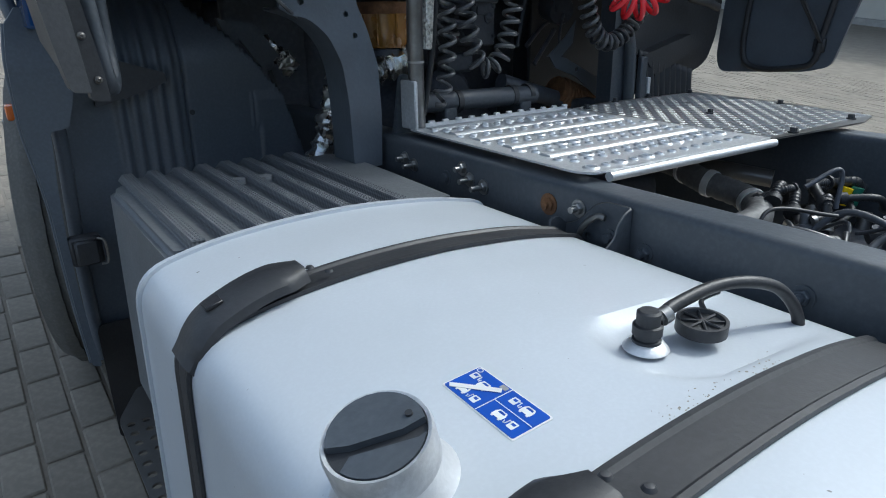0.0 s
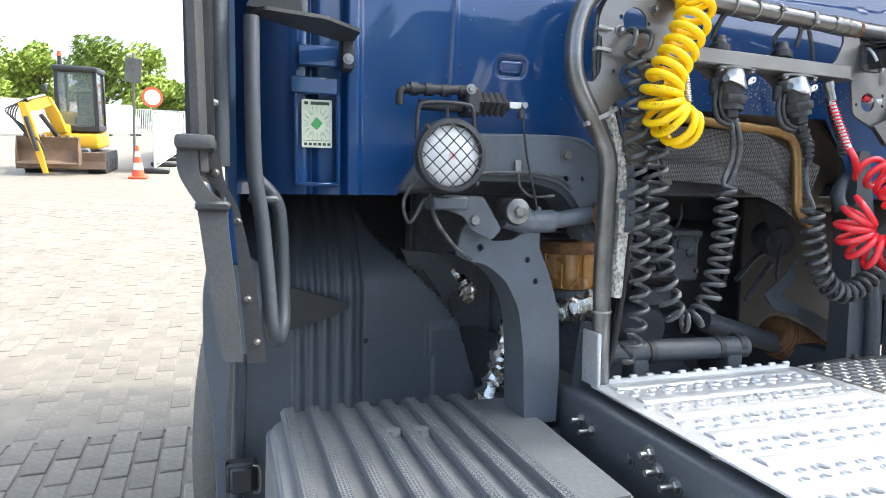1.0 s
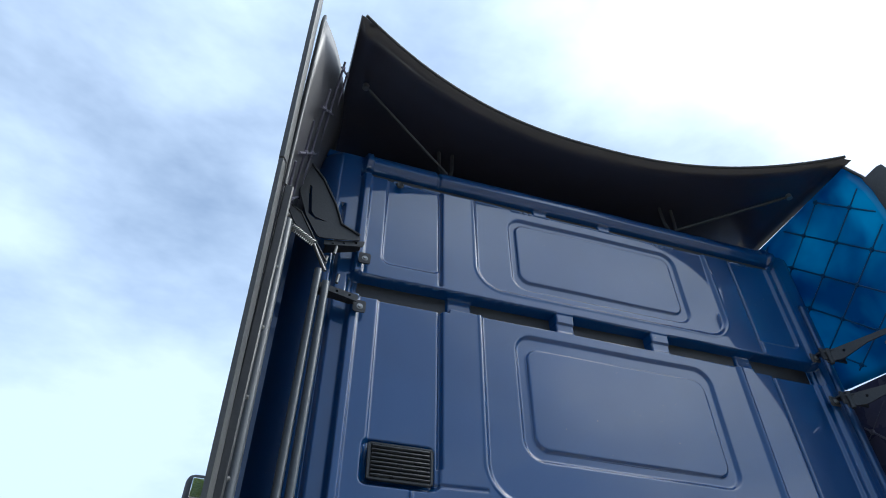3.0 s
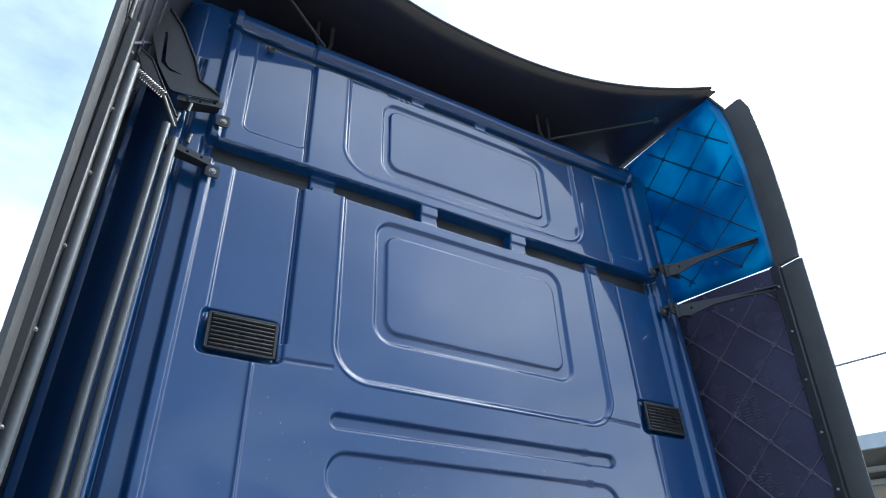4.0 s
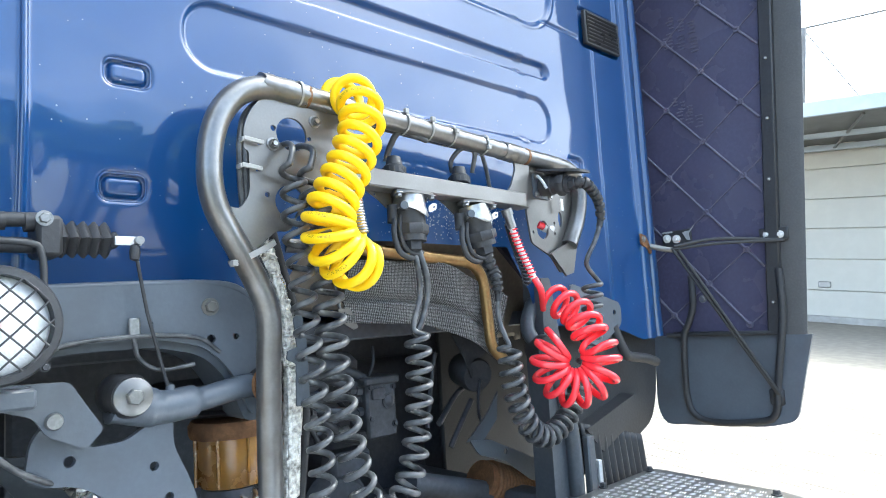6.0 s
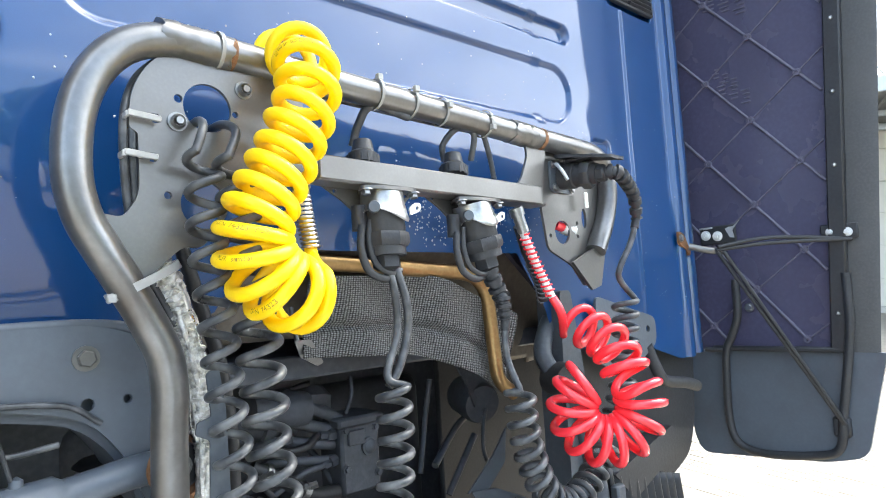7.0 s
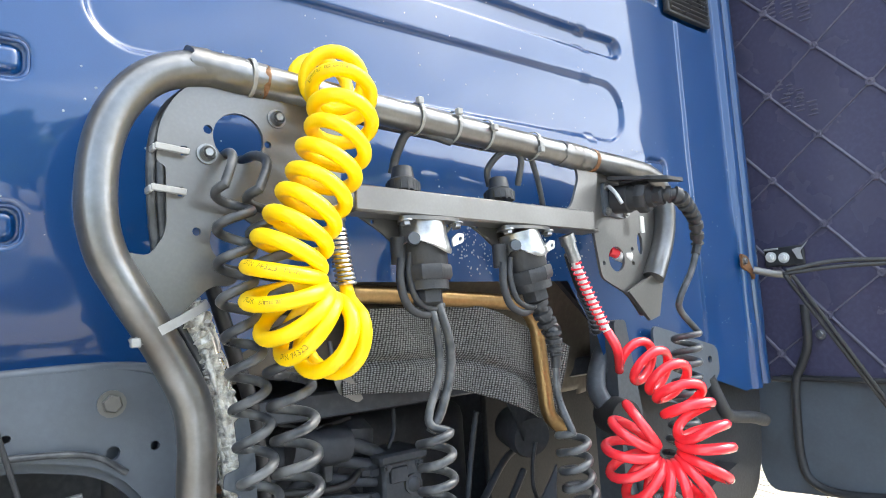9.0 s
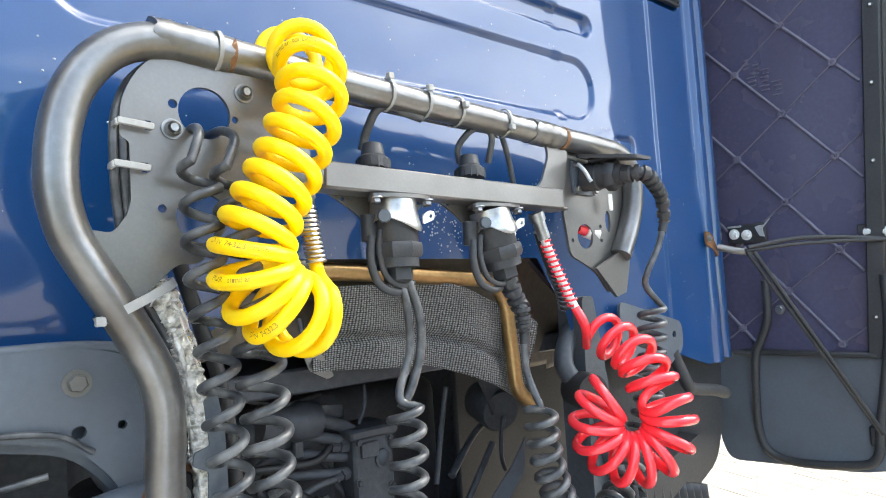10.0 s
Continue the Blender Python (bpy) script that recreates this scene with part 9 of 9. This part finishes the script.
# wide grading bucket, curled towards the tracks
bm = outline_plate(rounded([(15.80, 0.25), (15.86, 0.22), (16.06, 0.28), (16.14, 0.55), (16.02, 0.86), (15.96, 0.87), (16.06, 0.55), (15.98, 0.32), (15.82, 0.29)], 0.03), [], 1.25, lambda a, b, c: Vector((-5.50 + c, a - 0.05, b)))
part("bucket", bm, MUD, digger, "muddy wide grading bucket")
for x in (-5.51, -4.27):
    part("bucket_cheek", outline_plate(rounded([(15.75, 0.22), (16.05, 0.25), (16.1, 0.55), (15.95, 0.87), (15.80, 0.55)], 0.03), [], 0.03, lambda a, b, c: Vector((x + c, a, b))), MUD, digger)
for k in range(7):
    part("bucket_lump", box((-5.3 + 0.16 * k, 15.82, 0.84), (-5.22 + 0.16 * k, 15.92, 0.88 + 0.02 * (k % 3)), 0.01), MUD, digger)
part("blade_arm", box((-5.0, 16.25, 0.2), (-4.85, 16.9, 0.36), 0.02), ENGINE, digger)
part("blade_arm", box((-4.5, 16.25, 0.2), (-4.35, 16.9, 0.36), 0.02), ENGINE, digger)
part("house", box((-5.2, 16.75, 0.56), (-3.95, 18.3, 0.95), 0.08, segments=3), EXC, digger)
part("engine_hood", box((-5.1, 17.7, 0.9), (-4.0, 18.3, 1.45), 0.12, segments=3), EXC, digger)
X0c, X1c, Y0c, Y1c = -4.82, -3.99, 16.80, 17.85
for x in (X0c, X1c):
    for y in (Y0c, Y1c):
        part("cab_pillar", box((x - 0.045, y - 0.045, 1.0), (x + 0.045, y + 0.045, 2.42), 0.015), BLACK, digger)
part("cab_roof", box((X0c - 0.07, Y0c - 0.1, 2.38), (X1c + 0.07, Y1c + 0.1, 2.52), 0.05, segments=3), BLACK, digger)
part("cab_sill", box((X0c - 0.04, Y0c - 0.04, 0.98), (X1c + 0.04, Y1c + 0.04, 1.12), 0.02), BLACK, digger)
for lo, hi in (((X0c, Y0c - 0.01, 1.12), (X1c, Y0c, 2.38)), ((X0c, Y1c, 1.12), (X1c, Y1c + 0.01, 2.38)), ((X0c, Y0c, 1.12), (X0c + 0.01, Y1c, 2.38)), ((X1c - 0.01, Y0c, 1.12), (X1c, Y1c, 2.38))):
    part("cab_window", box(lo, hi), GLASS, digger)
part("seat", box((-4.5, 17.25, 1.1), (-4.0, 17.65, 1.95), 0.08, segments=2), BLACK, digger)
part("seat", box((-4.5, 16.95, 1.1), (-4.0, 17.4, 1.35), 0.05), BLACK, digger)
part("exhaust", tube([(-4.94, 17.9, 1.4), (-4.94, 17.9, 2.80)], 0.05, 10), BLACK, digger)
part("beacon", rev([(0, 0), (0.06, 0), (0.05, 0.12), (0, 0.13)], (-4.94, 17.9, 2.80), (0, 0, 1), 12), CONE_O, digger)
def beam(a, b, w, d):
    """A tapered box beam from a to b: width w across, depth d at its ends."""
    a, b = Vector(a), Vector(b)
    n = (b - a).normalized().cross(Vector((0, 1, 0))).normalized()
    bm = bmesh.new()
    rows = []
    for p, q in ((a, d[0]), ((a + b) / 2, d[1]), (b, d[2])):
        rows.append([bm.verts.new(p + n * i * q / 2 + Vector((0, j * w / 2, 0))) for i, j in ((-1, -1), (1, -1), (1, 1), (-1, 1))])
    for u, v in zip(rows, rows[1:]):
        for k in range(4):
            bm.faces.new((u[k], u[(k + 1) % 4], v[(k + 1) % 4], v[k]))
    bm.faces.new(rows[0])
    bm.faces.new(rows[-1][::-1])
    return bm


part("boom_swing", box((-4.95, 16.45, 0.7), (-4.55, 16.8, 1.15), 0.06, segments=2), EXC, digger)
part("boom", beam((-4.66, 16.35, 0.95), (-4.88, 16.0, 1.72), 0.22, (0.20, 0.26, 0.18)), EXC, digger)
part("boom", beam((-4.80, 16.0, 1.66), (-5.22, 15.75, 1.48), 0.20, (0.20, 0.24, 0.16)), EXC, digger)
part("dipper", beam((-5.28, 15.70, 1.60), (-5.06, 15.70, 0.72), 0.18, (0.13, 0.17, 0.14)), EXC, digger)
part("dipper", beam((-5.06, 15.66, 0.75), (-4.90, 15.66, 0.06), 0.14, (0.13, 0.11, 0.08)), EXC, digger)
part("ram", tube([(-4.98, 15.9, 1.35), (-4.72, 16.2, 0.85)], 0.05, 10), BLACK, digger)
part("ram", tube([(-5.20, 15.58, 1.30), (-5.02, 15.58, 0.55)], 0.045, 10), BLACK, digger)
part("ram", tube([(-4.90, 16.0, 1.78), (-5.20, 15.75, 1.66)], 0.04, 10), ZINC, digger)
part("boom_lamp", box((-4.94, 15.95, 1.84), (-4.84, 16.05, 2.02), 0.02), BLACK, digger)
part("bucket_link", beam((-5.06, 15.62, 0.85), (-4.95, 15.8, 0.55), 0.10, (0.08, 0.09, 0.08)), ENGINE, digger)
bx = -5.0
for k in range(5):
    part("hydraulic_hose", tube(smooth_path([(bx + 0.10, 16.0, 1.72), (bx - 0.25 - 0.05 * k, 15.75, 1.66 - 0.03 * k), (bx - 0.42 - 0.04 * k, 15.65, 1.25 + 0.03 * k), (bx - 0.20, 15.65, 0.85 + 0.05 * k)], 8), 0.016, 6), RUBBER, digger)

# ---- trees behind the fence ----
LEAF = material("spring_leaves", (0.25, 0.33, 0.05), 0.6, grain=0.5, scale=0.6, stain=0.5, stain_scale=0.35, stain_colour=(0.16, 0.22, 0.03), Subsurface_Weight=0.0)
LEAF_B = material("dark_leaves", (0.17, 0.24, 0.04), 0.6, grain=0.5, scale=0.6, stain=0.4, stain_scale=0.4)
BARK = material("bark", (0.10, 0.08, 0.06), 0.9, grain=0.4, scale=6, stain=0.3, stain_scale=2, bump=0.6)


def tree(x, y, h, w, seed, mat, leaf=0.34, count=3400):
    rnd = random.Random(seed)
    t = thing("tree", "leafy green tree in spring behind the fence", "tree", (x, y, 0), group="trees", base=WORLD)
    bm = tube([(x, y, -0.1), (x + 0.1, y, h * 0.25), (x - 0.1, y, h * 0.5), (x, y, h * 0.75)], [0.28, 0.22, 0.15, 0.06], 8)
    lobes = []
    for k in range(14):
        a, q = rnd.uniform(0, math.tau), rnd.uniform(0.15, 1)
        zz = h * (0.32 + 0.58 * rnd.random())
        spread = w * (1 - abs(zz / h - 0.55) * 1.1) * q
        c = Vector((x + math.cos(a) * spread * 0.75, y + math.sin(a) * spread * 0.75, zz))
        lobes.append((c, w * rnd.uniform(0.26, 0.46)))
        tube([(x, y, h * 0.28), (Vector((x, y, h * 0.35)) + c) / 2, c], [0.09, 0.06, 0.02], 5, bm)
    part("trunk", bm, BARK, t)
    bm = bmesh.new()
    for k in range(count):
        c, r = rnd.choice(lobes)
        d = Vector((rnd.gauss(0, 1), rnd.gauss(0, 1), rnd.gauss(0, 1))).normalized() * r * rnd.uniform(0.55, 1.08)
        d.z *= 0.8
        p = c + d
        n1 = Vector((rnd.gauss(0, 1), rnd.gauss(0, 1), rnd.gauss(0, 1) + 0.6)).normalized()
        a = n1.orthogonal().normalized() * leaf * rnd.uniform(0.6, 1.2)
        b = n1.cross(a) * rnd.uniform(0.5, 0.9)
        bm.faces.new([bm.verts.new(p + q) for q in (-a, b * 0.6, a, -b * 0.6)])
    part("crown", bm, mat, t, normals=False)


tree(-29.5, 74, 9.0, 4.6, 1, LEAF)
tree(-23.5, 72, 9.6, 4.8, 2, LEAF)
tree(-18.5, 76, 8.2, 3.6, 3, LEAF)
tree(-13.0, 74, 9.0, 4.4, 4, LEAF_B)
tree(-9.0, 76, 8.6, 4.2, 5, LEAF)
tree(-5.5, 80, 5.2, 3.6, 6, LEAF_B)
tree(-1.5, 82, 4.6, 3.6, 7, LEAF_B)
tree(-36.0, 78, 8.6, 5.0, 8, LEAF_B)
for k in range(6):
    tree(-40 + 8 * k, 88, 5.5, 5.0, 20 + k, LEAF_B, 0.5, 1600)

for k in range(9):
    tree(-26 + 6.5 * k, -40 - 2 * (k % 2), 11.0 + 1.5 * ((k * 7) % 3), 5.6, 40 + k, LEAF_B, 0.9, 2200)

for k in range(11):
    tree(-16 + 6.2 * k, -44 + 3 * math.sin(k * 2.1), 8.0 + 2.2 * math.sin(k * 1.7), 3.6 + 0.5 * math.sin(k * 2.9), 60 + k, LEAF_B if k % 2 else LEAF, 0.55, 900)

# ---- parked trailers behind, seen only as reflections in the paint ----
for k, (x, y, w, mt) in enumerate(((-7.5, -30.0, 2.5, PANEL), (-2.2, -31.0, 2.5, PANEL), (3.2, -30.2, 2.5, PANEL), (9.6, -31.4, 2.5, PAINT_DARK), (17.0, -30.6, 2.5, PANEL), (26.0, -29, 2.5, PANEL))):
    tr = thing("parked_trailer", "box trailer parked in a row across the yard", "trailer", (x, y, 0), group="parked trailers", base=WORLD)
    part("body", box((x - w / 2, y - 8, 1.1), (x + w / 2, y, 3.9), 0.05), mt, tr)
    part("frame", box((x - 0.5, y - 8, 0.8), (x + 0.5, y, 1.1), 0.02), CHASSIS, tr)
    for a in (-1, 1):
        part("wheel", rev([(0, -0.15), (0.5, -0.15), (0.5, 0.15), (0, 0.15)], (x + a * 1.0, y - 1.2, 0.5), (1, 0, 0), 24), RUBBER, tr)

# single paving blocks beside the truck
for x, y, dz in singles:
    b = bpy.data.objects.new("brick", brick_me)
    scene.collection.objects.link(b)
    b.parent = ground
    b.location = (x, y, dz)
